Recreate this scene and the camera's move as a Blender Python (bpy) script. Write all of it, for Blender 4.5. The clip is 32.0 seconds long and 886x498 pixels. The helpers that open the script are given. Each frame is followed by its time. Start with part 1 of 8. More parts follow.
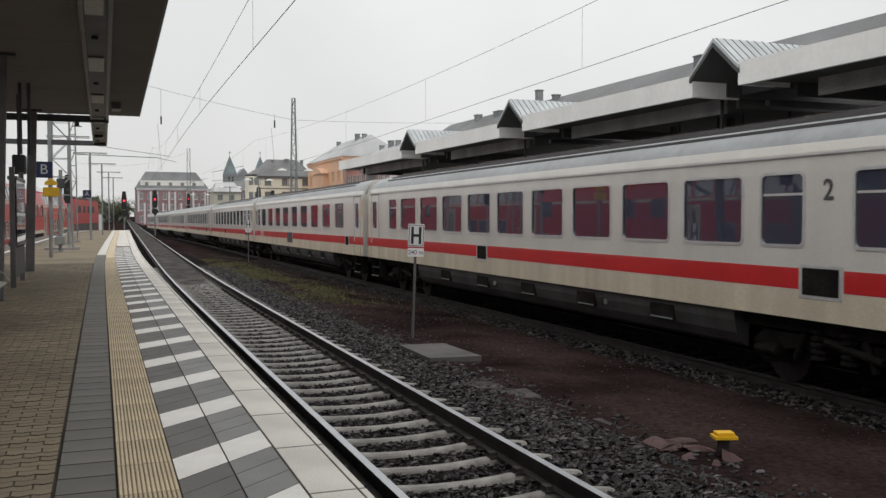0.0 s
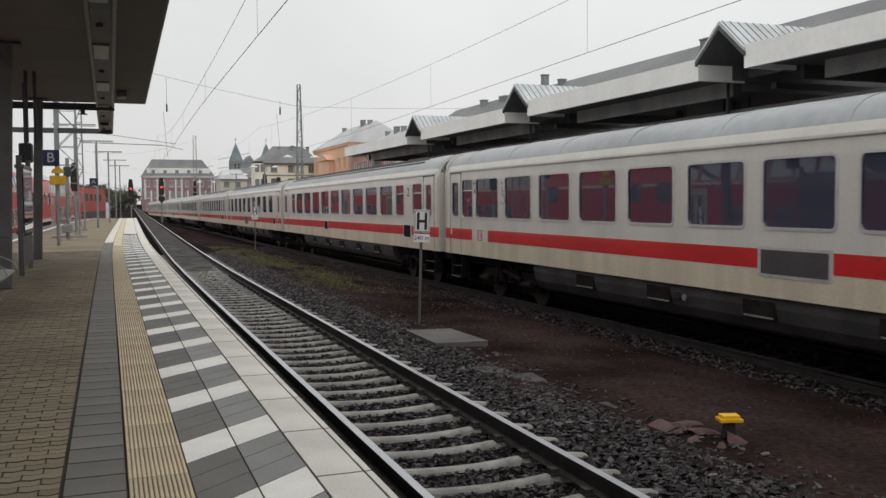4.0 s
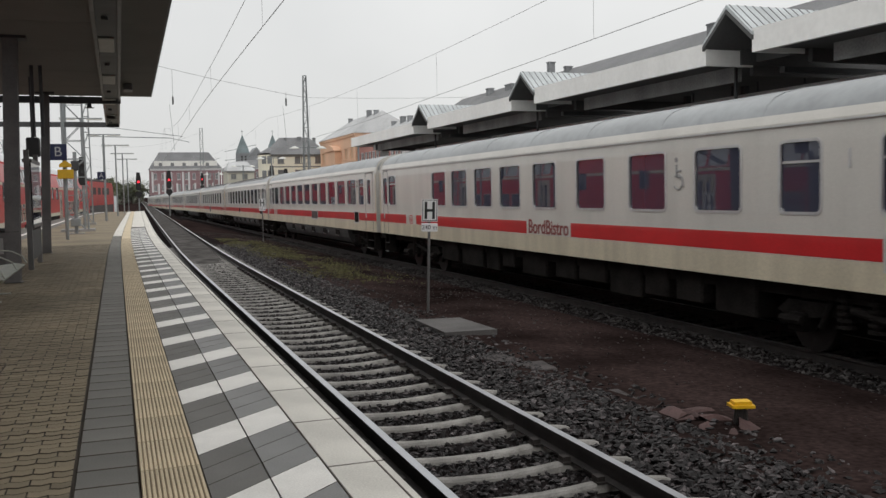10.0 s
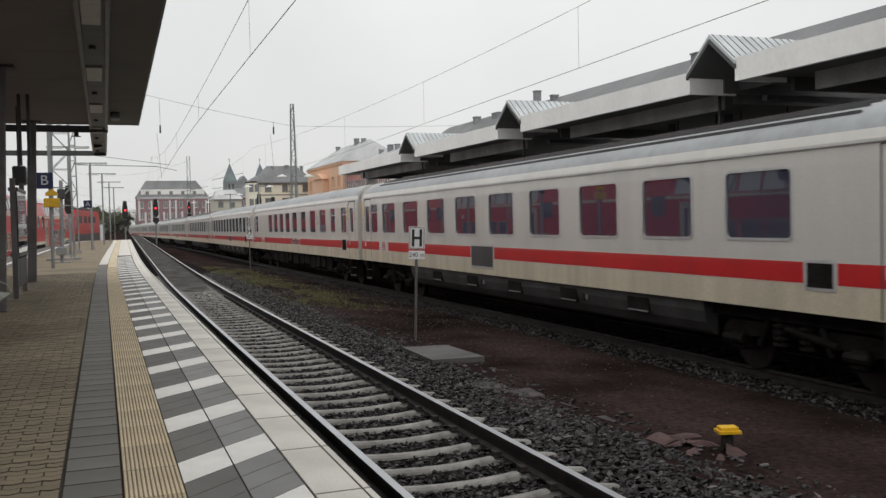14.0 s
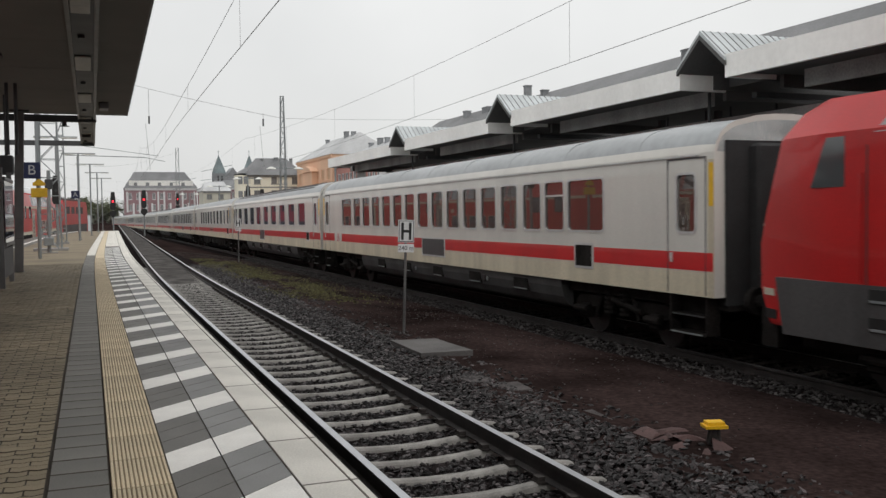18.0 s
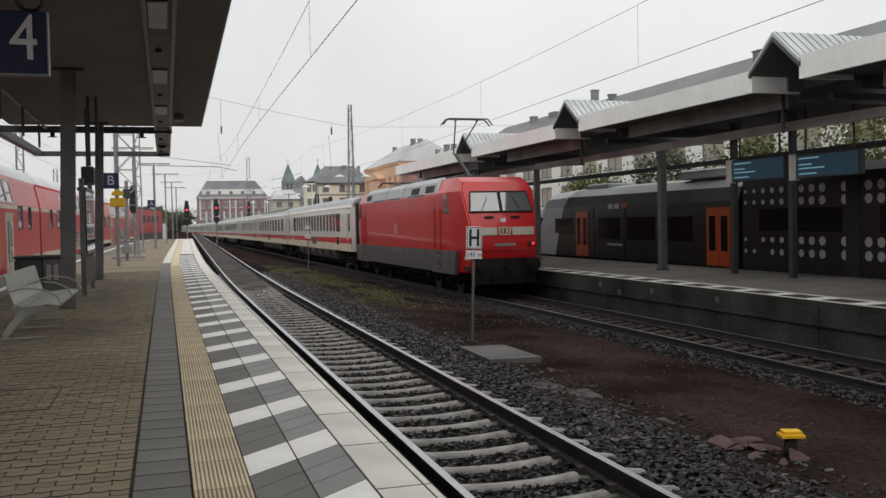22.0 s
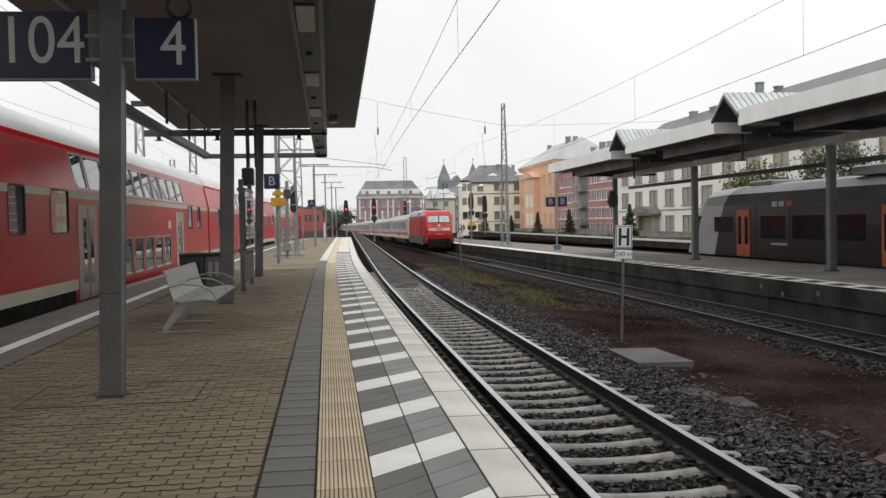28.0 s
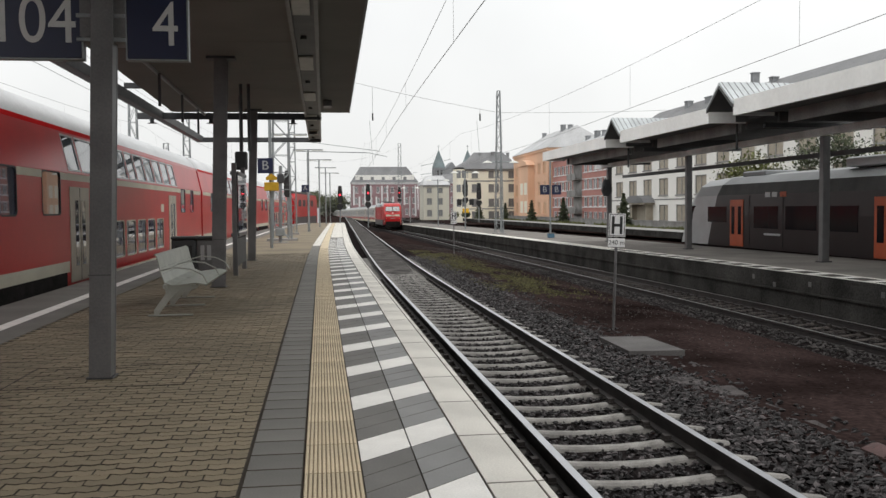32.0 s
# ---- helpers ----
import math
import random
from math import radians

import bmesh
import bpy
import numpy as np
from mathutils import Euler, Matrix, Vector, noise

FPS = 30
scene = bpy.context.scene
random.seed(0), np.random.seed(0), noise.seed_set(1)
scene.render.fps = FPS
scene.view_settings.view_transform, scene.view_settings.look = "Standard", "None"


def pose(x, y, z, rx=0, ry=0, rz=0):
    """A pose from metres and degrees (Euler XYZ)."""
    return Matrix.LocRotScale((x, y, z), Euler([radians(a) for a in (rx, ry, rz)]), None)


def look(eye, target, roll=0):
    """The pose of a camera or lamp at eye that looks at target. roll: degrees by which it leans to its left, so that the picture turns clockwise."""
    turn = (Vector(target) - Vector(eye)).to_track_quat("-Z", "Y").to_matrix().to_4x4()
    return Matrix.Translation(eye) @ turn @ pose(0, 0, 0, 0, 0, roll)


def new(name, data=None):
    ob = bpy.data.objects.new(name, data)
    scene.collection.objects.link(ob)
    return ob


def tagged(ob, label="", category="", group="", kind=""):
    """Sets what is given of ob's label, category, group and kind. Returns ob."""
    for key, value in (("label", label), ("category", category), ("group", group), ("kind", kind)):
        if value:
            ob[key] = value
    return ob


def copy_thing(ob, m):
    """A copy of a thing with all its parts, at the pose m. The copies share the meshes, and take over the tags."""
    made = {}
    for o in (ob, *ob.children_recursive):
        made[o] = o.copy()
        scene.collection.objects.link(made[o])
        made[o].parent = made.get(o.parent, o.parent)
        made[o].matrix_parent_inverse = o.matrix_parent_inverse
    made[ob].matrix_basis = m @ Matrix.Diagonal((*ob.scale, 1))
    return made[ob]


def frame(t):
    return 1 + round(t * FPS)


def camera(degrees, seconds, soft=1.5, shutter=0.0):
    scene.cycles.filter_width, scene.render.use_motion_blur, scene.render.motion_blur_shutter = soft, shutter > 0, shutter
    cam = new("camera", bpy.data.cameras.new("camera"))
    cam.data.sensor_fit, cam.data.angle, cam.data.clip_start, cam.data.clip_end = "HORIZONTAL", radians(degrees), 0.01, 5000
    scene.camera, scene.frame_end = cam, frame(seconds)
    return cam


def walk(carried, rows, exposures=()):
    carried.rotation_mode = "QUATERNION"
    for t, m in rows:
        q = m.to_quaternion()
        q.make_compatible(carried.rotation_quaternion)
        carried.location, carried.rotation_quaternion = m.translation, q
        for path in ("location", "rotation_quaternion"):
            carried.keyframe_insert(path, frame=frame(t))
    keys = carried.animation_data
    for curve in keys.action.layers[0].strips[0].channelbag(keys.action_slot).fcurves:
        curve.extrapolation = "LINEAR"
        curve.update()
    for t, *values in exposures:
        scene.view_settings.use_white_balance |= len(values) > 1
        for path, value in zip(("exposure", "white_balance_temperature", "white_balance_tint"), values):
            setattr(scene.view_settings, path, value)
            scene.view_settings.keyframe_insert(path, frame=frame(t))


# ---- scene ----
# ---- camera ----
PATH = [
    (0, (0.004, 0.006, 1.471), (0.709, 1.876, 1.397), 0.0),
    (0.5, (0.003, 0.012, 1.467), (0.711, 1.881, 1.389), -0.1),
    (1, (-0.001, -0.016, 1.474), (0.714, 1.851, 1.396), -0.0),
    (1.5, (-0.002, 0.009, 1.467), (0.694, 1.882, 1.382), -0.0),
    (2, (-0.006, -0.009, 1.467), (0.691, 1.864, 1.384), 0.2),
    (2.5, (-0.001, -0.014, 1.467), (0.696, 1.858, 1.382), 0.1),
    (3, (0.002, -0.022, 1.467), (0.69, 1.855, 1.378), 0.1),
    (3.5, (0.007, -0.024, 1.466), (0.694, 1.851, 1.362), -0.2),
    (5.5, (0.007, -0.012, 1.459), (0.701, 1.861, 1.354), -0.5),
    (6, (-0.006, 0.006, 1.461), (0.697, 1.875, 1.355), 0.4),
    (6.5, (-0.008, 0.0, 1.459), (0.687, 1.872, 1.343), 0.2),
    (7, (-0.004, -0.012, 1.458), (0.697, 1.858, 1.345), -0.1),
    (7.5, (0.0, 0.017, 1.456), (0.69, 1.89, 1.325), -0.3),
    (8, (0.004, 0.033, 1.453), (0.7, 1.903, 1.314), -0.2),
    (8.5, (0.014, 0.002, 1.459), (0.693, 1.878, 1.31), -0.5),
    (9, (0.017, 0.004, 1.456), (0.697, 1.88, 1.321), -0.5),
    (9.5, (0.023, -0.004, 1.451), (0.702, 1.872, 1.308), -0.9),
    (10, (0.01, 0.009, 1.456), (0.684, 1.887, 1.328), -1.1),
    (10.5, (0.007, 0.026, 1.453), (0.678, 1.908, 1.346), -1.2),
    (11, (0.009, -0.002, 1.459), (0.669, 1.883, 1.362), -1.6),
    (11.5, (0.008, 0.015, 1.452), (0.68, 1.897, 1.358), -1.2),
    (12, (0.001, 0.006, 1.454), (0.681, 1.885, 1.365), -1.0),
    (12.5, (0.004, -0.022, 1.457), (0.684, 1.856, 1.354), -1.3),
    (13, (0.014, -0.027, 1.453), (0.704, 1.849, 1.393), -1.1),
    (13.5, (0.01, -0.024, 1.452), (0.708, 1.849, 1.385), -1.1),
    (15.5, (0.001, -0.043, 1.446), (0.707, 1.827, 1.379), -1.4),
    (16, (0.007, -0.048, 1.448), (0.729, 1.816, 1.381), -1.1),
    (16.5, (-0.008, -0.026, 1.444), (0.725, 1.834, 1.38), -0.9),
    (17, (-0.012, -0.033, 1.445), (0.719, 1.827, 1.374), -0.5),
    (17.5, (-0.007, -0.017, 1.443), (0.719, 1.846, 1.371), -0.8),
    (18, (0.001, -0.024, 1.441), (0.725, 1.838, 1.36), -0.7),
    (18.5, (-0.001, -0.033, 1.446), (0.717, 1.832, 1.374), -1.2),
    (19, (-0.005, -0.019, 1.442), (0.709, 1.849, 1.387), -1.0),
    (19.5, (-0.019, -0.019, 1.444), (0.688, 1.851, 1.384), -1.3),
    (20, (-0.004, -0.061, 1.456), (0.675, 1.818, 1.377), -1.6),
    (20.5, (-0.01, -0.048, 1.449), (0.674, 1.83, 1.383), -1.5),
    (21, (-0.012, -0.021, 1.442), (0.65, 1.865, 1.374), -1.3),
    (21.5, (-0.028, -0.058, 1.449), (0.607, 1.838, 1.386), -1.4),
    (22, (-0.038, -0.057, 1.448), (0.548, 1.854, 1.383), -1.1),
    (22.5, (-0.07, -0.045, 1.457), (0.45, 1.885, 1.391), -1.1),
    (23, (-0.052, -0.037, 1.454), (0.447, 1.899, 1.393), -1.3),
    (23.5, (-0.013, -0.062, 1.454), (0.471, 1.876, 1.375), -1.5),
    (24, (0.03, -0.039, 1.449), (0.507, 1.902, 1.371), -1.4),
    (24.5, (0.063, -0.014, 1.447), (0.507, 1.934, 1.364), -1.9),
    (25, (0.095, 0.039, 1.444), (0.454, 2.006, 1.388), -2.0),
    (25.5, (0.119, 0.078, 1.443), (0.453, 2.048, 1.366), -1.0),
    (26, (0.139, 0.108, 1.442), (0.454, 2.081, 1.361), -1.5),
    (26.5, (0.155, 0.131, 1.441), (0.434, 2.111, 1.38), -1.7),
    (28.5, (0.164, 0.081, 1.443), (0.415, 2.064, 1.382), -1.1),
    (29, (0.165, 0.08, 1.437), (0.413, 2.064, 1.382), -1.0),
    (29.5, (0.166, 0.07, 1.44), (0.42, 2.053, 1.375), -0.9),
    (30, (0.154, 0.085, 1.43), (0.422, 2.066, 1.357), -0.5),
    (30.5, (0.15, 0.085, 1.437), (0.406, 2.067, 1.358), -0.8),
    (31, (0.146, 0.086, 1.43), (0.409, 2.067, 1.348), -0.4),
    (31.5, (0.153, 0.1, 1.432), (0.403, 2.083, 1.352), -0.5),
    (32, (0.181, 0.107, 1.431), (0.448, 2.087, 1.341), -0.5),
]

cam = camera(52.0, 32.0, soft=1.45, shutter=0.25)
walk(cam, [(t, look(e, g, r)) for t, e, g, r in PATH],
     [(0, -0.02), (8, -0.06), (14, -0.02), (22.4, 0.0), (24, 0.09), (25.5, 0.20), (28.5, 0.26), (32, 0.26)])

# ---- sky and sun ----
world = bpy.data.worlds.new("overcast")
scene.world = world
world.use_nodes = True
wn, wl = world.node_tree.nodes, world.node_tree.links
wbg = wn["Background"]
sky = wn.new("ShaderNodeTexSky")
sky.sky_type, sky.sun_disc = "NISHITA", False
sky.sun_elevation, sky.sun_rotation = radians(48), radians(200)
sky.dust_density = 4.0
wtc = wn.new("ShaderNodeTexCoord")
wnoise = wn.new("ShaderNodeTexNoise")
wnoise.inputs["Scale"].default_value, wnoise.inputs["Detail"].default_value = 2.2, 5.0
wramp = wn.new("ShaderNodeValToRGB")
wramp.color_ramp.elements[0].position, wramp.color_ramp.elements[1].position = 0.3, 0.7
wramp.color_ramp.elements[0].color, wramp.color_ramp.elements[1].color = (7.7, 7.75, 7.68, 1), (9.2, 9.22, 9.1, 1)
wmix = wn.new("ShaderNodeMixRGB")
wmix.inputs[0].default_value = 0.93
wl.new(wtc.outputs["Generated"], wnoise.inputs["Vector"])
wl.new(wnoise.outputs["Fac"], wramp.inputs[0])
wl.new(sky.outputs[0], wmix.inputs[1])
wl.new(wramp.outputs[0], wmix.inputs[2])
wsep = wn.new("ShaderNodeSeparateXYZ")
wrise = wn.new("ShaderNodeMapRange")
wrise.inputs[1].default_value, wrise.inputs[2].default_value = 0.0, 1.0
wrise.inputs[3].default_value, wrise.inputs[4].default_value = 0.93, 1.42
wscale = wn.new("ShaderNodeVectorMath")
wscale.operation = "SCALE"
wl.new(wtc.outputs["Generated"], wsep.inputs[0])
wl.new(wsep.outputs["Z"], wrise.inputs[0])
wl.new(wmix.outputs[0], wscale.inputs[0])
wl.new(wrise.outputs[0], wscale.inputs["Scale"])
wl.new(wscale.outputs[0], wbg.inputs["Color"])
wbg.inputs["Strength"].default_value = 0.1

sun = new("sun", bpy.data.lights.new("sun", "SUN"))
sun.data.energy, sun.data.angle, sun.data.color = 0.5, radians(40), (1.0, 0.97, 0.93)
sun.matrix_world = look((20, -30, 50), (0, 0, 0))


# ---- materials ----
def mat(name, color, rough=0.6, metal=0.0, var=0.25, scale=6.0, fine=60.0, bump=0.15, dist=0.004, spec=0.5, tint=None, rnd=0.0, coat=0.0, streak=0.0):
    """A surface of one base colour, varied at two scales, with fine relief; streak: dirt that runs down."""
    m = bpy.data.materials.new(name)
    m.use_nodes = True
    n, l = m.node_tree.nodes, m.node_tree.links
    b = n["Principled BSDF"]
    b.inputs["Roughness"].default_value, b.inputs["Metallic"].default_value = rough, metal
    b.inputs["Specular IOR Level"].default_value = spec
    b.inputs["Coat Weight"].default_value = coat
    tc = n.new("ShaderNodeTexCoord")
    big, small = n.new("ShaderNodeTexNoise"), n.new("ShaderNodeTexNoise")
    big.inputs["Scale"].default_value, big.inputs["Detail"].default_value = scale, 4.0
    small.inputs["Scale"].default_value, small.inputs["Detail"].default_value = fine, 3.0
    for q in (big, small):
        l.new(tc.outputs["Object"], q.inputs["Vector"])
    if streak:
        mp = n.new("ShaderNodeMapping")
        mp.inputs["Scale"].default_value = (streak, streak, streak * 0.12)
        l.new(tc.outputs["Object"], mp.inputs["Vector"])
        l.new(mp.outputs[0], big.inputs["Vector"])
    dark = tuple(c * (1 - var) for c in color)
    lite = tuple(min(1, c * (1 + var)) for c in (tint or color))
    r1 = n.new("ShaderNodeValToRGB")
    r1.color_ramp.elements[0].position, r1.color_ramp.elements[1].position = 0.32, 0.68
    r1.color_ramp.elements[0].color, r1.color_ramp.elements[1].color = (*dark, 1), (*lite, 1)
    l.new(big.outputs["Fac"], r1.inputs[0])
    hs = n.new("ShaderNodeHueSaturation")
    mr = n.new("ShaderNodeMapRange")
    mr.inputs[3].default_value, mr.inputs[4].default_value = 1 - var * 0.7, 1 + var * 0.7
    mr.inputs[1].default_value, mr.inputs[2].default_value = 0.3, 0.7
    l.new(small.outputs["Fac"], mr.inputs[0])
    val = mr.outputs[0]
    if rnd:
        oi = n.new("ShaderNodeObjectInfo")
        m2 = n.new("ShaderNodeMapRange")
        m2.inputs[3].default_value, m2.inputs[4].default_value = 1 - rnd, 1 + rnd
        l.new(oi.outputs["Random"], m2.inputs[0])
        mm = n.new("ShaderNodeMath")
        mm.operation = "MULTIPLY"
        l.new(val, mm.inputs[0])
        l.new(m2.outputs[0], mm.inputs[1])
        val = mm.outputs[0]
    l.new(val, hs.inputs["Value"])
    l.new(r1.outputs[0], hs.inputs["Color"])
    l.new(hs.outputs[0], b.inputs["Base Color"])
    if bump:
        bp = n.new("ShaderNodeBump")
        bp.inputs["Strength"].default_value, bp.inputs["Distance"].default_value = bump, dist
        l.new(small.outputs["Fac"], bp.inputs["Height"])
        l.new(bp.outputs[0], b.inputs["Normal"])
    return m


def islands(m, amount=0.25, rare=False):
    """Lets the pieces of a joined mesh differ from one another."""
    n, l = m.node_tree.nodes, m.node_tree.links
    hs = next(q for q in n if q.type == "HUE_SAT")
    g = n.new("ShaderNodeNewGeometry")
    mr = n.new("ShaderNodeMapRange")
    mr.inputs[3].default_value, mr.inputs[4].default_value = (0.4, 3.6) if rare else (1 - amount, 1 + amount)
    src = g.outputs["Random Per Island"]
    if rare:
        pw = n.new("ShaderNodeMath")
        pw.operation = "POWER"
        pw.inputs[1].default_value = 4.0
        l.new(src, pw.inputs[0])
        src = pw.outputs[0]
    l.new(src, mr.inputs[0])
    mm = n.new("ShaderNodeMath")
    mm.operation = "MULTIPLY"
    l.new(hs.inputs["Value"].links[0].from_socket, mm.inputs[0])
    l.new(mr.outputs[0], mm.inputs[1])
    l.new(mm.outputs[0], hs.inputs["Value"])
    return m


def glow(name, color, strength):
    m = bpy.data.materials.new(name)
    m.use_nodes = True
    b = m.node_tree.nodes["Principled BSDF"]
    b.inputs["Base Color"].default_value = (*color, 1)
    b.inputs["Emission Color"].default_value = (*color, 1)
    b.inputs["Emission Strength"].default_value = strength
    return m


def glass(name, color=(0.02, 0.022, 0.03), rough=0.03, ior=1.85):
    m = bpy.data.materials.new(name)
    m.use_nodes = True
    b = m.node_tree.nodes["Principled BSDF"]
    b.inputs["Base Color"].default_value = (*color, 1)
    b.inputs["Roughness"].default_value, b.inputs["IOR"].default_value = rough, ior
    return m


M_dirt = mat("dirt", (0.0275, 0.0190, 0.0178), 0.95, var=0.55, scale=0.5, fine=14, bump=0.7, dist=0.03, spec=0.0)
M_ballast = islands(mat("ballast_stone", (0.0315, 0.0275, 0.028), 0.5, var=0.3, scale=3, fine=40, bump=0.3, spec=0.22), 0.9, True)
M_bed = mat("ballast_bed", (0.020, 0.017, 0.017), 0.95, var=0.5, scale=2.0, fine=22, bump=1.0, dist=0.05, spec=0.0)
M_fill = mat("fine_fill", (0.085, 0.080, 0.077), 0.9, var=0.4, scale=1.5, fine=18, bump=0.8, dist=0.02, spec=0.0)
M_sleeper = mat("sleeper_concrete", (0.26, 0.25, 0.235), 0.85, var=0.25, scale=5, fine=70, rnd=0.15, spec=0.2)
M_sleeperd = mat("sleeper_dark", (0.072, 0.064, 0.060), 0.85, spec=0.05, var=0.3, scale=5, fine=70, rnd=0.2)
M_stoned = islands(mat("dark_stone", (0.050, 0.046, 0.045), 0.7, spec=0.1, var=0.3, scale=3, fine=40, bump=0.3), 0.6)
M_rail = mat("rail_rust", (0.030, 0.025, 0.024), 0.75, 0.2, var=0.35, scale=4, fine=50)
M_railtop = mat("rail_head", (0.42, 0.43, 0.45), 0.28, 0.9, var=0.1, scale=3, fine=90, bump=0.05)
M_raildull = mat("dull_rail_head", (0.16, 0.155, 0.15), 0.45, 0.7, var=0.2, scale=3, fine=90, bump=0.05)
M_clip = mat("rail_clip", (0.05, 0.043, 0.04), 0.7, 0.5)
M_paver = islands(mat("paver", (0.200, 0.164, 0.108), 0.85, var=0.2, scale=0.6, fine=120, bump=0.3, rnd=0.14), 0.16)
M_joint = mat("joint_sand", (0.048, 0.038, 0.028), 0.95, var=0.3, scale=3, fine=60)
M_seam = mat("slab_joint", (0.10, 0.092, 0.08), 0.95, var=0.3, scale=3, fine=60)
M_seamlight = mat("pale_joint", (0.27, 0.25, 0.22), 0.95, var=0.3, scale=3, fine=60)
M_strip = mat("dark_slab", (0.165, 0.161, 0.147), 0.8, spec=0.3, var=0.15, scale=1.2, fine=90, rnd=0.12)
M_tact = mat("tactile_slab", (0.56, 0.47, 0.325), 0.8, var=0.13, scale=1.2, fine=90, rnd=0.05)
M_tactd = mat("tactile_groove", (0.20, 0.155, 0.10), 0.9, var=0.25, scale=1.5, fine=60, rnd=0.1)
M_dark = mat("hatch_dark", (0.150, 0.146, 0.136), 0.75, var=0.18, scale=1.5, fine=90, rnd=0.15)
M_grey = mat("hatch_grey", (0.215, 0.215, 0.212), 0.75, var=0.15, scale=1.5, fine=90, rnd=0.15)
M_white = mat("hatch_white", (0.76, 0.745, 0.71), 0.75, var=0.12, scale=2.5, fine=90, rnd=0.05)
M_edge = mat("edge_slab", (0.62, 0.60, 0.55), 0.8, var=0.14, scale=1.5, fine=80, rnd=0.06)
M_duct = mat("damp_concrete", (0.074, 0.067, 0.066), 0.9, spec=0.1, var=0.3, scale=2.5, fine=40, bump=0.4)
M_slab = mat("old_concrete", (0.108, 0.103, 0.101), 0.85, spec=0.2, var=0.22, scale=1.2, fine=40, bump=0.3)
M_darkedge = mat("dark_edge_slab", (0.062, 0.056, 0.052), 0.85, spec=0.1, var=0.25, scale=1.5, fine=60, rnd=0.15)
M_conc = mat("concrete", (0.26, 0.255, 0.245), 0.85, var=0.2, scale=0.9, fine=40, bump=0.3)
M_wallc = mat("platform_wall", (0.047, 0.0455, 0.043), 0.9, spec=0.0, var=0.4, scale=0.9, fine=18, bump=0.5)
M_plat2 = mat("far_platform", (0.205, 0.190, 0.175), 0.85, spec=0.1, var=0.2, scale=0.8, fine=40, rnd=0.08)
M_steel = mat("grey_steel", (0.145, 0.143, 0.144), 0.5, 0.3, var=0.15, scale=2.5, fine=50, bump=0.08)
M_steeld = mat("dark_steel", (0.055, 0.057, 0.06), 0.55, 0.3, var=0.2, scale=2.5, fine=50, bump=0.08)
M_soffit = mat("soffit", (0.150, 0.142, 0.127), 0.8, var=0.08, scale=0.7, fine=40, bump=0.08)
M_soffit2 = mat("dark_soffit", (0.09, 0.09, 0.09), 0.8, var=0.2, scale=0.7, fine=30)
M_fascia = mat("fascia", (0.87, 0.865, 0.84), 0.6, var=0.05, scale=0.8, fine=8, streak=1.0, bump=0.03)
M_zinc = mat("zinc_sheet", (0.50, 0.53, 0.54), 0.5, 0.2, var=0.15, scale=1.5, fine=30)
M_bench = mat("bench_sheet", (0.36, 0.37, 0.33), 0.5, 0.15, var=0.1, scale=5, fine=70)
M_blue = mat("sign_blue", (0.0065, 0.011, 0.044), 0.35, var=0.08, scale=3, fine=60, bump=0.02)
M_numeral = mat("numeral_grey", (0.56, 0.56, 0.55), 0.5, var=0.05, bump=0.0)
M_letter = mat("sign_white", (0.72, 0.72, 0.72), 0.5, var=0.05, bump=0.0)
M_black = mat("black_paint", (0.012, 0.012, 0.012), 0.5, var=0.1, bump=0.0)
M_ochre = mat("ochre_sheet", (0.50, 0.30, 0.012), 0.5, var=0.1, scale=8, fine=60)
M_yellow = mat("yellow_plastic", (0.75, 0.44, 0.01), 0.5, var=0.1, scale=8, fine=60)
M_grass = islands(mat("moss", (0.112, 0.108, 0.046), 0.9, var=0.35, scale=5, fine=50), 0.4)
# trains
M_coach = mat("coach_white", (0.66, 0.64, 0.595), 0.35, var=0.07, scale=0.9, fine=40, bump=0.02, streak=1.5, coat=0.3)
M_coachlow = mat("coach_white_dirty", (0.63, 0.565, 0.43), 0.45, var=0.12, scale=1.2, fine=30, bump=0.03, streak=2.0)
M_red = mat("stripe_red", (0.60, 0.022, 0.026), 0.35, var=0.1, scale=1.0, fine=40, bump=0.02, coat=0.3)
M_locored = mat("loco_red", (0.47, 0.013, 0.014), 0.38, var=0.1, scale=0.7, fine=30, bump=0.02, spec=0.35, coat=0.3)
M_locogrey = mat("loco_grey", (0.065, 0.062, 0.063), 0.5, var=0.2, scale=1.2, fine=30, streak=1.5)
M_roof = mat("coach_roof", (0.33, 0.345, 0.355), 0.4, 0.3, var=0.13, scale=0.6, fine=5, bump=0.25, dist=0.012, streak=0.8)
M_locoroof = mat("loco_roof", (0.36, 0.375, 0.385), 0.45, 0.2, var=0.12, scale=1.0, fine=30)
M_skirt = mat("skirt_grey", (0.055, 0.054, 0.054), 0.6, var=0.3, scale=1.0, fine=25, streak=1.5)
M_under = mat("underframe", (0.020, 0.018, 0.017), 0.85, spec=0.05, var=0.4, scale=2.0, fine=25, bump=0.4)
M_wheel = mat("wheel_steel", (0.026, 0.022, 0.021), 0.6, 0.5, var=0.3)
M_rubber = mat("rubber_and_unlit_interior", (0.022, 0.022, 0.023), 0.8, var=0.2, scale=4, fine=30)
# tinted glass whose bluish base also carries part of the sky reflection
M_glass = glass("tinted_reflection_glass", (0.052, 0.057, 0.088), 0.02, 2.1)
# warm base stands for the red train mirrored in one coach's panes
M_redreflectglass = glass("red_reflection_glass", (0.085, 0.062, 0.052), 0.02, 2.1)
# grey base puts the sky's reflection in the windscreen into the colour
M_cabglass = glass("cab_glass", (0.12, 0.128, 0.132), 0.05, 2.2)
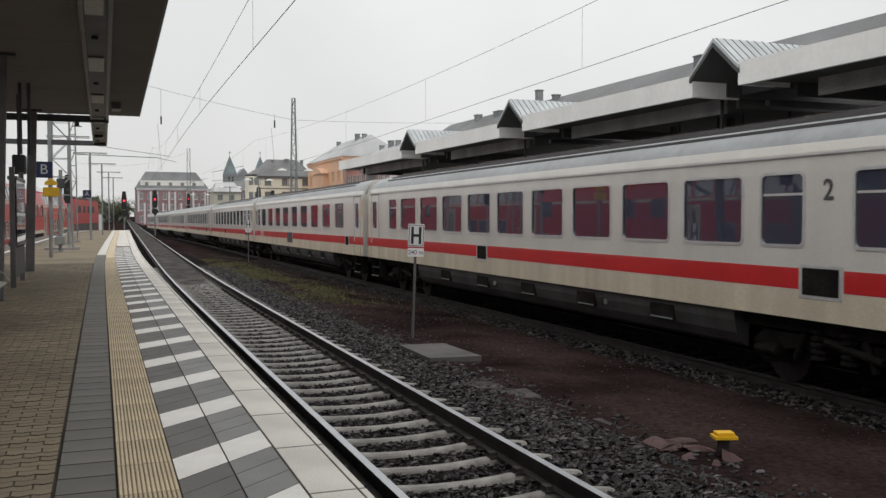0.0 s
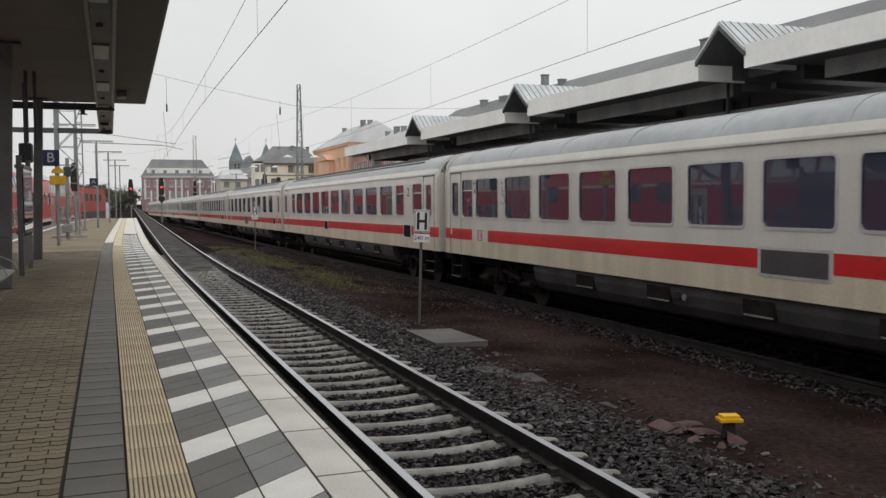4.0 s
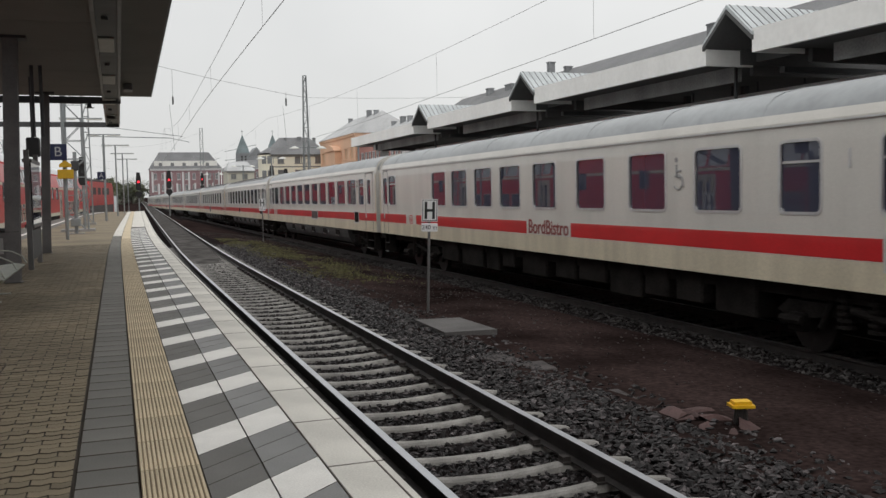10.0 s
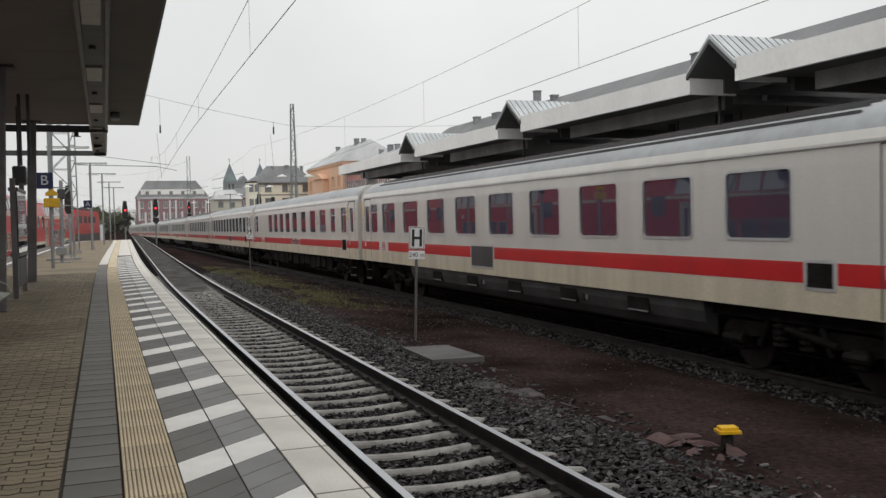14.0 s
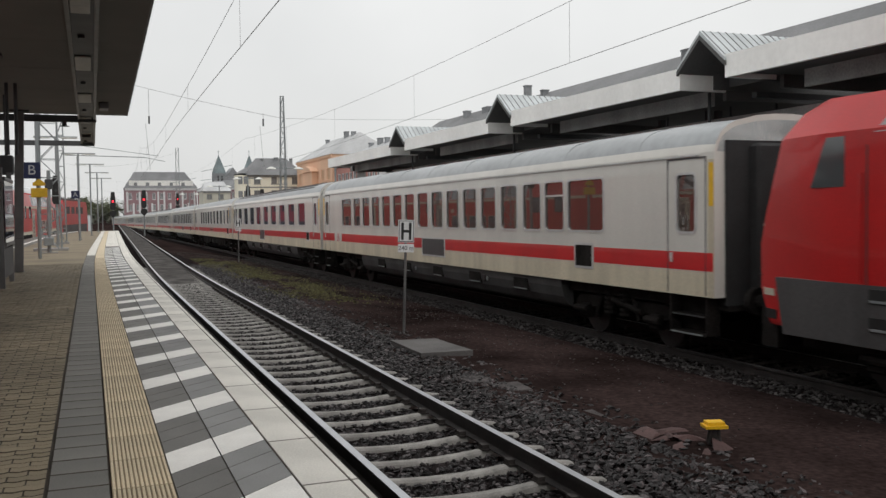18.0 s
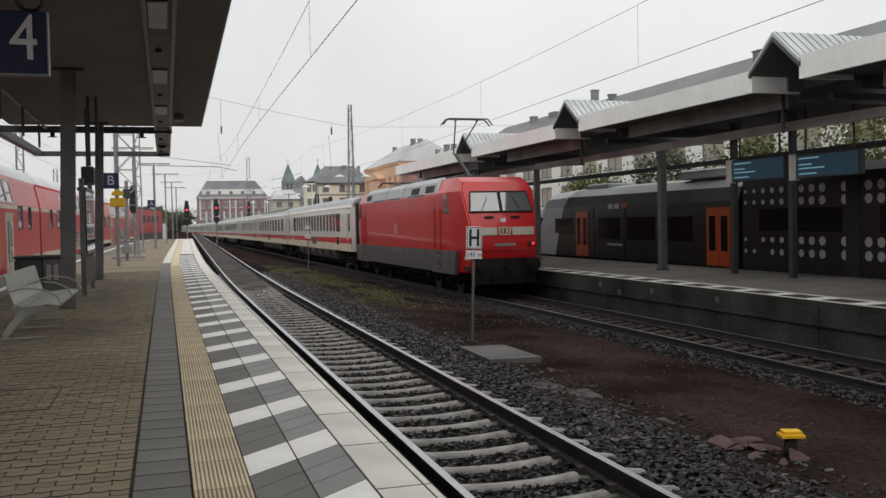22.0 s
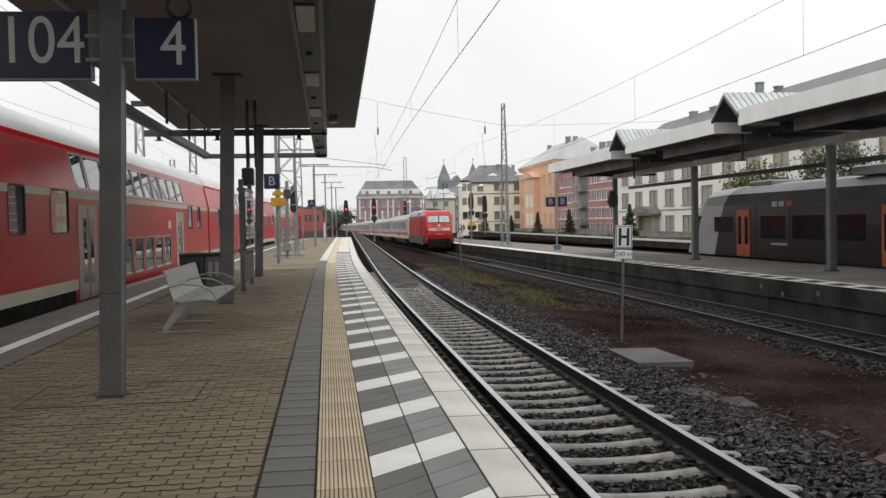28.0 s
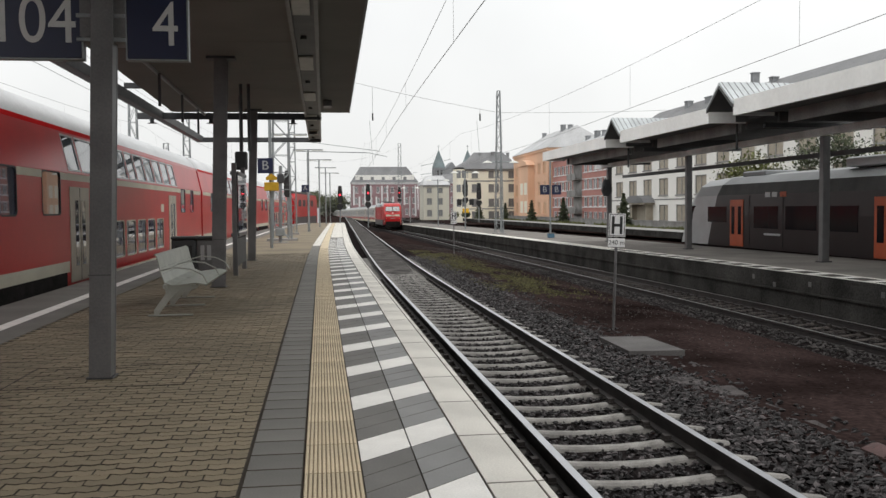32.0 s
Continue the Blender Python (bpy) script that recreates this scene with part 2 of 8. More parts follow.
M_sideglass = glass("cab_side_glass", (0.07, 0.075, 0.078), 0.06, 1.8)
M_dimglass = glass("dim_glass", (0.014, 0.014, 0.017), 0.12, 1.2)
M_faded = mat("faded_lettering", (0.33, 0.33, 0.33), 0.6, var=0.05, bump=0.0)
M_brownred = mat("dull_red_lettering", (0.27, 0.06, 0.055), 0.5, var=0.05, bump=0.0)
M_pale = mat("faded_white", (0.55, 0.33, 0.32), 0.5, var=0.1, bump=0.0)
M_beam = mat("beam_paint", (0.74, 0.74, 0.73), 0.6, var=0.2, scale=1.0, fine=25, streak=0.8)
M_wframe = mat("window_frame", (0.62, 0.62, 0.62), 0.35, 0.35, var=0.08, bump=0.0)
M_lamp_red = glow("tail_lamp", (1.0, 0.03, 0.05), 1.2)
M_signal_red = glow("signal_red", (1.0, 0.03, 0.05), 2.0)
M_lampcover = mat("dull_lamp_cover", (0.36, 0.36, 0.33), 0.5, var=0.1, bump=0.0)
M_lightpanel = mat("lamp_cover", (0.62, 0.62, 0.58), 0.4, var=0.06, bump=0.0)
M_regio = mat("regional_red", (0.44, 0.011, 0.013), 0.3, var=0.1, scale=0.8, fine=30, bump=0.02, spec=0.35)
M_cream = mat("cream_band", (0.55, 0.52, 0.42), 0.5, var=0.08, scale=1.5, fine=30, bump=0.02)
M_anthra = mat("anthracite", (0.026, 0.021, 0.022), 0.32, var=0.12, scale=0.8, fine=30, spec=0.2)
M_darkroof = mat("train_roof", (0.20, 0.21, 0.215), 0.45, 0.1, var=0.15, scale=0.7, fine=20)
M_orange = mat("orange_door", (0.47, 0.075, 0.012), 0.4, var=0.08, scale=2, fine=30)
M_silver = mat("silver_paint", (0.45, 0.46, 0.47), 0.4, 0.2, var=0.08, scale=1, fine=30)
M_door = mat("door_cream", (0.40, 0.36, 0.29), 0.45, var=0.1, scale=2, fine=30)
M_screen = glow("display_screen", (0.005, 0.026, 0.045), 0.6)
M_dim = glow("display_text", (0.10, 0.20, 0.23), 1.0)
M_wire = mat("copper_wire", (0.36, 0.365, 0.365), 0.6, 0.5, var=0.1, bump=0.0)
M_galv = mat("galvanised", (0.26, 0.28, 0.285), 0.5, 0.5, var=0.12, scale=2, fine=40)


# ---- mesh helpers ----
def part(name, bm, material, parent=None, label="", smooth=False):
    me = bpy.data.meshes.new(name)
    if smooth:
        for fc in bm.faces:
            fc.smooth = True
    bm.to_mesh(me)
    bm.free()
    for q in material if isinstance(material, (list, tuple)) else (material,):
        me.materials.append(q)
    ob = new(name, me)
    if parent is not None:
        ob.parent = parent
    if label:
        ob["label"] = label
    return ob


def thing(name, label, category, group="", kind="", at=None):
    ob = tagged(new(name), label, category, group, kind)
    if at is not None:
        ob.matrix_world = at
    return ob


def box(bm, x0, x1, y0, y1, z0, z1, mi=0, bevel=0.0):
    v = [bm.verts.new(p) for p in ((x0, y0, z0), (x1, y0, z0), (x1, y1, z0), (x0, y1, z0), (x0, y0, z1), (x1, y0, z1), (x1, y1, z1), (x0, y1, z1))]
    fs = [bm.faces.new([v[i] for i in q]) for q in ((3, 2, 1, 0), (4, 5, 6, 7), (0, 1, 5, 4), (1, 2, 6, 5), (2, 3, 7, 6), (3, 0, 4, 7))]
    for fc in fs:
        fc.material_index = mi
    if bevel:
        es = list({e for fc in fs for e in fc.edges})
        bmesh.ops.bevel(bm, geom=es, offset=bevel, segments=1, affect="EDGES", material=-1)
    return bm


def boxes(*rows, bevel=0.0):
    bm = bmesh.new()
    for r in rows:
        box(bm, *r, bevel=bevel)
    return bm


def rod(bm, a, b, r, n=8, r2=None, cap=True, mi=0):
    a, b = Vector(a), Vector(b)
    q = (b - a).to_track_quat("Z", "Y").to_matrix()
    ring = []
    for p, rr in ((a, r), (b, r if r2 is None else r2)):
        ring.append([bm.verts.new(p + q @ Vector((rr * math.cos(2 * math.pi * i / n), rr * math.sin(2 * math.pi * i / n), 0))) for i in range(n)])
    for i in range(n):
        bm.faces.new((ring[0][i], ring[0][(i + 1) % n], ring[1][(i + 1) % n], ring[1][i])).material_index = mi
    if cap:
        bm.faces.new(ring[0][::-1]).material_index = mi
        bm.faces.new(ring[1]).material_index = mi
    return bm


def rods(pairs, r, n=8):
    bm = bmesh.new()
    for a, b in pairs:
        rod(bm, a, b, r, n)
    return bm


def prism(bm, pts, h0, h1, axis="z", mi=0):
    """A polygon pushed out between two heights along an axis."""
    def place(p, h):
        return {"z": (p[0], p[1], h), "y": (p[0], h, p[1]), "x": (h, p[0], p[1])}[axis]
    a = [bm.verts.new(place(p, h0)) for p in pts]
    b = [bm.verts.new(place(p, h1)) for p in pts]
    n = len(pts)
    fs = [bm.faces.new(a), bm.faces.new(b[::-1])]
    for i in range(n):
        fs.append(bm.faces.new((a[i], b[i], b[(i + 1) % n], a[(i + 1) % n])))
    for fc in fs:
        fc.material_index = mi
    bmesh.ops.recalc_face_normals(bm, faces=fs)
    return fs


def sweep(bm, section, path, mis=None, closed=True, caps=True):
    """A section of (sideways, up) pairs carried along a path of points."""
    rings = []
    for i, p in enumerate(path):
        a, b = Vector(path[max(i - 1, 0)]), Vector(path[min(i + 1, len(path) - 1)])
        d = (b - a).normalized()
        side = Vector((d.y, -d.x, 0)).normalized()
        rings.append([bm.verts.new(Vector(p) + side * s + Vector((0, 0, u))) for s, u in section])
    n = len(section)
    for r0, r1 in zip(rings, rings[1:]):
        for i in range(n if closed else n - 1):
            fc = bm.faces.new((r0[i], r0[(i + 1) % n], r1[(i + 1) % n], r1[i]))
            if mis:
                fc.material_index = mis[i]
    if caps and closed:
        bm.faces.new(rings[0][::-1])
        bm.faces.new(rings[-1])
    bmesh.ops.recalc_face_normals(bm, faces=bm.faces[:])
    return bm


def ribbon(bm, ys, fl, fr, z0, z1):
    """A long slab between two curved edges."""
    rows = [[bm.verts.new(p) for p in ((fl(y), y, z0), (fl(y), y, z1), (fr(y), y, z1), (fr(y), y, z0))] for y in ys]
    for a, b in zip(rows, rows[1:]):
        for i in range(4):
            bm.faces.new((a[i], a[(i + 1) % 4], b[(i + 1) % 4], b[i]))
    bm.faces.new(rows[0])
    bm.faces.new(rows[-1][::-1])
    bmesh.ops.recalc_face_normals(bm, faces=bm.faces[:])
    return bm


def holed(bm, u0, u1, v0, v1, holes, put, depth=0.05, mi=0, mi_in=0, cuts=()):
    """A wall face with rectangular openings and their reveals; put(u, v, d) gives the place."""
    us = sorted({u0, u1, *(h[0] for h in holes), *(h[1] for h in holes)})
    vs = sorted({v0, v1, *(h[2] for h in holes), *(h[3] for h in holes), *cuts})
    us, vs = [u for u in us if u0 <= u <= u1], [v for v in vs if v0 <= v <= v1]
    cache = {}

    def vert(u, v, d):
        k = (round(u, 4), round(v, 4), d)
        if k not in cache:
            cache[k] = bm.verts.new(put(u, v, d))
        return cache[k]
    for a, b in zip(us, us[1:]):
        for c, d in zip(vs, vs[1:]):
            mu, mv = (a + b) / 2, (c + d) / 2
            if any(h[0] < mu < h[1] and h[2] < mv < h[3] for h in holes):
                continue
            bm.faces.new((vert(a, c, 0), vert(b, c, 0), vert(b, d, 0), vert(a, d, 0))).material_index = mi
    for h in holes:
        q = ((h[0], h[2]), (h[1], h[2]), (h[1], h[3]), (h[0], h[3]))
        for i in range(4):
            (a, b), (c, d) = q[i], q[(i + 1) % 4]
            vv = [vert(a, b, 0), vert(c, d, 0), vert(c, d, depth), vert(a, b, depth)]
            bm.faces.new(vv).material_index = mi_in
    return bm


def letters(text, size, m, parent=None, at=None, name="lettering", depth=0.004, bold=0.0):
    """Raised letters, lying in their own xy plane, turned into a mesh."""
    c = bpy.data.curves.new(name, "FONT")
    c.body, c.size, c.extrude, c.align_x, c.align_y, c.offset = text, size, depth, "CENTER", "CENTER", bold
    o = bpy.data.objects.new(name, c)
    scene.collection.objects.link(o)
    bpy.context.view_layer.update()
    me = bpy.data.meshes.new_from_object(o.evaluated_get(bpy.context.evaluated_depsgraph_get()))
    scene.collection.objects.unlink(o)
    bpy.data.objects.remove(o)
    bpy.data.curves.remove(c)
    me.materials.clear()
    me.materials.append(m)
    ob = new(name, me)
    if parent is not None:
        ob.parent = parent
    if at is not None:
        ob.matrix_local = at
    return ob


def stones(name, n, spots, size, material, label, seed=1, flat=0.7, kind="stuff", category="ballast"):
    """Many small broken stones in one mesh; spots(k) gives places."""
    rs = np.random.RandomState(seed)
    base = np.array([(1, 0, 0), (-1, 0, 0), (0, 1, 0), (0, -1, 0), (0, 0, 1), (0, 0, -1), (.6, .6, .5), (-.6, -.5, .6)], float)
    tri = np.array([(4, 6, 2), (4, 0, 6), (6, 0, 2), (4, 2, 1), (4, 1, 7), (7, 1, 3), (4, 7, 3), (4, 3, 0), (5, 2, 0), (5, 1, 2), (5, 3, 1), (5, 0, 3)])
    pos = spots(rs, n)
    n = len(pos)
    ang = rs.rand(n, 3) * 6.28
    sc = size[0] + (size[1] - size[0]) * rs.rand(n, 1, 1)
    v = base[None] * (0.65 + 0.7 * rs.rand(n, 8, 1)) * sc * np.stack([1.0 + 0.6 * rs.rand(n), 0.5 + 0.4 * rs.rand(n), flat * (0.6 + 0.5 * rs.rand(n))], -1)[:, None, :]
    ca, sa = np.cos(ang), np.sin(ang)
    x = v[..., 0] * ca[:, 0:1] - v[..., 1] * sa[:, 0:1]
    y = v[..., 0] * sa[:, 0:1] + v[..., 1] * ca[:, 0:1]
    z = v[..., 2]
    tl = (ang[:, 1:2] - 3.14) * 0.2
    y, z = y * np.cos(tl) - z * np.sin(tl), y * np.sin(tl) + z * np.cos(tl)
    v = np.stack([x, y, z], -1) + pos[:, None, :]
    fcs = (tri[None] + (np.arange(n) * 8)[:, None, None]).reshape(-1, 3)
    me = bpy.data.meshes.new(name)
    me.from_pydata(v.reshape(-1, 3).tolist(), [], fcs.tolist())
    me.materials.append(material)
    ob = new(name, me)
    return tagged(ob, label, category, kind=kind)


# ---- plan ----
def near_x(y):
    return 2.965 + 0.011 * ((y - 33) + math.sqrt((y - 33) ** 2 + 64))


def bend(y):
    return near_x(y) - 2.965


def left_bend(y):
    """How far the outer track and the platform's other edge swing over."""
    return bend(y) + 0.0014 * max(0.0, y - 65) ** 2


def dx0(y):
    return -6.36 + left_bend(y)


def far_x(y):
    return 10.6946 - 0.01 * ((y - 150) + math.sqrt((y - 150) ** 2 + 900)) + 0.2 * (1 + math.tanh((y - 80) / 25))


def dip(y):
    """How far the second track and the platform beside it fall along their length."""
    return -0.003 * ((y - 20) + math.sqrt((y - 20) ** 2 + 100))


def drape(ob):
    """Lets the parts of a long thing follow the fall of the ground."""
    for o in (ob, *ob.children):
        if o.type != "MESH":
            continue
        ys = [v.co.y for v in o.data.vertices]
        if max(ys) - min(ys) < 12:
            if o.location.y:
                o.location.z += dip(o.location.y)
                continue
        else:
            bm = bmesh.new()
            bm.from_mesh(o.data)
            for y in (5, 13, 20, 28, 38, 50, 65, 85, 110, 135):
                bmesh.ops.bisect_plane(bm, geom=bm.verts[:] + bm.edges[:] + bm.faces[:], plane_co=(0, y, 0), plane_no=(0, 1, 0))
            bm.to_mesh(o.data)
            bm.free()
        for v in o.data.vertices:
            v.co.z += dip(v.co.y)


RAIL1, RAIL2, PLAT2, RAIL0 = -0.76, -1.06, -0.30, -0.76
YS = [-70, -30, -8, 0, 6, 12, 18, 24, 30, 36, 42, 50, 60, 70, 80, 95, 110, 130, 150, 180, 220, 260, 320, 400, 520]


# ---- ground ----
def ground_z(x, y):
    pts = ((-99, -1.3), (3.6, -1.3), (4.5, -1.08), (5.1, -0.975), (7.0, -1.04), (8.9, -1.17), (9.5, -1.36), (12.5, -1.4), (18, -1.4), (22, -1.25))
    for (a, z0), (b, z1) in zip(pts, pts[1:]):
        if x <= b:
            return z0 + (z1 - z0) * (x - a) / (b - a) + min(1.0, max(0.0, (x - 6) / 3)) * max(-1.2, dip(y))
    return -1.25 + max(-1.2, dip(y))


def build_ground():
    xs = [-3000, -600, -120, -40, -20, -9, -4.6] + [i * 0.5 - 4 for i in range(0, 46)] + [20, 26, 34, 50, 80, 200, 800, 3000]
    ys = [-3000, -400, -60, -10] + [i * 0.8 for i in range(0, 70)] + [60, 70, 85, 100, 130, 170, 250, 400, 800, 3000]
    bm = bmesh.new()
    g = [[bm.verts.new((x, y, ground_z(x, y) + (0.035 * noise.noise((x * 0.9, y * 0.7, 0)) + 0.02 * noise.noise((x * 3, y * 3, 2)) if 4 < x < 9.5 and 0 < y < 60 else 0))) for y in ys] for x in xs]
    for i in range(len(xs) - 1):
        for j in range(len(ys) - 1):
            bm.faces.new((g[i][j], g[i + 1][j], g[i + 1][j + 1], g[i][j + 1]))
    tagged(part("ground", bm, M_dirt, smooth=True), "dark brown damp earth between and beside the railway tracks", "ground", kind="structure")


build_ground()


# ---- tracks ----
RAIL_SECTION = [(-0.0375, 0.0), (0.0375, 0.0), (0.0375, -0.035), (0.012, -0.05), (0.012, -0.145), (0.07, -0.16), (0.07, -0.172), (-0.07, -0.172), (-0.07, -0.16), (-0.012, -0.145), (-0.012, -0.05), (-0.0375, -0.035)]


def sleeper_mesh(m):
    bm = bmesh.new()
    prof = [(-1.3, -0.02), (-1.0, 0.02), (-0.58, 0.02), (-0.4, 0.004), (-0.15, -0.008), (0.15, -0.008), (0.4, 0.004), (0.58, 0.02), (1.0, 0.02), (1.3, -0.02)]
    rows = []
    for x, u in prof:
        rows.append([bm.verts.new(q) for q in ((x, -0.095, -0.16), (x, -0.058, u - 0.02), (x, -0.040, u), (x, 0.040, u), (x, 0.058, u - 0.02), (x, 0.095, -0.16))])
    for a, b in zip(rows, rows[1:]):
        for i in range(5):
            bm.faces.new((a[i], a[i + 1], b[i + 1], b[i]))
    bm.faces.new(rows[0])
    bm.faces.new(rows[-1][::-1])
    bmesh.ops.recalc_face_normals(bm, faces=bm.faces[:])
    me = bpy.data.meshes.new("sleeper")
    bm.to_mesh(me)
    bm.free()
    me.materials.append(m)
    return me


def clip_mesh():
    bm = bmesh.new()
    for s in (-1, 1):
        box(bm, s * 0.7535 - 0.15, s * 0.7535 + 0.15, -0.07, 0.07, 0.018, 0.035)
        for k in (-1, 1):
            box(bm, s * 0.7535 + k * 0.11 - 0.035, s * 0.7535 + k * 0.11 + 0.035, -0.05, 0.05, 0.03, 0.075)
    me = bpy.data.meshes.new("rail_clip")
    bm.to_mesh(me)
    bm.free()
    me.materials.append(M_clip)
    return me


SLEEPER, SLEEPER_DARK, CLIP = sleeper_mesh(M_sleeper), sleeper_mesh(M_sleeperd), clip_mesh()


def build_track(label, fx, rail, y0, y1, with_sleepers, offset=0.0, end=520, sleeper=SLEEPER):
    tr = thing("railway_track", label, "railway track", group="tracks of the station", kind="structure")
    ys = [y for y in YS if y <= end]
    for s in (-1, 1):
        path = [(fx(y) + s * 0.7535, y, rail + (dip(y) if fx is far_x else 0)) for y in ys]
        part("rail", sweep(bmesh.new(), RAIL_SECTION, path, [1] + [0] * 11), (M_rail, M_railtop if fx is near_x else M_raildull), tr, "steel rail with a bright worn head")
    y = y0 + offset
    while y < y1 and with_sleepers:
        for me, nm in ((sleeper, "sleeper"), (CLIP, "rail_clip")):
            if nm == "rail_clip" and y > 30:
                continue
            o = new(nm, me)
            o.parent = tr
            d = (fx(y + 1) - fx(y - 1)) / 2
            o.matrix_local = pose(fx(y), y, rail - 0.195 + (dip(y) if fx is far_x else 0), 0, 0, -math.degrees(d))
        y += 0.6
    return tr


T1 = build_track("near railway track on concrete sleepers beside the platform edge", near_x, RAIL1, -5.7, 44, True, 0.13)
T2 = build_track("second railway track on dark sleepers under the passing train", far_x, RAIL2, -3, 62, True, 0.2, 520, SLEEPER_DARK)
T0 = build_track("railway track under the red double-deck train", dx0, RAIL0, 0, 0, False, 0.0, 130)
T3 = build_track("railway track under the dark regional train", lambda y: 19.45, RAIL2, 0, 0, False)


def bed(name, fx, z, left, right, fall_l, fall_r, label, m, yend=520, drop=0.35):
    bm = bmesh.new()
    ys = [y for y in YS if y <= yend]
    path = [(fx(y), y, z + (dip(y) if fx is far_x else 0)) for y in ys]
    sweep(bm, [(left - fall_l, -drop), (left, 0), (-0.6, 0.0), (0.6, 0.0), (right, 0), (right + fall_r, -drop)], path, closed=True)
    tagged(part(name, bm, m), label, "ballast", kind="structure")


bed("ballast_bed", near_x, RAIL1 - 0.245, -1.58, 1.75, 0.05, 1.2, "grey crushed stone bed of the near track", M_bed)
bed("ballast_bed", far_x, RAIL2 - 0.225, -1.45, 1.55, 0.9, 0.1, "dark crushed stone bed of the second track", M_bed)
bed("ballast_bed", dx0, RAIL0 - 0.225, -1.6, 1.6, 0.9, 0.05, "crushed stone bed of the outer track", M_bed, 130)
bed("ballast_bed", lambda y: 19.45, RAIL2 - 0.225, -1.5, 1.6, 0.05, 0.9, "crushed stone bed of the track behind the far platform", M_bed)
bm = bmesh.new()
sweep(bm, [(-2.35, -0.16), (-1.75, -0.015), (-1.45, 0.035), (-0.84, 0.035), (-0.84, -0.1)], [(far_x(y), y, RAIL2 - 0.20 + dip(y)) for y in YS])
tagged(part("ballast_shoulder", bm, M_bed), "dark heaped stones along the second track", "ballast", kind="structure")
# worn fill between the far rails, where no sleepers show
for wd in (0.68,):
    bm = bmesh.new()
    path = [(near_x(y), y, RAIL1 - 0.10) for y in YS if y >= 36]
    path[0] = (near_x(33), 33, RAIL1 - 0.20)
    sweep(bm, [(-wd, -0.06), (-wd + 0.1, 0), (wd - 0.1, 0), (wd, -0.06)], path)
    tagged(part("track_infill", bm, M_fill), "grey gravel fill between the rails", "gravel", kind="structure")


# ---- near platform ----
LX = [-0.26, 0.06, 0.375, 0.69, 1.0, 1.32]
PEND = 96


def build_platform():
    bm = bmesh.new()
    ys = [y for y in YS if y <= 80] + [86, 91, PEND]
    ribbon(bm, ys, lambda y: -4.64 + left_bend(y), lambda y: 1.30 + bend(y), -1.3, -0.06)
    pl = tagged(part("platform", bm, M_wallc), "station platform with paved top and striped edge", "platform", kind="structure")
    bm = bmesh.new()
    ribbon(bm, ys, lambda y: -3.3 + left_bend(y), lambda y: 1.31 + bend(y), -0.058, -0.012)
    part("bedding", bm, M_joint, pl)
    return pl


PLATFORM = build_platform()


def slab_mesh(name, w, l, m, h=0.05, top=0.0, bev=0.005):
    bm = bmesh.new()
    a, b = w / 2, l / 2
    v0 = [bm.verts.new((x, y, -h)) for x, y in ((-a, -b), (a, -b), (a, b), (-a, b))]
    v1 = [bm.verts.new((x, y, top - bev)) for x, y in ((-a, -b), (a, -b), (a, b), (-a, b))]
    v2 = [bm.verts.new((x, y, top)) for x, y in ((-a + bev, -b + bev), (a - bev, -b + bev), (a - bev, b - bev), (-a + bev, b - bev))]
    for r0, r1 in ((v0, v1), (v1, v2)):
        for i in range(4):
            bm.faces.new((r0[i], r0[(i + 1) % 4], r1[(i + 1) % 4], r1[i]))
    bm.faces.new(v2)
    me = bpy.data.meshes.new(name)
    bm.to_mesh(me)
    bm.free()
    me.materials.append(m)
    return dirty_sides(me, M_joint if m is M_strip else M_seam)


def dirty_sides(me, m=None):
    """Dirt in the joints: the sides of the slabs are dark."""
    me.materials.append(m or M_seam)
    for p in me.polygons:
        if p.normal.z < 0.9:
            p.material_index = len(me.materials) - 1
    return me


def tact_mesh(w, l, ribs=8):
    """A slab with raised ribs running along it, dirt in its grooves."""
    bm = bmesh.new()
    box(bm, -w / 2 + 0.001, w / 2 - 0.001, -l / 2 + 0.002, l / 2 - 0.002, -0.05, 0.0, 1)
    p = w / ribs
    for i in range(ribs):
        c = -w / 2 + p * (i + 0.5)
        a, b = l / 2 - 0.005, p
        q = [bm.verts.new((c + dx * b, dy * a, z)) for dy in (-1, 1) for dx, z in ((-0.36, 0.0005), (-0.25, 0.006), (0.25, 0.006), (0.36, 0.0005))]
        for k in range(3):
            bm.faces.new((q[k], q[k + 1], q[k + 5], q[k + 4]))
    me = bpy.data.meshes.new("tactile_slab")
    bm.to_mesh(me)
    bm.free()
    me.materials.append(M_tact)
    me.materials.append(M_tactd)
    return me


def lay(me, name, x, y, parent=None, z=0.0):
    o = new(name, me)
    o.parent = parent or PLATFORM
    d = bend(y + 0.5) - bend(y - 0.5)
    o.matrix_local = pose(x + bend(y), y, z, 0, 0, -math.degrees(d))
    return o


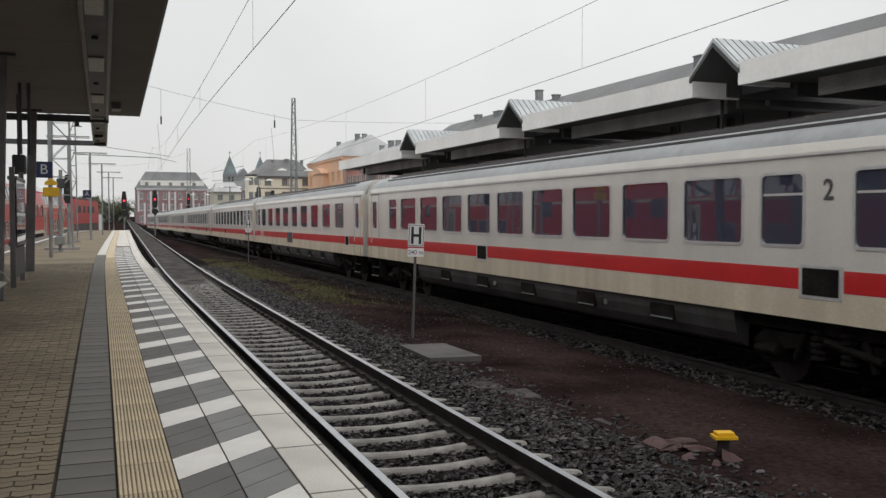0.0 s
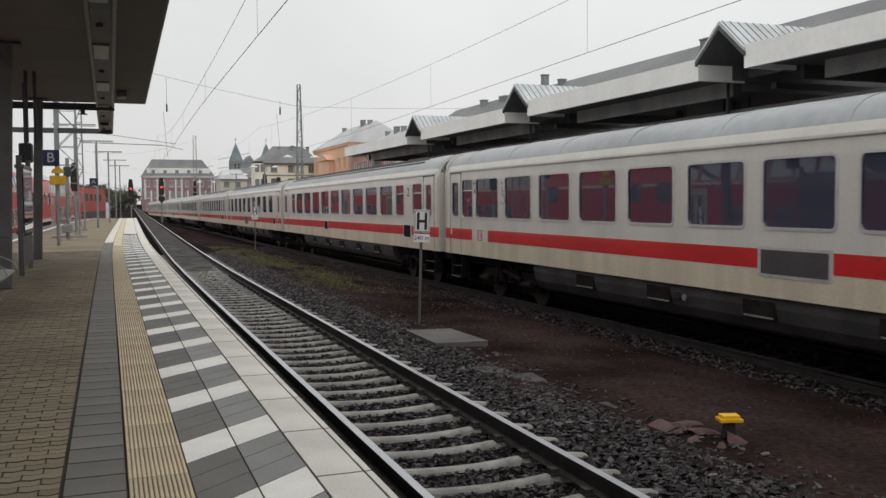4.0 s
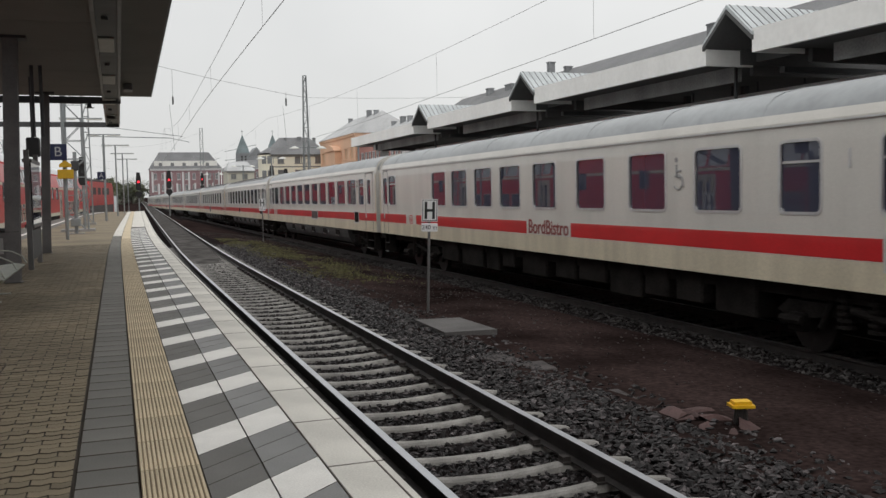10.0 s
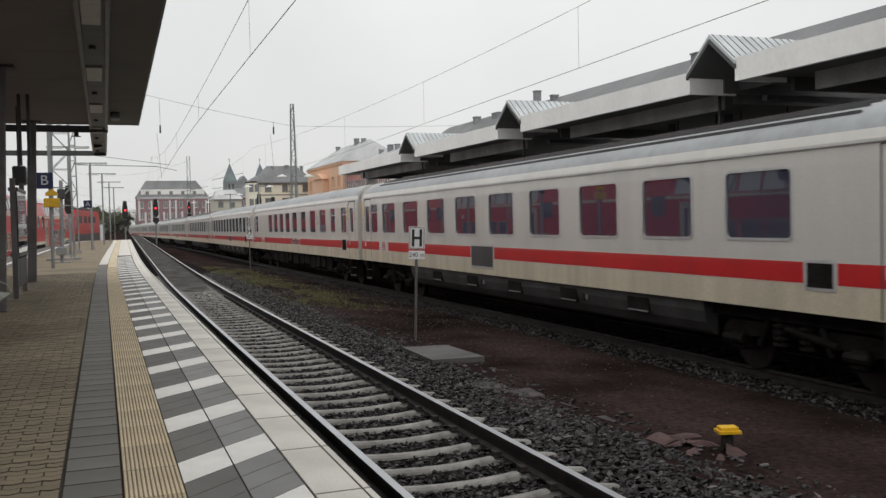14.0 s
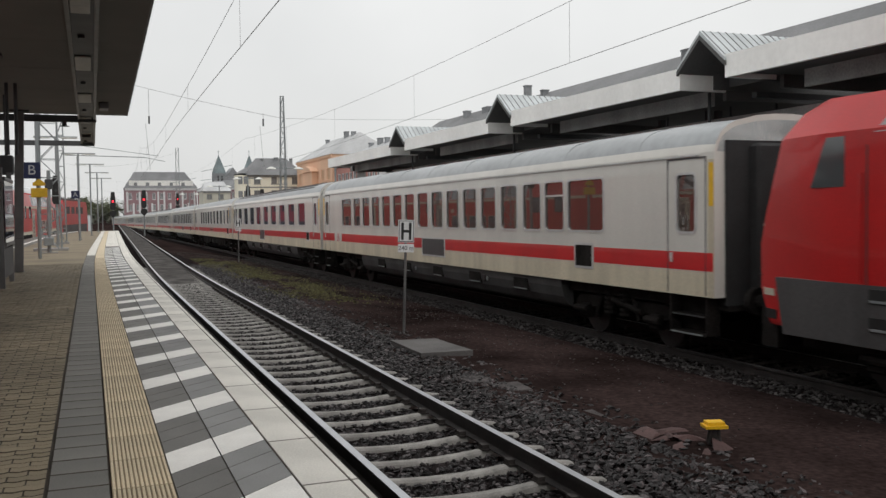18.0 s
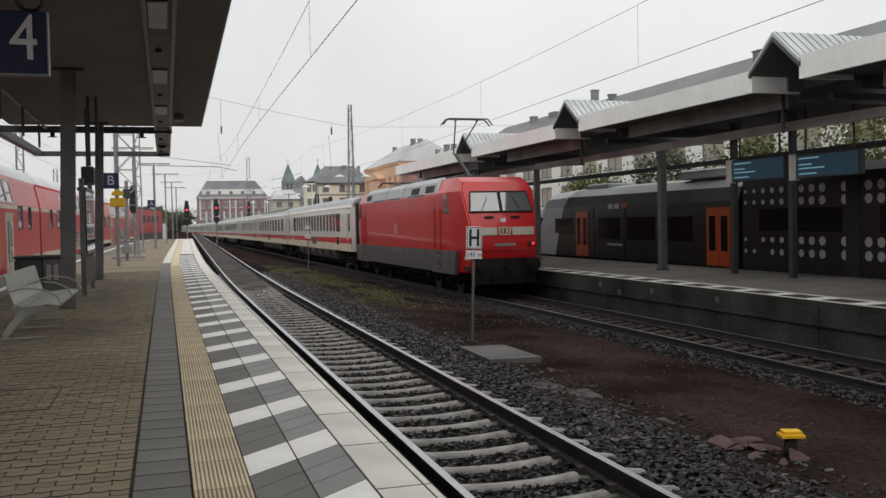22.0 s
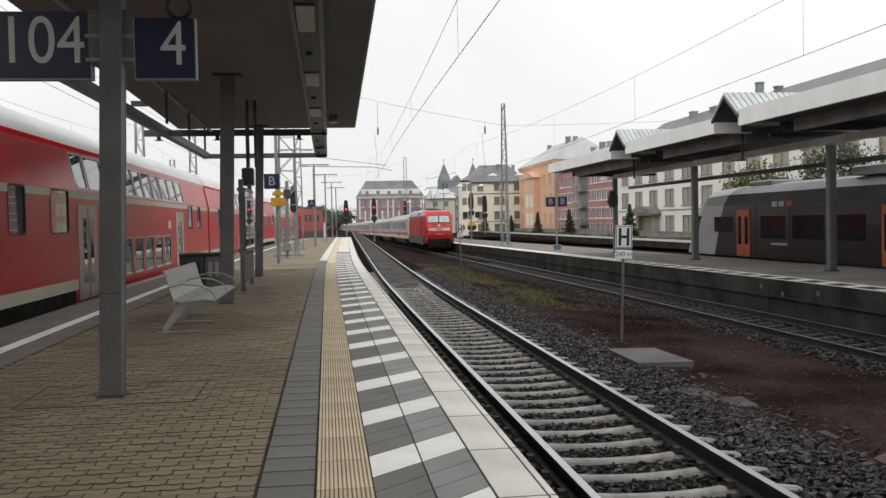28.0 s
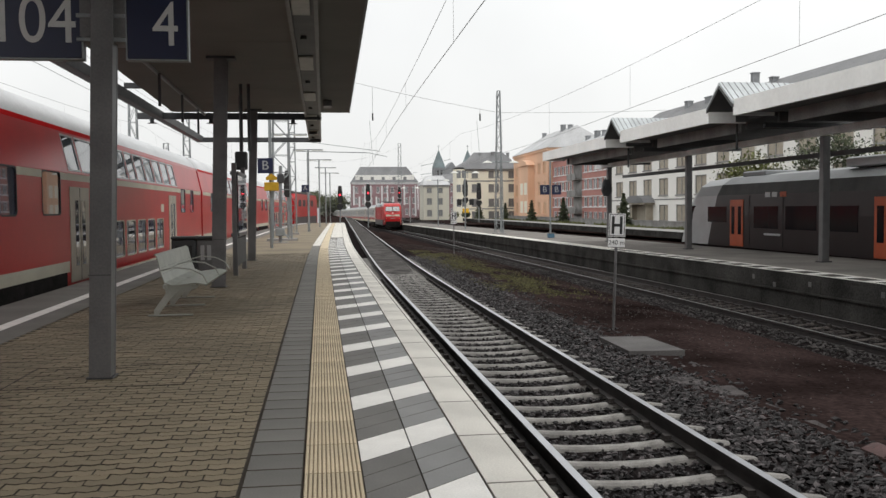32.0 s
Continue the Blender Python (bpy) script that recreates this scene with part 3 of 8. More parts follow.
def lay_edge():
    bm = bmesh.new()
    for a, b in ((-0.162, 0.100), (0.106, 0.149)):
        box(bm, a, b, -0.4935, 0.4935, -0.10, 0.0, bevel=0.004)
    me = bpy.data.meshes.new("edge_slab")
    bm.to_mesh(me)
    bm.free()
    me.materials.append(M_edge)
    dirty_sides(me, M_seamlight)
    for i in range(-9, 93):
        lay(me, "edge_slab", (LX[4] + LX[5]) / 2 + 0.008, 3.20 + i * 1.0)
    me = tact_mesh(LX[2] - LX[1] - 0.004, 0.6, 13)
    far_me = slab_mesh("tactile_slab", LX[2] - LX[1] - 0.004, 1.794, M_tact, 0.05)
    for i in range(-14, 52):
        lay(me, "tactile_slab", (LX[1] + LX[2]) / 2, 2.9 + i * 0.6)
    for i in range(0, 34):
        lay(far_me, "tactile_slab", (LX[1] + LX[2]) / 2, 2.9 + 52 * 0.6 + 0.6 + i * 1.8)
    me = slab_mesh("dark_slab", LX[1] - LX[0] - 0.010, 0.2985, M_strip)
    lite = slab_mesh("pale_slab", LX[1] - LX[0] - 0.006, 1.274, M_edge)
    for i in range(-26, 109):
        lay(me, "dark_slab", (LX[0] + LX[1]) / 2, 2.83 + i * 0.3075)
    for i in range(0, 46):
        lay(lite, "pale_slab", (LX[0] + LX[1]) / 2, 2.9 + 52 * 0.64 + 0.32 + i * 1.28)


PERIOD, STRIPE, SLANT, Y0 = 1.32, 0.47, 0.90, 5.20
HATCH_END = 46


def hatch_mesh(name, w, y_a, y_b, m, joints=0):
    """A slanted piece of the striped band: lies between two parallel slanted lines."""
    bm = bmesh.new()
    e = 0.0045
    cuts = [y_a + (y_b - y_a) * i / (joints + 1) for i in range(joints + 2)]
    for a, b in zip(cuts, cuts[1:]):
        pts = [(e, a + e + SLANT * e), (w - e, a + e + SLANT * w), (w - e, b - e + SLANT * w), (e, b - e + SLANT * e)]
        prism(bm, pts, -0.05, 0.0)
    me = bpy.data.meshes.new(name)
    bm.to_mesh(me)
    bm.free()
    me.materials.append(m)
    return dirty_sides(me)


def lay_hatch():
    w1, w2 = LX[3] - LX[2], LX[4] - LX[3]
    kinds = [("white_piece", w1, 0, STRIPE, M_white, LX[2], 0, 0.0), ("dark_piece", w1, STRIPE, PERIOD, M_dark, LX[2], 2, 0.0),
             ("white_piece", w2, 0, STRIPE, M_white, LX[3], 0, SLANT * w1), ("grey_piece", w2, STRIPE, PERIOD, M_grey, LX[3], 2, SLANT * w1)]
    for nm, w, a, b, m, x, j, dy in kinds:
        me = hatch_mesh(nm, w, a, b, m, j)
        for i in range(-8, int((HATCH_END - Y0) / PERIOD)):
            o = new(nm, me)
            o.parent = PLATFORM
            y = Y0 + i * PERIOD
            o.matrix_local = pose(x + bend(y), y + dy, 0)
    # past the band the slabs go on plain
    me = slab_mesh("pale_slab", LX[4] - LX[2] - 0.006, 1.274, M_edge)
    for i in range(0, 38):
        lay(me, "pale_slab", (LX[2] + LX[4]) / 2, HATCH_END + 0.64 + i * 1.28)


def lay_pavers():
    """Small rectangular pavers in running bond, across the platform."""
    l, w, g = 0.204, 0.102, 0.007
    n = 8

    def outline(length, inset):
        """The wavy outline of a paver: both long sides follow one wave."""
        c, e = length / 2 - 0.003 - inset * 0.5, w / 2 - g / 2 - inset
        xs = [-c + 2 * c * i / n for i in range(n + 1)]
        wave = [(0.010 if length == l else -0.010) * math.cos(4 * math.pi * x / l) for x in xs]
        return [(x, -e + d) for x, d in zip(xs, wave)] + [(x, e + d) for x, d in zip(xs[::-1], wave[::-1])]

    def piece(length):
        v = [(x, y, -0.007) for x, y in outline(length, 0)] + [(x, y, 0.0) for x, y in outline(length, 0.003)]
        k = 2 * (n + 1)
        f = [(i, (i + 1) % k, k + (i + 1) % k, k + i) for i in range(k)] + [(n + 1 + k, *range(k + n + 2, 2 * k), *range(k, k + n + 1))]
        return v, f
    full, half = piece(l), piece(l / 2)
    me = bpy.data.meshes.new("paver")
    me.from_pydata(full[0], [], full[1])
    me.materials.append(M_paver)
    dirty_sides(me, M_joint)
    vs, fs = [], []
    cnt = 0
    rs = random.Random(4)

    def add(x, y, shape):
        dz, k, bx = rs.uniform(-0.003, 0.002), len(vs), bend(y)
        vs.extend((p[0] + x + bx, p[1] + y, p[2] + dz) for p in shape[0])
        fs.extend(tuple(q + k for q in fc) for fc in shape[1])
    y, row = 3.2 - 76 * w, 0
    while y < 30:
        x = -0.268 - l / 2 - (l / 2 if row % 2 else 0.0)
        if row % 2:
            add(-0.268 - l / 4, y, half)
        while x > -3.3:
            near = -2.2 < x and 4.8 < y < 8.4 and cnt < 300
            if near:
                lay(me, "paver", x, y, None, rs.uniform(-0.003, 0.002))
                cnt += 1
            else:
                add(x, y, full)
            x -= l
        y += w
        row += 1
    m = bpy.data.meshes.new("paving")
    m.from_pydata(vs, [], fs)
    m.materials.append(M_paver)
    dirty_sides(m, M_joint)
    o = new("paving", m)
    tagged(o, "small brown pavers laid in running bond on the platform", "paving", kind="stuff")
    bm = bmesh.new()
    ys = [30] + [y for y in YS if 30 < y <= 80] + [86, 91, PEND]
    ribbon(bm, ys, lambda y: -3.28 + left_bend(y), lambda y: LX[0] - 0.003 + bend(y), -0.03, -0.002)
    part("paving", bm, M_paver, PLATFORM, "brown paving further along")
    # the other edge
    ys = [y for y in YS if y <= 80] + [86, 91, PEND]
    for a, b, mm, nm, z in ((-4.66, -3.86, M_strip, "edge_slab", 0.0), (-3.855, -3.665, M_white, "white_line", 0.002), (-3.66, -3.285, M_strip, "dark_slab", 0.004)):
        bm = bmesh.new()
        ribbon(bm, ys, lambda y: a + left_bend(y), lambda y: b + left_bend(y), -0.06, z)
        part(nm, bm, mm, PLATFORM)


lay_edge()
lay_hatch()
lay_pavers()


# ---- far platform ----
def build_far_platform():
    x0, x1 = 12.38, 17.8
    bm = bmesh.new()
    box(bm, x0 + 0.04, x1 - 0.04, -20, 160, -1.4, PLAT2 - 0.09)
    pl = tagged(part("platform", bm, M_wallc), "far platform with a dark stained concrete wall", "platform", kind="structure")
    # wall panels with open joints
    for i in range(0, 34):
        bm = bmesh.new()
        box(bm, x0, x0 + 0.06, -6 + i * 3.0 + 0.01, -6 + i * 3.0 + 2.99, -1.3, PLAT2 - 0.10, bevel=0.01)
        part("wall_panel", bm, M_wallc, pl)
        for k, zz in ((0.4, -0.60), (2.2, -0.74)):
            if i in (8, 9, 10) and k < 1 or i == 9:
                part("marker_plate", boxes((x0 - 0.012, x0 - 0.001, -6 + i * 3 + k, -6 + i * 3 + k + 0.14, zz, zz + 0.13), bevel=0.003), M_slab, pl, "small pale marker plate")
    part("cable_ledge", boxes((x0 - 0.05, x0 - 0.002, -20, 160, -0.80, -0.75)), M_wallc, pl, "narrow ledge along the wall")
    bm = boxes((x0, x0 + 0.05, -20, 160, PLAT2 - 0.09, PLAT2 - 0.002))
    part("kerb", bm, M_wallc, pl)
    part("paving", boxes((x0 + 0.92, x1, -20, 160, PLAT2 - 0.08, PLAT2)), M_plat2, pl, "grey slab paving")
    part("edge_band", boxes((x0 + 0.052, x0 + 0.18, -20, 160, PLAT2 - 0.08, PLAT2)), M_edge, pl)
    part("edge_band", boxes((x0 + 0.72, x0 + 0.916, -20, 160, PLAT2 - 0.08, PLAT2)), M_edge, pl)
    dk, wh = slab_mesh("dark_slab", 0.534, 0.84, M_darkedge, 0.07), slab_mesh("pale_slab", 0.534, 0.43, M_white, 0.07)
    plain = slab_mesh("pale_slab", 0.534, 1.27, M_edge, 0.07)
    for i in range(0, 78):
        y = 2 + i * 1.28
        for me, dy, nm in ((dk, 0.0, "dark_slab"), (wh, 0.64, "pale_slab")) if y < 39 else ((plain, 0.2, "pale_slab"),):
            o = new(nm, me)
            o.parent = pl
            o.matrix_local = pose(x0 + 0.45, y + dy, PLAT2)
    drape(pl)


build_far_platform()


# ---- the express train ----
def sec_side(z):
    """Half width of a coach at a height over the rail."""
    if z < 1.08:
        return 1.30 + 0.11 * max(0, (z - 0.6) / 0.48)
    if z < 3.3:
        return 1.41
    return max(0.0, 1.41 - 0.10 * (z - 3.3))


ROOF = [(1.40, 3.42), (1.37, 3.56), (1.27, 3.74), (1.12, 3.86), (0.95, 3.93), (0.6, 4.01), (0.2, 4.05)]


def frame_ring(bm, s, y0, y1, z0, z1, w=0.045, out=0.012, xs=1.41, r=0.075):
    """A raised frame with rounded corners round an opening."""
    rings = []
    for rad, dx in ((r, -0.03), (r, out), (r + w, out), (r + w, -0.004)):
        row = []
        for cy, cz, a0 in ((y1 - r, z0 + r, -90), (y1 - r, z1 - r, 0), (y0 + r, z1 - r, 90), (y0 + r, z0 + r, 180)):
            for k in range(5):
                a = math.radians(a0 + k * 22.5)
                row.append(bm.verts.new((s * (xs + dx), cy + rad * math.cos(a), cz + rad * math.sin(a))))
        rings.append(row)
    n = len(rings[0])
    fs = []
    for p, q in zip(rings, rings[1:]):
        for i in range(n):
            fs.append(bm.faces.new((p[i], p[(i + 1) % n], q[(i + 1) % n], q[i])))
    bmesh.ops.recalc_face_normals(bm, faces=fs)


def bogie(parent, y, wheelbase=2.5):
    bm = bmesh.new()
    for s in (-1, 1):
        prism(bm, [(y - 1.75, 0.62), (y - 1.4, 0.50), (y - 0.6, 0.62), (y + 0.6, 0.62), (y + 1.4, 0.50), (y + 1.75, 0.62), (y + 1.5, 0.80), (y - 1.5, 0.80)], s * 1.02 - 0.07, s * 1.02 + 0.07, "x")
        for k in (-1, 1):
            box(bm, s * 1.10 - 0.1, s * 1.10 + 0.1, y + k * wheelbase / 2 - 0.16, y + k * wheelbase / 2 + 0.16, 0.34, 0.62, bevel=0.03)
            rod(bm, (s * 1.15, y + k * 0.75, 0.45), (s * 1.15, y + k * 0.55, 0.85), 0.05)
        for k in (-0.28, 0.28):
            for q in range(5):
                rod(bm, (s * 1.12, y + k, 0.50 + q * 0.095), (s * 1.12, y + k, 0.545 + q * 0.095), 0.14, 10)
            rod(bm, (s * 1.12, y + k, 0.5), (s * 1.12, y + k, 0.98), 0.09, 8)
        rod(bm, (s * 1.2, y - 0.9, 0.62), (s * 1.2, y + 0.1, 0.78), 0.055, 8)
        rod(bm, (s * 1.22, y - 1.5, 0.52), (s * 1.22, y - 1.05, 0.52), 0.07, 8)
        rod(bm, (s * 1.22, y + 1.05, 0.52), (s * 1.22, y + 1.5, 0.52), 0.07, 8)
    box(bm, -1.05, 1.05, y - 0.25, y + 0.25, 0.60, 0.82)
    bg = part("bogie", bm, M_under, parent, "dark bogie with springs and dampers")
    for k in (-1, 1):
        bm = bmesh.new()
        for s in (-1, 1):
            rod(bm, (s * 0.69, y + k * wheelbase / 2, 0.46), (s * 0.82, y + k * wheelbase / 2, 0.46), 0.46, 20)
            rod(bm, (s * 0.82, y + k * wheelbase / 2, 0.46), (s * 0.90, y + k * wheelbase / 2, 0.46), 0.16, 12)
        rod(bm, (-0.69, y + k * wheelbase / 2, 0.46), (0.69, y + k * wheelbase / 2, 0.46), 0.08, 8)
        part("wheelset", bm, M_wheel, bg)


def coach(kind, windows, small, doors, grilles, db=None, ribs=False, extras=(), skirt=True, stripe_gaps=(), label="", ends=(0.3, 26.45), pane=M_glass):
    """An express coach, its origin at the rail under the end that trails; windows as pairs along it."""
    L = 26.4
    c = thing("passenger_coach", label, "train coach", group="coaches of the express train")
    e0, e1 = ends[0] + 0.09, ends[1] - 0.09
    holes = [(a, b, 2.13, 3.13) for a, b in windows] + [(a, b, 2.13, 3.13) for a, b in small]
    dwin = [((a + b) / 2 - 0.24, (a + b) / 2 + 0.24, 2.14, 3.08) for a, b in doors]
    bm = bmesh.new()
    for s in (-1, 1):
        def put(u, v, d, s=s):
            return (s * (sec_side(v) - d), u, v)
        n0 = len(bm.faces)
        holed(bm, e0, e1, 1.08, 3.42, [*holes, *dwin], put, 0.03, cuts=(1.49,))
        bm.faces.ensure_lookup_table()
        for fc in bm.faces[n0:]:
            if fc.calc_center_median().z < 1.49:
                fc.material_index = 1
    # ends
    end = [(sec_side(1.08), 1.08), (1.41, 3.3), *ROOF]
    ring = [(x, z) for x, z in end] + [(-x, z) for x, z in end[::-1]]
    for y in (e0, e1):
        bm.faces.new([bm.verts.new((x, y, z)) for x, z in ring])
    bmesh.ops.remove_doubles(bm, verts=bm.verts[:], dist=0.0005)
    bmesh.ops.recalc_face_normals(bm, faces=bm.faces[:])
    part("body", bm, (M_coach, M_coachlow), c)
    # near-black box gives the openings depth; the unlit inside is put into its colour
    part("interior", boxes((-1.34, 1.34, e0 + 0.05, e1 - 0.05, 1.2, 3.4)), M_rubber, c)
    # roof
    bm = bmesh.new()
    pr = [(x, z) for x, z in ROOF] + [(-x, z) for x, z in ROOF[::-1]]
    rows = []
    for y in (e0, e0 + 0.35, e0 + 1.2, e1 - 1.2, e1 - 0.35, e1):
        k = 0.0 if e0 + 1 < y < e1 - 1 else (0.05 if e0 + 0.2 < y < e1 - 0.2 else 0.16)
        rows.append([bm.verts.new((x * (1 - k * 0.25), y, 3.42 + (z - 3.42) * (1 - k))) for x, z in pr])
    for a, b in zip(rows, rows[1:]):
        for i in range(len(pr) - 1):
            bm.faces.new((a[i], a[i + 1], b[i + 1], b[i])).material_index = 1 if i in (0, len(pr) - 2) else 0
    for r in (rows[0][::-1], rows[-1]):
        bm.faces.new(r)
    bmesh.ops.recalc_face_normals(bm, faces=bm.faces[:])
    rf = part("roof", bm, (M_roof, M_coach), c, "grey curved roof with white lower edge", smooth=True)
    if ribs:
        # ribs in dark grey: the shadow lines beside them are put into their colour
        for xx, zz in ((1.19, 3.81), (1.03, 3.90), (0.84, 3.96), (0.62, 4.01), (0.25, 4.05)):
            for s in (-1, 1):
                part("roof_rib", boxes((s * xx - 0.018, s * xx + 0.018, e0 + 1.9, e1 - 1.9, zz - 0.02, zz + 0.03)), M_locogrey, rf)
    else:
        for i in range(9):
            y = e0 + 2.2 + i * 2.75
            bm = bmesh.new()
            sweep(bm, [(-0.012, 0), (0.012, 0), (0.012, 0.012), (-0.012, 0.012)], [(s2, y, z2) for s2, z2 in [(-x, z) for x, z in ROOF[1:]] + [(x, z) for x, z in ROOF[:0:-1]]])
            part("roof_seam", bm, M_roof, rf)
    for s in (-1, 1):
        part("gutter", boxes((*sorted((s * 1.395, s * 1.425)), e0 + 0.9, e1 - 0.9, 3.40, 3.425)), M_coach, c)
    # stripes
    gaps = sorted([*((a - 0.02, b + 0.02) for a, b, *_ in grilles), *stripe_gaps])
    if db:
        gaps = sorted([*gaps, (db - 0.55, db + 0.55)])
    cur = []
    p = e0 + 0.02
    for a, b in gaps:
        if a > p:
            cur.append((p, a))
        p = max(p, b)
    cur.append((p, e1 - 0.02))
    for s in (-1, 1):
        for a, b in cur:
            part("stripe", boxes((*sorted((s * 1.40, s * 1.4135)), a, b, 1.50, 1.80)), M_red, c, "red waist stripe")
        for a, b, z0, z1 in grilles:
            bm = bmesh.new()
            x = sorted((s * 1.40, s * 1.418))
            box(bm, x[0], x[1], a, b, z0, z1)
            g = part("vent_grille", bm, M_wframe, c, "framed ventilation grille")
            bm = bmesh.new()
            x = sorted((s * 1.40, s * 1.422))
            box(bm, x[0], x[1], a + 0.06, b - 0.06, z0 + 0.05, z1 - 0.05)
            part("mesh", bm, M_under if b - a < 1.2 else M_locogrey, g)
        if db:
            bm = bmesh.new()
            for q in ((db - 0.17, db + 0.17, 1.51, 1.535), (db - 0.17, db + 0.17, 1.765, 1.79), (db - 0.17, db - 0.145, 1.535, 1.765), (db + 0.145, db + 0.17, 1.535, 1.765), (db - 0.10, db - 0.05, 1.575, 1.725), (db + 0.05, db + 0.10, 1.575, 1.725)):
                box(bm, *sorted((s * 1.40, s * 1.4135)), *q)
            part("emblem", bm, M_red, c, "small red outlined emblem")
        # panes
        for a, b in [*windows, *small]:
            w = part("window", (lambda q: (frame_ring(q, s, a, b, 2.13, 3.13), q)[1])(bmesh.new()), M_wframe, c, "window in a pale metal frame")
            bm = boxes((*sorted((s * 1.375, s * 1.39)), a, b, 2.13, 3.13))
            part("pane", bm, pane, w)
            if (a, b) in small:
                part("transom", boxes((*sorted((s * 1.37, s * 1.405)), a, b, 2.83, 2.865)), M_wframe, w)
        for a, b in doors:
            bm = bmesh.new()
            for q in ((a, a + 0.025, 1.10, 3.36), (b - 0.025, b, 1.10, 3.36), (a, b, 3.335, 3.36)):
                box(bm, *sorted((s * 1.40, s * 1.414)), *q)
            d = part("door", bm, M_locogrey, c, "folding door outlined by dark seals")
            m = (a + b) / 2
            part("window_frame", (lambda q: (frame_ring(q, s, m - 0.24, m + 0.24, 2.14, 3.08, 0.04), q)[1])(bmesh.new()), M_wframe, d)
            part("pane", boxes((*sorted((s * 1.37, s * 1.39)), m - 0.24, m + 0.24, 2.14, 3.08)), pane, d)
            part("handle", boxes((*sorted((s * 1.41, s * 1.44)), b - 0.16, b - 0.10, 1.62, 1.78)), M_wframe, d)
            part("step", boxes((*sorted((s * 1.10, s * 1.40)), a + 0.05, b - 0.05, 0.42, 0.46), (*sorted((s * 1.10, s * 1.36)), a + 0.05, b - 0.05, 0.72, 0.76)), M_under, d)
            part("step_edge", boxes((*sorted((s * 1.401, s * 1.415)), a + 0.1, b - 0.1, 0.43, 0.455)), M_galv, d)
            for q in (a + 0.02, b - 0.05):
                part("step_side", boxes((*sorted((s * 1.12, s * 1.385)), q, q + 0.03, 0.44, 1.079)), M_under, d)
            part("step_back", boxes((*sorted((s * 1.10, s * 1.118)), a + 0.05, b - 0.05, 0.47, 1.079)), M_under, d)
            part("upper_step_edge", boxes((*sorted((s * 1.361, s * 1.375)), a + 0.1, b - 0.1, 0.73, 0.752)), M_steeld, d)
    # underside
    if skirt:
        for s in (-1, 1):
            x = sorted((s * 1.20, s * 1.345))
            bm = bmesh.new()
            prism(bm, [(s * 1.345, 1.078), (s * 1.335, 0.90), (s * 1.28, 0.70), (s * 1.18, 0.54), (s * 1.05, 0.47), (s * 1.05, 1.078)], 5.6, L - 5.6, "y")
            part("skirt", bm, M_skirt, c, "dark grey rounded side skirt")
            for i in range(5):
                y = 7.2 + i * 2.7
                ht = part("hatch", boxes((*sorted((s * 1.25, s * 1.348)), y, y + 0.75, 0.72, 1.0), bevel=0.01), M_under, c)
                if i in (1, 3):
                    part("valve", rods([((s * 1.30, y - 0.42, 0.86), (s * 1.352, y - 0.42, 0.86))], 0.06, 10), M_galv, c, "pale round filler cap")
                    part("socket", boxes((*sorted((s * 1.25, s * 1.35)), y - 0.30, y - 0.14, 0.80, 0.95), bevel=0.01), M_black, c)
                part("hatch_ledge", boxes((*sorted((s * 1.30, s * 1.352)), y + 0.04, y + 0.71, 0.735, 0.765)), M_galv, ht)
    else:
        rs = random.Random(7)
        y = 5.8
        while y < L - 7:
            w = rs.uniform(0.7, 1.8)
            part("equipment_box", boxes((-1.2, 1.2, y, y + w, rs.uniform(0.38, 0.6), 1.05), bevel=0.03), M_under, c, "dark box under the floor")
            y += w + rs.uniform(0.12, 0.5)
    part("underframe", boxes((-1.15, 1.15, 0.4, L - 0.4, 0.86, 1.079)), M_under, c)
    bogie(c, 3.7)
    bogie(c, L - 3.7)
    for y0, y1 in ((e0 - 0.26, e0), (e1, e1 + 0.26)):
        part("gangway", boxes((-0.75, 0.75, y0, y1, 1.0, 3.55), bevel=0.05), M_rubber, c, "black rubber gangway")
        part("end_recess", boxes((-1.2, 1.2, y1 - 0.06 if y1 == e0 else y0 + 0.002, y1 - 0.002 if y1 == e0 else y0 + 0.06, 0.95, 3.6)), M_rubber, c)
    for s in (-1, 1):
        for y in (e0 + 0.001, e1 - 0.161):
            part("end_post", boxes((*sorted((s * 1.40, s * 1.4125)), y, y + 0.16, 1.10, 3.30)), M_endpost, c, "stained yellowish end post")
        part("cantrail", boxes((*sorted((s * 1.40, s * 1.43)), e0 + 0.4, e1 - 0.4, 3.375, 3.40)), M_wframe, c)
    for mk in extras:
        mk(c)
    return c


M_endpost = mat("stained_cream", (0.52, 0.46, 0.35), 0.5, var=0.16, scale=1.0, fine=25, streak=1.0)


def along(n, first, pitch, w):
    return [(first + i * pitch, first + i * pitch + w) for i in range(n)]


def glyph(text, y, z, size, m):
    def mk(c):
        letters(text, size, m, c, Matrix.Translation((-1.415, y, z)) @ pose(0, 0, 0, 90, 0, -90), "lettering", 0.003, 0.006)
    return mk


def mark(y):
    def mk(c):
        part("corner_mark", boxes((-1.4145, -1.40, y, y + 0.12, 2.55, 3.25)), M_yellow, c, "yellow first class mark")
    return mk


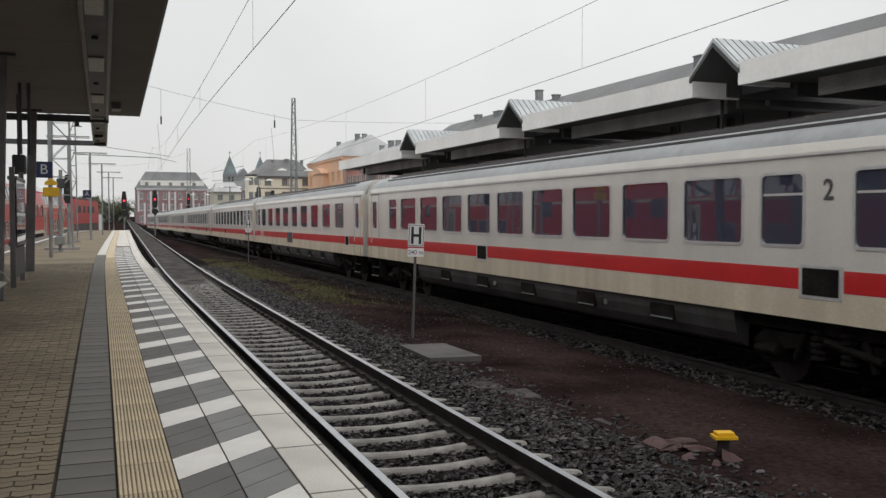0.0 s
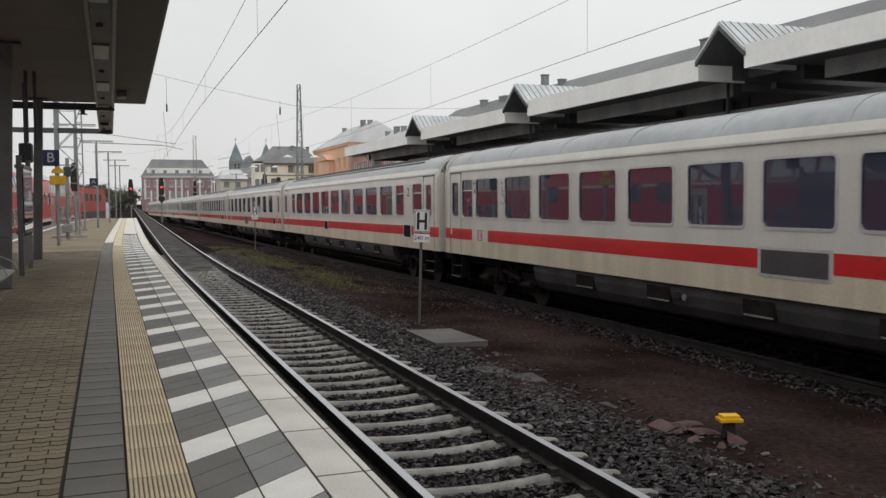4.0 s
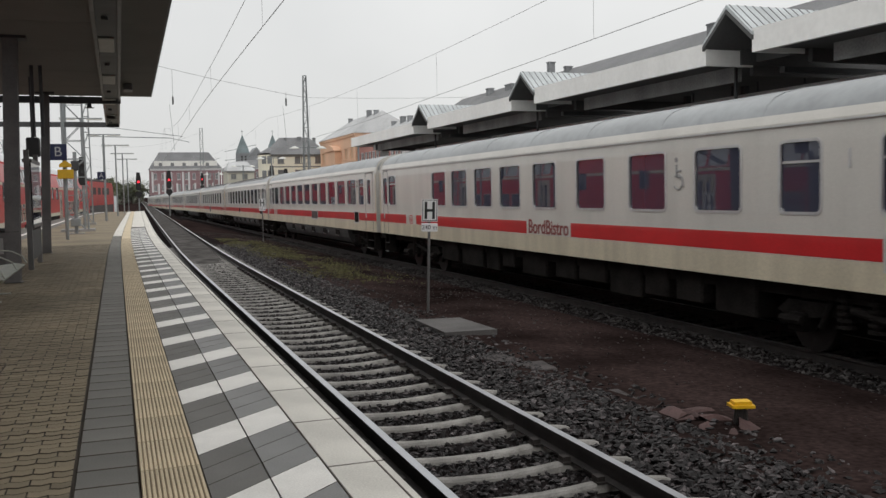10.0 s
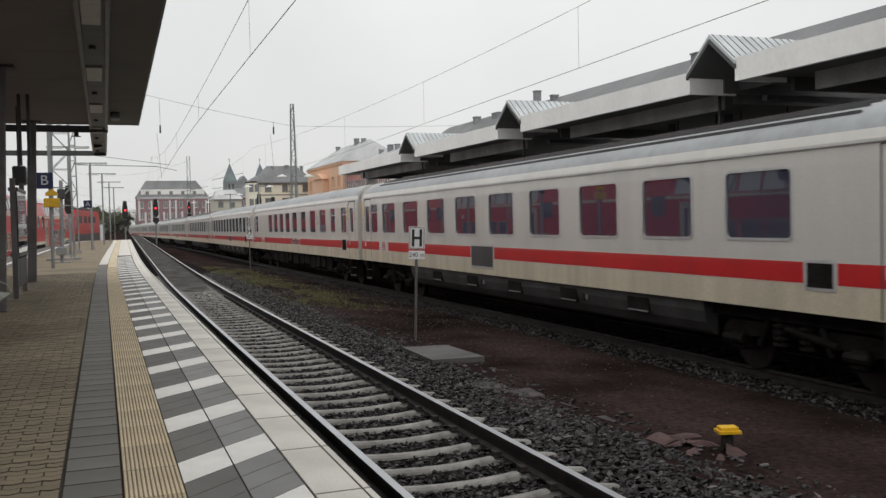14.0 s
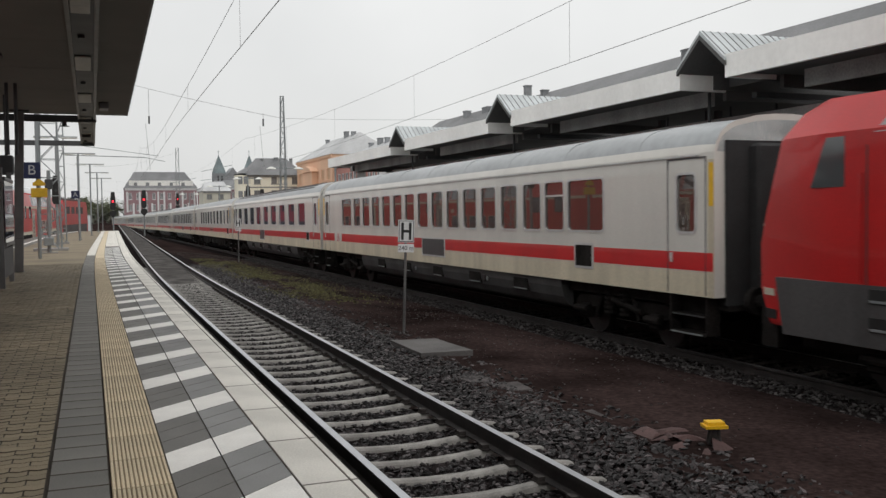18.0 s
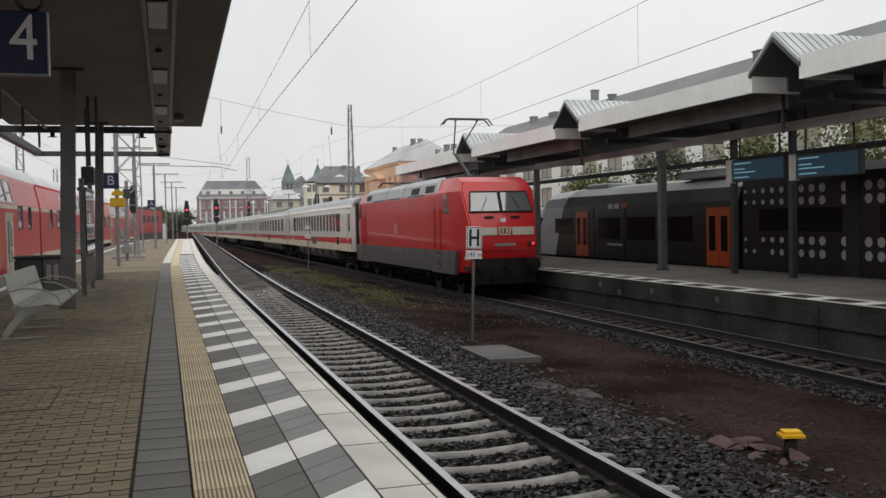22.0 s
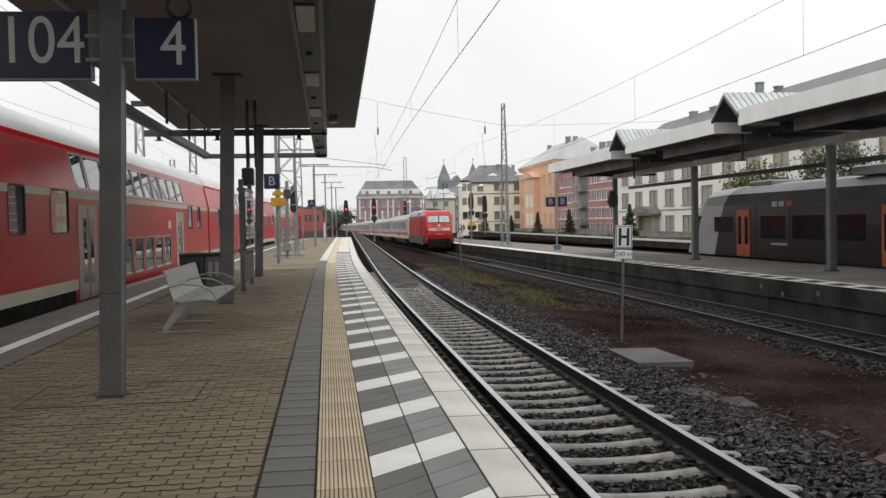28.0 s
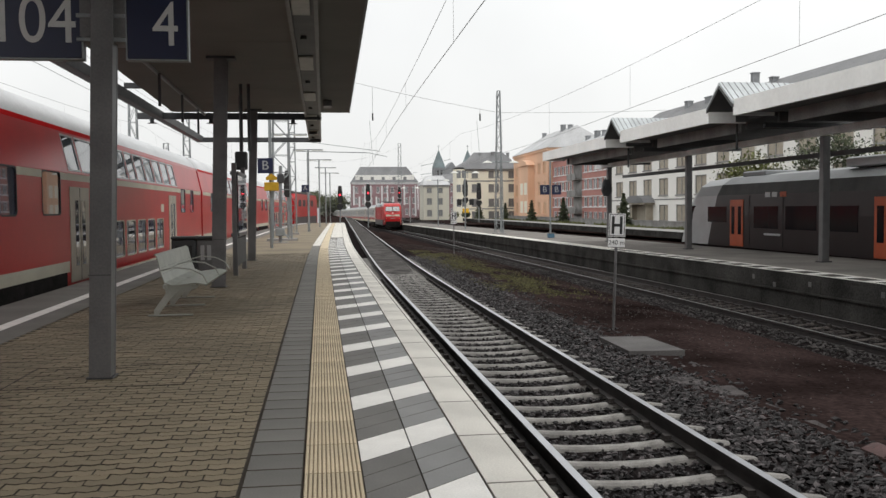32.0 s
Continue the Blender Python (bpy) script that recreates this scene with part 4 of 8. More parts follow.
def picto(y, z):
    """A small grey wheelchair sign in plain strokes."""
    def mk(c):
        bm = bmesh.new()
        for i in range(14):
            a, b = math.radians(-30 - i * 20), math.radians(-50 - i * 20)
            rod(bm, (-1.416, y + 0.13 * math.cos(a), z - 0.14 + 0.13 * math.sin(a)), (-1.416, y + 0.13 * math.cos(b), z - 0.14 + 0.13 * math.sin(b)), 0.014, 5)
        for p, q in (((0.04, 0.16), (0.03, -0.05)), ((0.03, -0.05), (-0.12, -0.06)), ((-0.12, -0.06), (-0.16, -0.22)), ((0.03, 0.06), (-0.10, 0.05))):
            rod(bm, (-1.416, y + p[0], z + p[1]), (-1.416, y + q[0], z + q[1]), 0.02, 5)
        rod(bm, (-1.413, y + 0.05, z + 0.25), (-1.42, y + 0.05, z + 0.25), 0.045, 10)
        part("pictogram", bm, M_faded, c, "grey pictogram on the coach side")
    return mk


# coach a: passing first; b, c, d, e follow, then the locomotive
WA = [(5.35 + i * 1.935, 6.82 + i * 1.935) for i in range(9)]
COACH_A = coach("a", WA, [(4.05, 4.9), (2.2, 3.1), (22.8, 23.6)], [(1.05, 2.05), (24.85, 25.85)], [(3.3, 4.1, 1.38, 1.86), (15.2, 15.9, 1.40, 1.84)], None, True,
                (glyph("2", 3.57, 2.88, 0.40, M_locogrey),), True, (), "white express coach with a red stripe and ribbed grey roof", (0.55, 26.4))
COACH_B = coach("b", [(3.80 + i * 1.89, 5.24 + i * 1.89) for i in range(11)], [(2.55, 3.33), (24.4, 25.15)], [(1.2, 2.32), (25.25, 26.1)], [(3.4, 4.12, 1.36, 1.88), (11.4, 12.9, 1.38, 1.84)], 23.9, False,
                (glyph("2", 3.57, 2.95, 0.36, M_locogrey), glyph("2", 24.22, 2.9, 0.42, M_locogrey), picto(22.4, 2.75)), True, (), "white express coach with a red stripe and smooth grey roof", (0.65, 26.6))
COACH_C = coach("c", [(19.5, 20.7), (17.75, 18.95), (15.97, 17.15), (14.2, 15.4), (12.3, 13.45), (10.15, 11.3), (8.0, 9.2), (5.92, 7.10)], [(24.6, 25.45), (4.2, 5.0), (2.3, 3.1)], [(0.95, 1.92), (25.6, 26.15)], [(2.33, 3.07, 1.36, 1.88)], 22.9, False,
                (glyph("BordBistro", 12.72, 1.66, 0.46, M_brownred), picto(7.6, 2.75), mark(2.02), glyph("1", 3.66, 2.85, 0.36, M_wframe)), False, ((11.6, 13.85),), "white bistro coach with red lettering in its red stripe", (0.42, 26.72))
COACH_D = coach("d", [(3.45 + i * 2.345, 4.89 + i * 2.345) for i in range(9)], [(24.28, 25.05)], [(0.9, 1.85), (25.15, 26.0)], [(14.03, 15.55, 1.24, 1.86), (2.6, 3.2, 1.4, 1.84)], 23.6, True, (mark(0.62), mark(26.1)), True, (), "white express coach with a wide grille and ribbed roof", (0.38, 26.55))
COACH_E = coach("e", [(21.9, 23.2)] + [(20.68 - i * 1.19, 21.52 - i * 1.19) for i in range(13)] + [(3.79, 5.16)], [(5.36, 6.17)], [(0.65, 1.70), (25.2, 26.05)], [(12.2, 14.08, 1.28, 1.84), (4.17, 4.92, 1.36, 1.88)], 23.9, False, (mark(0.46), mark(26.1)), True, (), "white open-saloon coach with close-set windows and smooth roof", (0.36, 26.5), M_redreflectglass)
COACHES = [COACH_E, COACH_D, COACH_C, COACH_B, COACH_A]
for src in (COACH_D, COACH_A, COACH_B, COACH_E, COACH_A, COACH_D):
    COACHES.append(copy_thing(src, Matrix()))


def locomotive():
    """An electric locomotive; the origin at the rail under the end that trails."""
    c = thing("electric_locomotive", "red electric locomotive with grey skirt and raised pantograph", "locomotive")
    L, W = 18.5, 1.475
    # stations from one raked nose to the other: (along, up)
    nose = [(0.70, 0.785), (0.60, 0.92), (0.42, 1.30), (0.40, 1.98), (0.55, 2.42), (1.02, 3.50), (1.28, 3.81), (1.85, 4.00)]

    def half(t, z):
        top = max(0.0, z - 3.50) * 0.62
        return W - max(0.0, 1.75 - t) * 0.26 - top
    bm = bmesh.new()
    rows = []
    for st in range(6):
        row = []
        for y, z in nose:
            t = (y, 1.15 + 0.42 * (z > 1.4) * (z - 1.4) if z < 3.6 else 2.05, 2.3)[min(st, 5 - st)]
            if min(st, 5 - st) == 1:
                t = max(t, y + 0.1)
            row.append((t if st < 3 else L - t, z, half(t, z)))
        rows.append(row)
    G = [[[bm.verts.new((s * h, y, z)) for y, z, h in row] for row in rows] for s in (-1, 1)]
    m = len(nose)
    for g in G:
        for a, b in zip(g, g[1:]):
            for i in range(m - 1):
                bm.faces.new((a[i], a[i + 1], b[i + 1], b[i]))
    for k in (0, 5):
        for i in range(m - 1):
            bm.faces.new((G[0][k][i], G[0][k][i + 1], G[1][k][i + 1], G[1][k][i]))
    for a in range(5):
        for i in (0, m - 1):
            bm.faces.new((G[0][a][i], G[0][a + 1][i], G[1][a + 1][i], G[1][a][i]))
    bmesh.ops.recalc_face_normals(bm, faces=bm.faces[:])
    es = [e for e in bm.edges if min(e.verts[0].co.y, L - e.verts[0].co.y) < 1.3 and min(e.verts[1].co.y, L - e.verts[1].co.y) < 1.3 and abs(e.verts[0].co.x) > 0.8 and e.calc_face_angle(0) > 0.3 and e.verts[0].co.x * e.verts[1].co.x > 0]
    bmesh.ops.bevel(bm, geom=es, offset=0.05, segments=2, affect="EDGES")
    for e in bm.edges:
        e.smooth = e.calc_face_angle(0) < 0.45
    part("body", bm, M_locored, c, "glossy red body with raked cab fronts", smooth=True)
    for s in (-1, 1):
        x = lambda a, b: sorted((s * a, s * b))
        bm = bmesh.new()
        prism(bm, [(1.30, 0.72), (3.9, 0.72), (3.96, 0.755), (L - 3.96, 0.755), (L - 3.9, 0.72), (L - 1.30, 0.72), (L - 1.14, 1.52), (1.14, 1.52)], *x(1.36, W + 0.004), "x")
        part("side_skirt", bm, M_locogrey, c, "grey lower side")
        part("lower_rail", boxes((*x(1.42, W + 0.010), 3.95, L - 3.95, 0.955, 0.975)), M_steeld, c)
        bm = bmesh.new()
        prism(bm, [(s * 1.478, 3.45), (s * 1.36, 3.90), (s * 1.10, 4.09), (s * 1.0, 4.09), (s * 1.0, 3.45)], 3.05, L - 2.9, "y")
        for v in bm.verts:
            v.co.y += (0.85 if v.co.y < 9 else -0.85) * (v.co.z - 3.45)
        rf = part("roof_cowl", bm, M_locoroof, c, "grey roof cowl with cooling grilles")
        for y in (3.63, 5.62):
            bm = bmesh.new()
            prism(bm, [(s * 1.454, 3.56), (s * 1.388, 3.81), (s * 1.36, 3.81), (s * 1.42, 3.56)], y, y + 1.17, "y")
            part("grille", bm, M_rubber, rf)
        bm = bmesh.new()
        prism(bm, [(s * 1.454, 3.56), (s * 1.388, 3.81), (s * 1.36, 3.81), (s * 1.42, 3.56)], L - 4.6, L - 3.55, "y")
        part("grille", bm, M_rubber, rf)
        for y in (8.0, 10.9):
            bm = bmesh.new()
            prism(bm, [(s * 1.482, 3.45), (s * 1.365, 3.91), (s * 1.10, 4.10), (s * 1.0, 4.0), (s * 1.35, 3.45)], y, y + 0.07, "y")
            part("roof_joint", bm, M_locogrey, rf)
        for y in (4.9, 8.4, 11.3):
            part("louvre", boxes((*x(1.45, 1.485), y, y + 2.2, 3.47, 3.53)), M_locogrey, rf)
        # cab side windows, doors and rails
        for y0, f in ((0, 1), (L, -1)):
            Y = lambda v: y0 + f * v
            bm = bmesh.new()
            prism(bm, [(Y(1.82), 2.78), (Y(2.42), 2.78), (Y(2.42), 3.44), (Y(2.10), 3.44)], *x(1.40, W + 0.006), "x")
            part("cab_side_window", bm, M_sideglass, c)
            for yy in (2.72, 3.45):
                part("handrail", rods([((s * (W + 0.04), Y(yy), 1.55), (s * (W + 0.04), Y(yy), 2.95))], 0.018), M_locored, c)
            d = part("cab_door", boxes((*x(W - 0.01, W + 0.007), *sorted((Y(2.78), Y(2.80))), 1.46, 3.30), (*x(W - 0.01, W + 0.007), *sorted((Y(3.38), Y(3.40))), 1.46, 3.30)), M_locogrey, c)
            # black blocks paint the shade of the step recesses
            for z in (0.92, 1.28):
                sp_ = part("step", boxes((*x(W - 0.1, W + 0.012), *sorted((Y(2.84), Y(3.30))), z, z + 0.19)), M_black, c)
                part("step_edge", boxes((*x(W + 0.0125, W + 0.03), *sorted((Y(2.87), Y(3.27))), z + 0.02, z + 0.05)), M_galv, sp_)
        bm = bmesh.new()
        for q in ((9.02, 9.55, 2.06, 2.105), (9.02, 9.55, 2.425, 2.47), (9.02, 9.065, 2.105, 2.425), (9.505, 9.55, 2.105, 2.425), (9.14, 9.225, 2.16, 2.37), (9.33, 9.415, 2.16, 2.37)):
            box(bm, *x(W - 0.01, W + 0.006), *q)
        part("emblem", bm, M_pale, c, "faded white outlined emblem")
        for ya, yb in ((8.42, 8.80), (8.84, 9.26), (9.30, 9.68)):
            part("lettering_bar", boxes((*x(W - 0.01, W + 0.008), ya, yb, 1.35, 1.45)), M_steel, c)
        for y in (4.6, 6.8, 11.4, 13.6):
            part("hatch", boxes((*x(W - 0.01, W + 0.012), y, y + 0.22, 1.24, 1.42), bevel=0.008), M_steeld, c)
    # roof gear
    part("roof_deck", boxes((-1.0, 1.0, 3.6, L - 3.5, 3.5, 4.04)), M_locogrey, c)
    bm = bmesh.new()
    for i in range(8):
        y = 4.0 + i * 1.5
        rod(bm, (0.2 * (-1) ** i, y, 4.03), (0.2 * (-1) ** i, y, 4.26), 0.06, 8)
    rod(bm, (0.2, 3.8, 4.26), (-0.2, 15.2, 4.26), 0.025, 6)
    part("roof_busbar", bm, M_steeld, c)

    def pantograph(y, up, f):
        bm = bmesh.new()
        for q in (-0.5, 0.5):
            rod(bm, (q, y - 0.6, 4.12), (q, y + 0.6, 4.12), 0.03)
            for k in (-0.6, 0.6):
                rod(bm, (q, y + k, 3.99), (q, y + k, 4.14), 0.05)
        rod(bm, (-0.5, y - 0.6, 4.12), (0.5, y - 0.6, 4.12), 0.03)
        rod(bm, (-0.5, y + 0.6, 4.12), (0.5, y + 0.6, 4.12), 0.03)
        h = 6.24 if up else 4.42
        knee = (y + f * 1.25, 4.12 + (h - 4.12) * 0.45 if up else 4.24)
        rod(bm, (0, y - f * 0.5, 4.12), (0, knee[0], knee[1]), 0.05)
        hy = y - f * 0.15
        for q in (-1, 1):
            rod(bm, (0.08 * q, knee[0], knee[1]), (0.42 * q, hy, h - 0.05), 0.025, 6)
            rod(bm, (0.0, y - f * 0.2, 4.14), (0.0, knee[0] + f * 0.1, knee[1] - 0.05), 0.018, 5)
        for k in (-0.16, 0.16):
            pts = [(-0.95, h - 0.22), (-0.75, h), (0.75, h), (0.95, h - 0.22)]
            for a, b in zip(pts, pts[1:]):
                rod(bm, (a[0], hy + k, a[1]), (b[0], hy + k, b[1]), 0.025, 6)
        rod(bm, (-0.42, hy - 0.2, h - 0.05), (-0.42, hy + 0.2, h - 0.05), 0.02, 5)
        rod(bm, (0.42, hy - 0.2, h - 0.05), (0.42, hy + 0.2, h - 0.05), 0.02, 5)
        part("pantograph", bm, M_steeld, c, "raised pantograph" if up else "lowered pantograph")
    pantograph(4.25, True, 1)
    pantograph(14.3, False, -1)

    def fronts(y0, f):
        def P(v, z, x):
            return (x, y0 + f * v, z)
        # raked windscreen of two panes
        for s in (-1, 1):
            bm = bmesh.new()
            q = [(0.03, 2.80), (1.10, 2.80), (0.99, 3.47), (0.03, 3.47)]
            vs = []
            for off in (-0.035, 0.05):
                vs.append([bm.verts.new(P(0.55 + (z - 2.42) * 0.435 + off, z, s * x)) for x, z in q])
            bm.faces.new(vs[0])
            bm.faces.new(vs[1][::-1])
            for i in range(4):
                bm.faces.new((vs[0][i], vs[1][i], vs[1][(i + 1) % 4], vs[0][(i + 1) % 4]))
            bmesh.ops.recalc_face_normals(bm, faces=bm.faces[:])
            ws = part("windscreen", bm, M_cabglass, c, "raked windscreen pane")
            bm = bmesh.new()
            for (xa, za), (xb, zb) in zip(q, q[1:] + q[:1]):
                rod(bm, P(0.51 + (za - 2.42) * 0.435, za, s * xa), P(0.51 + (zb - 2.42) * 0.435, zb, s * xb), 0.026, 5)
            part("seal", bm, M_rubber, ws, "black rubber seal")
            part("wiper", rods([(P(0.66, 2.74, s * 0.75), P(0.84, 3.25, s * 0.45))], 0.012, 5), M_rubber, c)
            part("vent_slot", boxes((*sorted((s * 0.30, s * 0.62)), *sorted((y0 + f * 0.555, y0 + f * 0.75)), 2.60, 2.645)), M_rubber, c)
            # pale panels, lamps, buffers
            x = sorted((s * 0.27, s * 1.03))
            part("number_panel", boxes((*x, *sorted((y0 + f * 0.385, y0 + f * 0.5)), 2.02, 2.28)), M_cream, c, "pale panel on the nose")
            lx = sorted((s * 0.80, s * 1.08))
            lm = part("lamp_unit", boxes((*lx, *sorted((y0 + f * 0.375, y0 + f * 0.5)), 1.64, 1.80), bevel=0.02), M_rubber, c)
            bm = bmesh.new()
            rod(bm, P(0.36, 1.72, s * 0.98), P(0.42, 1.72, s * 0.98), 0.05, 12)
            part("tail_lamp", bm, M_lamp_red if f > 0 else M_letter, lm, "lit red tail lamp" if f > 0 else "")
            bm = bmesh.new()
            rod(bm, P(0.0, 1.05, s * 0.875), P(0.12, 1.05, s * 0.875), 0.22, 16)
            rod(bm, P(0.12, 1.05, s * 0.875), P(0.7, 1.05, s * 0.875), 0.11, 12)
            part("buffer", bm, M_under, c, "round steel buffer")
            bm = bmesh.new()
            prism(bm, [(s * 1.05, y0 + f * 0.56), (s * 1.182, y0 + f * 0.56), (s * 1.264, y0 + f * 0.88), (s * 1.05, y0 + f * 0.88)], 1.22, 1.32)
            part("corner_mark", bm, M_cream, c)
            # black block in place of the shaded hollow at the corner
            bm = bmesh.new()
            prism(bm, [(s * 1.05, y0 + f * 0.62), (s * 1.196, y0 + f * 0.62), (s * 1.278, y0 + f * 0.94), (s * 1.05, y0 + f * 0.94)], 0.88, 1.02)
            part("corner_opening", bm, M_black, c)
        bm = bmesh.new()
        for q in ((-0.20, 0.20, 2.02, 2.06), (-0.20, 0.20, 2.24, 2.28), (-0.20, -0.16, 2.06, 2.24), (0.16, 0.20, 2.06, 2.24), (-0.11, -0.04, 2.08, 2.22), (0.04, 0.11, 2.08, 2.22)):
            box(bm, q[0], q[1], *sorted((y0 + f * 0.38, y0 + f * 0.5)), q[2], q[3])
        part("emblem", bm, M_cream, c)
        part("number_bar", boxes((-0.36, 0.36, *sorted((y0 + f * 0.388, y0 + f * 0.5)), 1.66, 1.75)), M_galv, c)
        part("front_apron", (lambda b: (box(b, -1.08, 1.08, *sorted((y0 + f * 0.41, y0 + f * 0.75)), 0.42, 1.26), b)[1])(bmesh.new()), M_under, c, "dark lower front")
        part("coupling", rods([(P(0.1, 1.0, 0), P(0.6, 1.0, 0)), (P(0.15, 1.0, 0), P(0.2, 0.5, 0)), (P(0.35, 0.95, 0.4), P(0.25, 0.4, 0.45)), (P(0.35, 0.95, -0.4), P(0.25, 0.4, -0.45))], 0.04), M_under, c)
        part("nose_seam", boxes((-1.15, 1.15, *sorted((y0 + f * 0.392, y0 + f * 0.5)), 1.50, 1.515)), M_rubber, c)
        part("top_lamp", boxes((-0.09, 0.09, *sorted((y0 + f * 0.545, y0 + f * 0.75)), 2.45, 2.58)), M_letter, c)
    fronts(0, 1)
    fronts(L, -1)
    bogie(c, 4.0, 2.65)
    bogie(c, L - 4.0, 2.65)
    part("underframe", boxes((-1.2, 1.2, 1.4, L - 1.4, 0.55, 1.2)), M_under, c)
    return c


LOCO = locomotive()


def train_at(t):
    """Where the trailing end of the train is along the track, in metres."""
    u = t / 32
    slower = 0.55 * max(0.0, t - 24) ** 1.25
    return -slower + 0.9667 * (-122.0355 + 145.7305 * u + 34.5665 * u ** 2 + 294.0295 * u ** 3 - 433.3359 * u ** 4 + 228.102 * u ** 5)


def motions():
    """Keys the express train: each vehicle follows the track ahead."""
    cars = [(LOCO, 0.14, 18.5)] + [(o, 18.5 + 26.4 * i, 26.4) for i, o in enumerate(COACHES)]
    for ob, off, ln in cars:
        rows = []
        for i in range(65):
            t = i * 0.5
            y = train_at(t) + off
            ya, yb = y + 3.5, y + ln - 3.5
            xa, xb = far_x(ya), far_x(yb)
            d = (xb - xa) / (yb - ya)
            g = (dip(yb) - dip(ya)) / (yb - ya)
            rows.append((t, pose(xa - 3.5 * d, y, RAIL2 + dip(ya) - 3.5 * g, math.degrees(g), 0, -math.degrees(math.atan(d)))))
        walk(ob, rows)


# ---- near canopy ----
def near_canopy():
    c = thing("platform_canopy", "flat canopy over the platform with steel columns and light strip", "canopy", kind="structure")
    Z = 4.25
    bm = bmesh.new()
    prism(bm, [(-3.12, -11.2), (0.483, -11.2), (1.049, 27.0), (-3.97, 27.0)], Z, Z + 0.42)
    part("roof", bm, M_soffit, c, "flat roof with a plain grey-brown underside")
    # unseen roof behind the camera, added to keep sky light off the scene
    part("roof", boxes((-3.12, 0.483, -70, -11.21, Z, Z + 0.42)), M_soffit, c)
    bm = bmesh.new()
    prism(bm, [(0.487, -11.2), (0.519, -11.2), (1.085, 27.02), (1.053, 27.02)], Z + 0.01, Z + 0.45)
    part("edge_trim", bm, M_steel, c)
    part("end_trim", boxes((-3.96, 1.085, 27.022, 27.07, Z + 0.0, Z + 0.47)), M_steeld, c)
    for i in range(1, 13):
        part("soffit_joint", boxes((-3.05, 0.43, -11.2 + i * 3.0, -11.2 + i * 3.0 + 0.010, Z - 0.002, Z + 0.02)), M_soffit, c)
    # light strip
    for xa, xb in ((-0.25, -0.215), (0.055, 0.215)):
        bm = bmesh.new()
        prism(bm, [(xa, -11.2), (xa + 0.06, -11.2), (xb + 0.06, 36.4), (xb, 36.4)], Z - 0.12, Z - 0.004)
        part("light_rail", bm, M_steel, c)
    bm = bmesh.new()
    prism(bm, [(-0.188, -11.2), (0.053, -11.2), (0.213, 36.3), (-0.153, 36.3)], Z - 0.07, Z - 0.02)
    part("light_tray", bm, M_steeld, c)
    for i in range(-1, 6):
        y = 7.25 + i * 5.1
        xr = 0.085 + 0.003 * (y - 12)
        f = part("lamp", boxes((-0.165, xr, y - 0.77, y + 0.77, Z - 0.105, Z - 0.077), bevel=0.01), M_lampcover, c, "dull milky lamp cover")
        part("camera_dome", rods([((-0.04, y + 2.5, Z - 0.12), (-0.04, y + 2.5, Z - 0.07))], 0.05, 10), M_steeld, f)
    part("junction_box", boxes((0.30, 0.52, 23.9, 24.5, Z - 0.16, Z - 0.002), bevel=0.02), M_steel, c, "grey box under the roof edge")
    # open steel frame past the roof
    fr = M_steeld
    for y in (27.3, 36.4):
        part("cross_beam", boxes((-4.97 if y < 30 else -4.52, 0.26, y - 0.08, y + 0.08, Z - 0.185, Z - 0.006)), fr, c, "dark steel cross beam")
    for y in (4.4, 15.6, 22.1):
        part("cross_beam", boxes((-4.27, -3.10 - 0.022 * (y + 11), y - 0.06, y + 0.06, Z + 0.02, Z + 0.14)), fr, c)
    part("side_beam", boxes((-4.49, -4.27, -11.2, 36.48, Z - 0.185, Z + 0.035)), fr, c, "dark steel side beam")
    part("side_pipe", rods([((-2.75, -11.2, Z - 0.085), (-3.05, 26.9, Z - 0.085))], 0.035, 8), M_galv, c, "pale pipe under the roof")
    for x, y in ((-2.92, 18.7), (-2.98, 22.1), (-3.03, 25.3)):
        part("hanger", boxes((x - 0.026, x + 0.026, y, y + 0.05, Z - 0.76, Z - 0.12)), fr, c)
    for x in (-4.58, -2.92, -0.57):
        part("bracket", rods([((x, 27.3, Z - 0.30), (x, 27.3, Z - 0.185))], 0.06, 8), fr, c)
        part("bracket_plate", rods([((x, 27.3, Z - 0.31), (x, 27.3, Z - 0.295))], 0.13, 8), fr, c)
    part("lamp", boxes((-0.20, 0.12, 32.1, 33.6, Z - 0.105, Z - 0.077)), M_lampcover, c)
    # columns
    for x, y, w in ((-1.63, -0.9, 0.205), (-1.63, -10.1, 0.205), (-1.62, 8.2, 0.18), (-1.635, 17.4, 0.235), (-1.68, 26.3, 0.21)):
        h = Z if y < 27 else Z - 0.19
        bm = bmesh.new()
        for s in (-1, 1):
            box(bm, x - w / 2, x + w / 2, y + s * w * 0.5 - 0.012, y + s * w * 0.5 + 0.012, 0.0, h, bevel=0.003)
        box(bm, x - 0.085, x + 0.085, y - w * 0.5 + 0.013, y + w * 0.5 - 0.013, 0.0, h)
        lean = 0.030
        for v in bm.verts:
            v.co.x += (v.co.z - 2.6) * lean
        col = part("column", bm, M_steel, c, "grey steel column, slightly out of plumb")
        x -= 2.6 * lean
        part("base_plate", boxes((x - w * 0.62, x + w * 0.62, y - w * 0.62, y + w * 0.62, 0.0, 0.016), bevel=0.004), M_steeld, col)
        part("splice", boxes((x - w * 0.51 + 0.02, x + w * 0.51 + 0.02, y - w * 0.5 - 0.0135, y - w * 0.5 - 0.0125, 0.885, 0.893)), M_steeld, col)
        x += h * lean
        part("cap_plate", boxes((x - w * 1.1, x + w * 1.1, y - w * 0.7, y + w * 0.7, h - 0.05, h - 0.002)), M_steeld, col)
    return c


near_canopy()


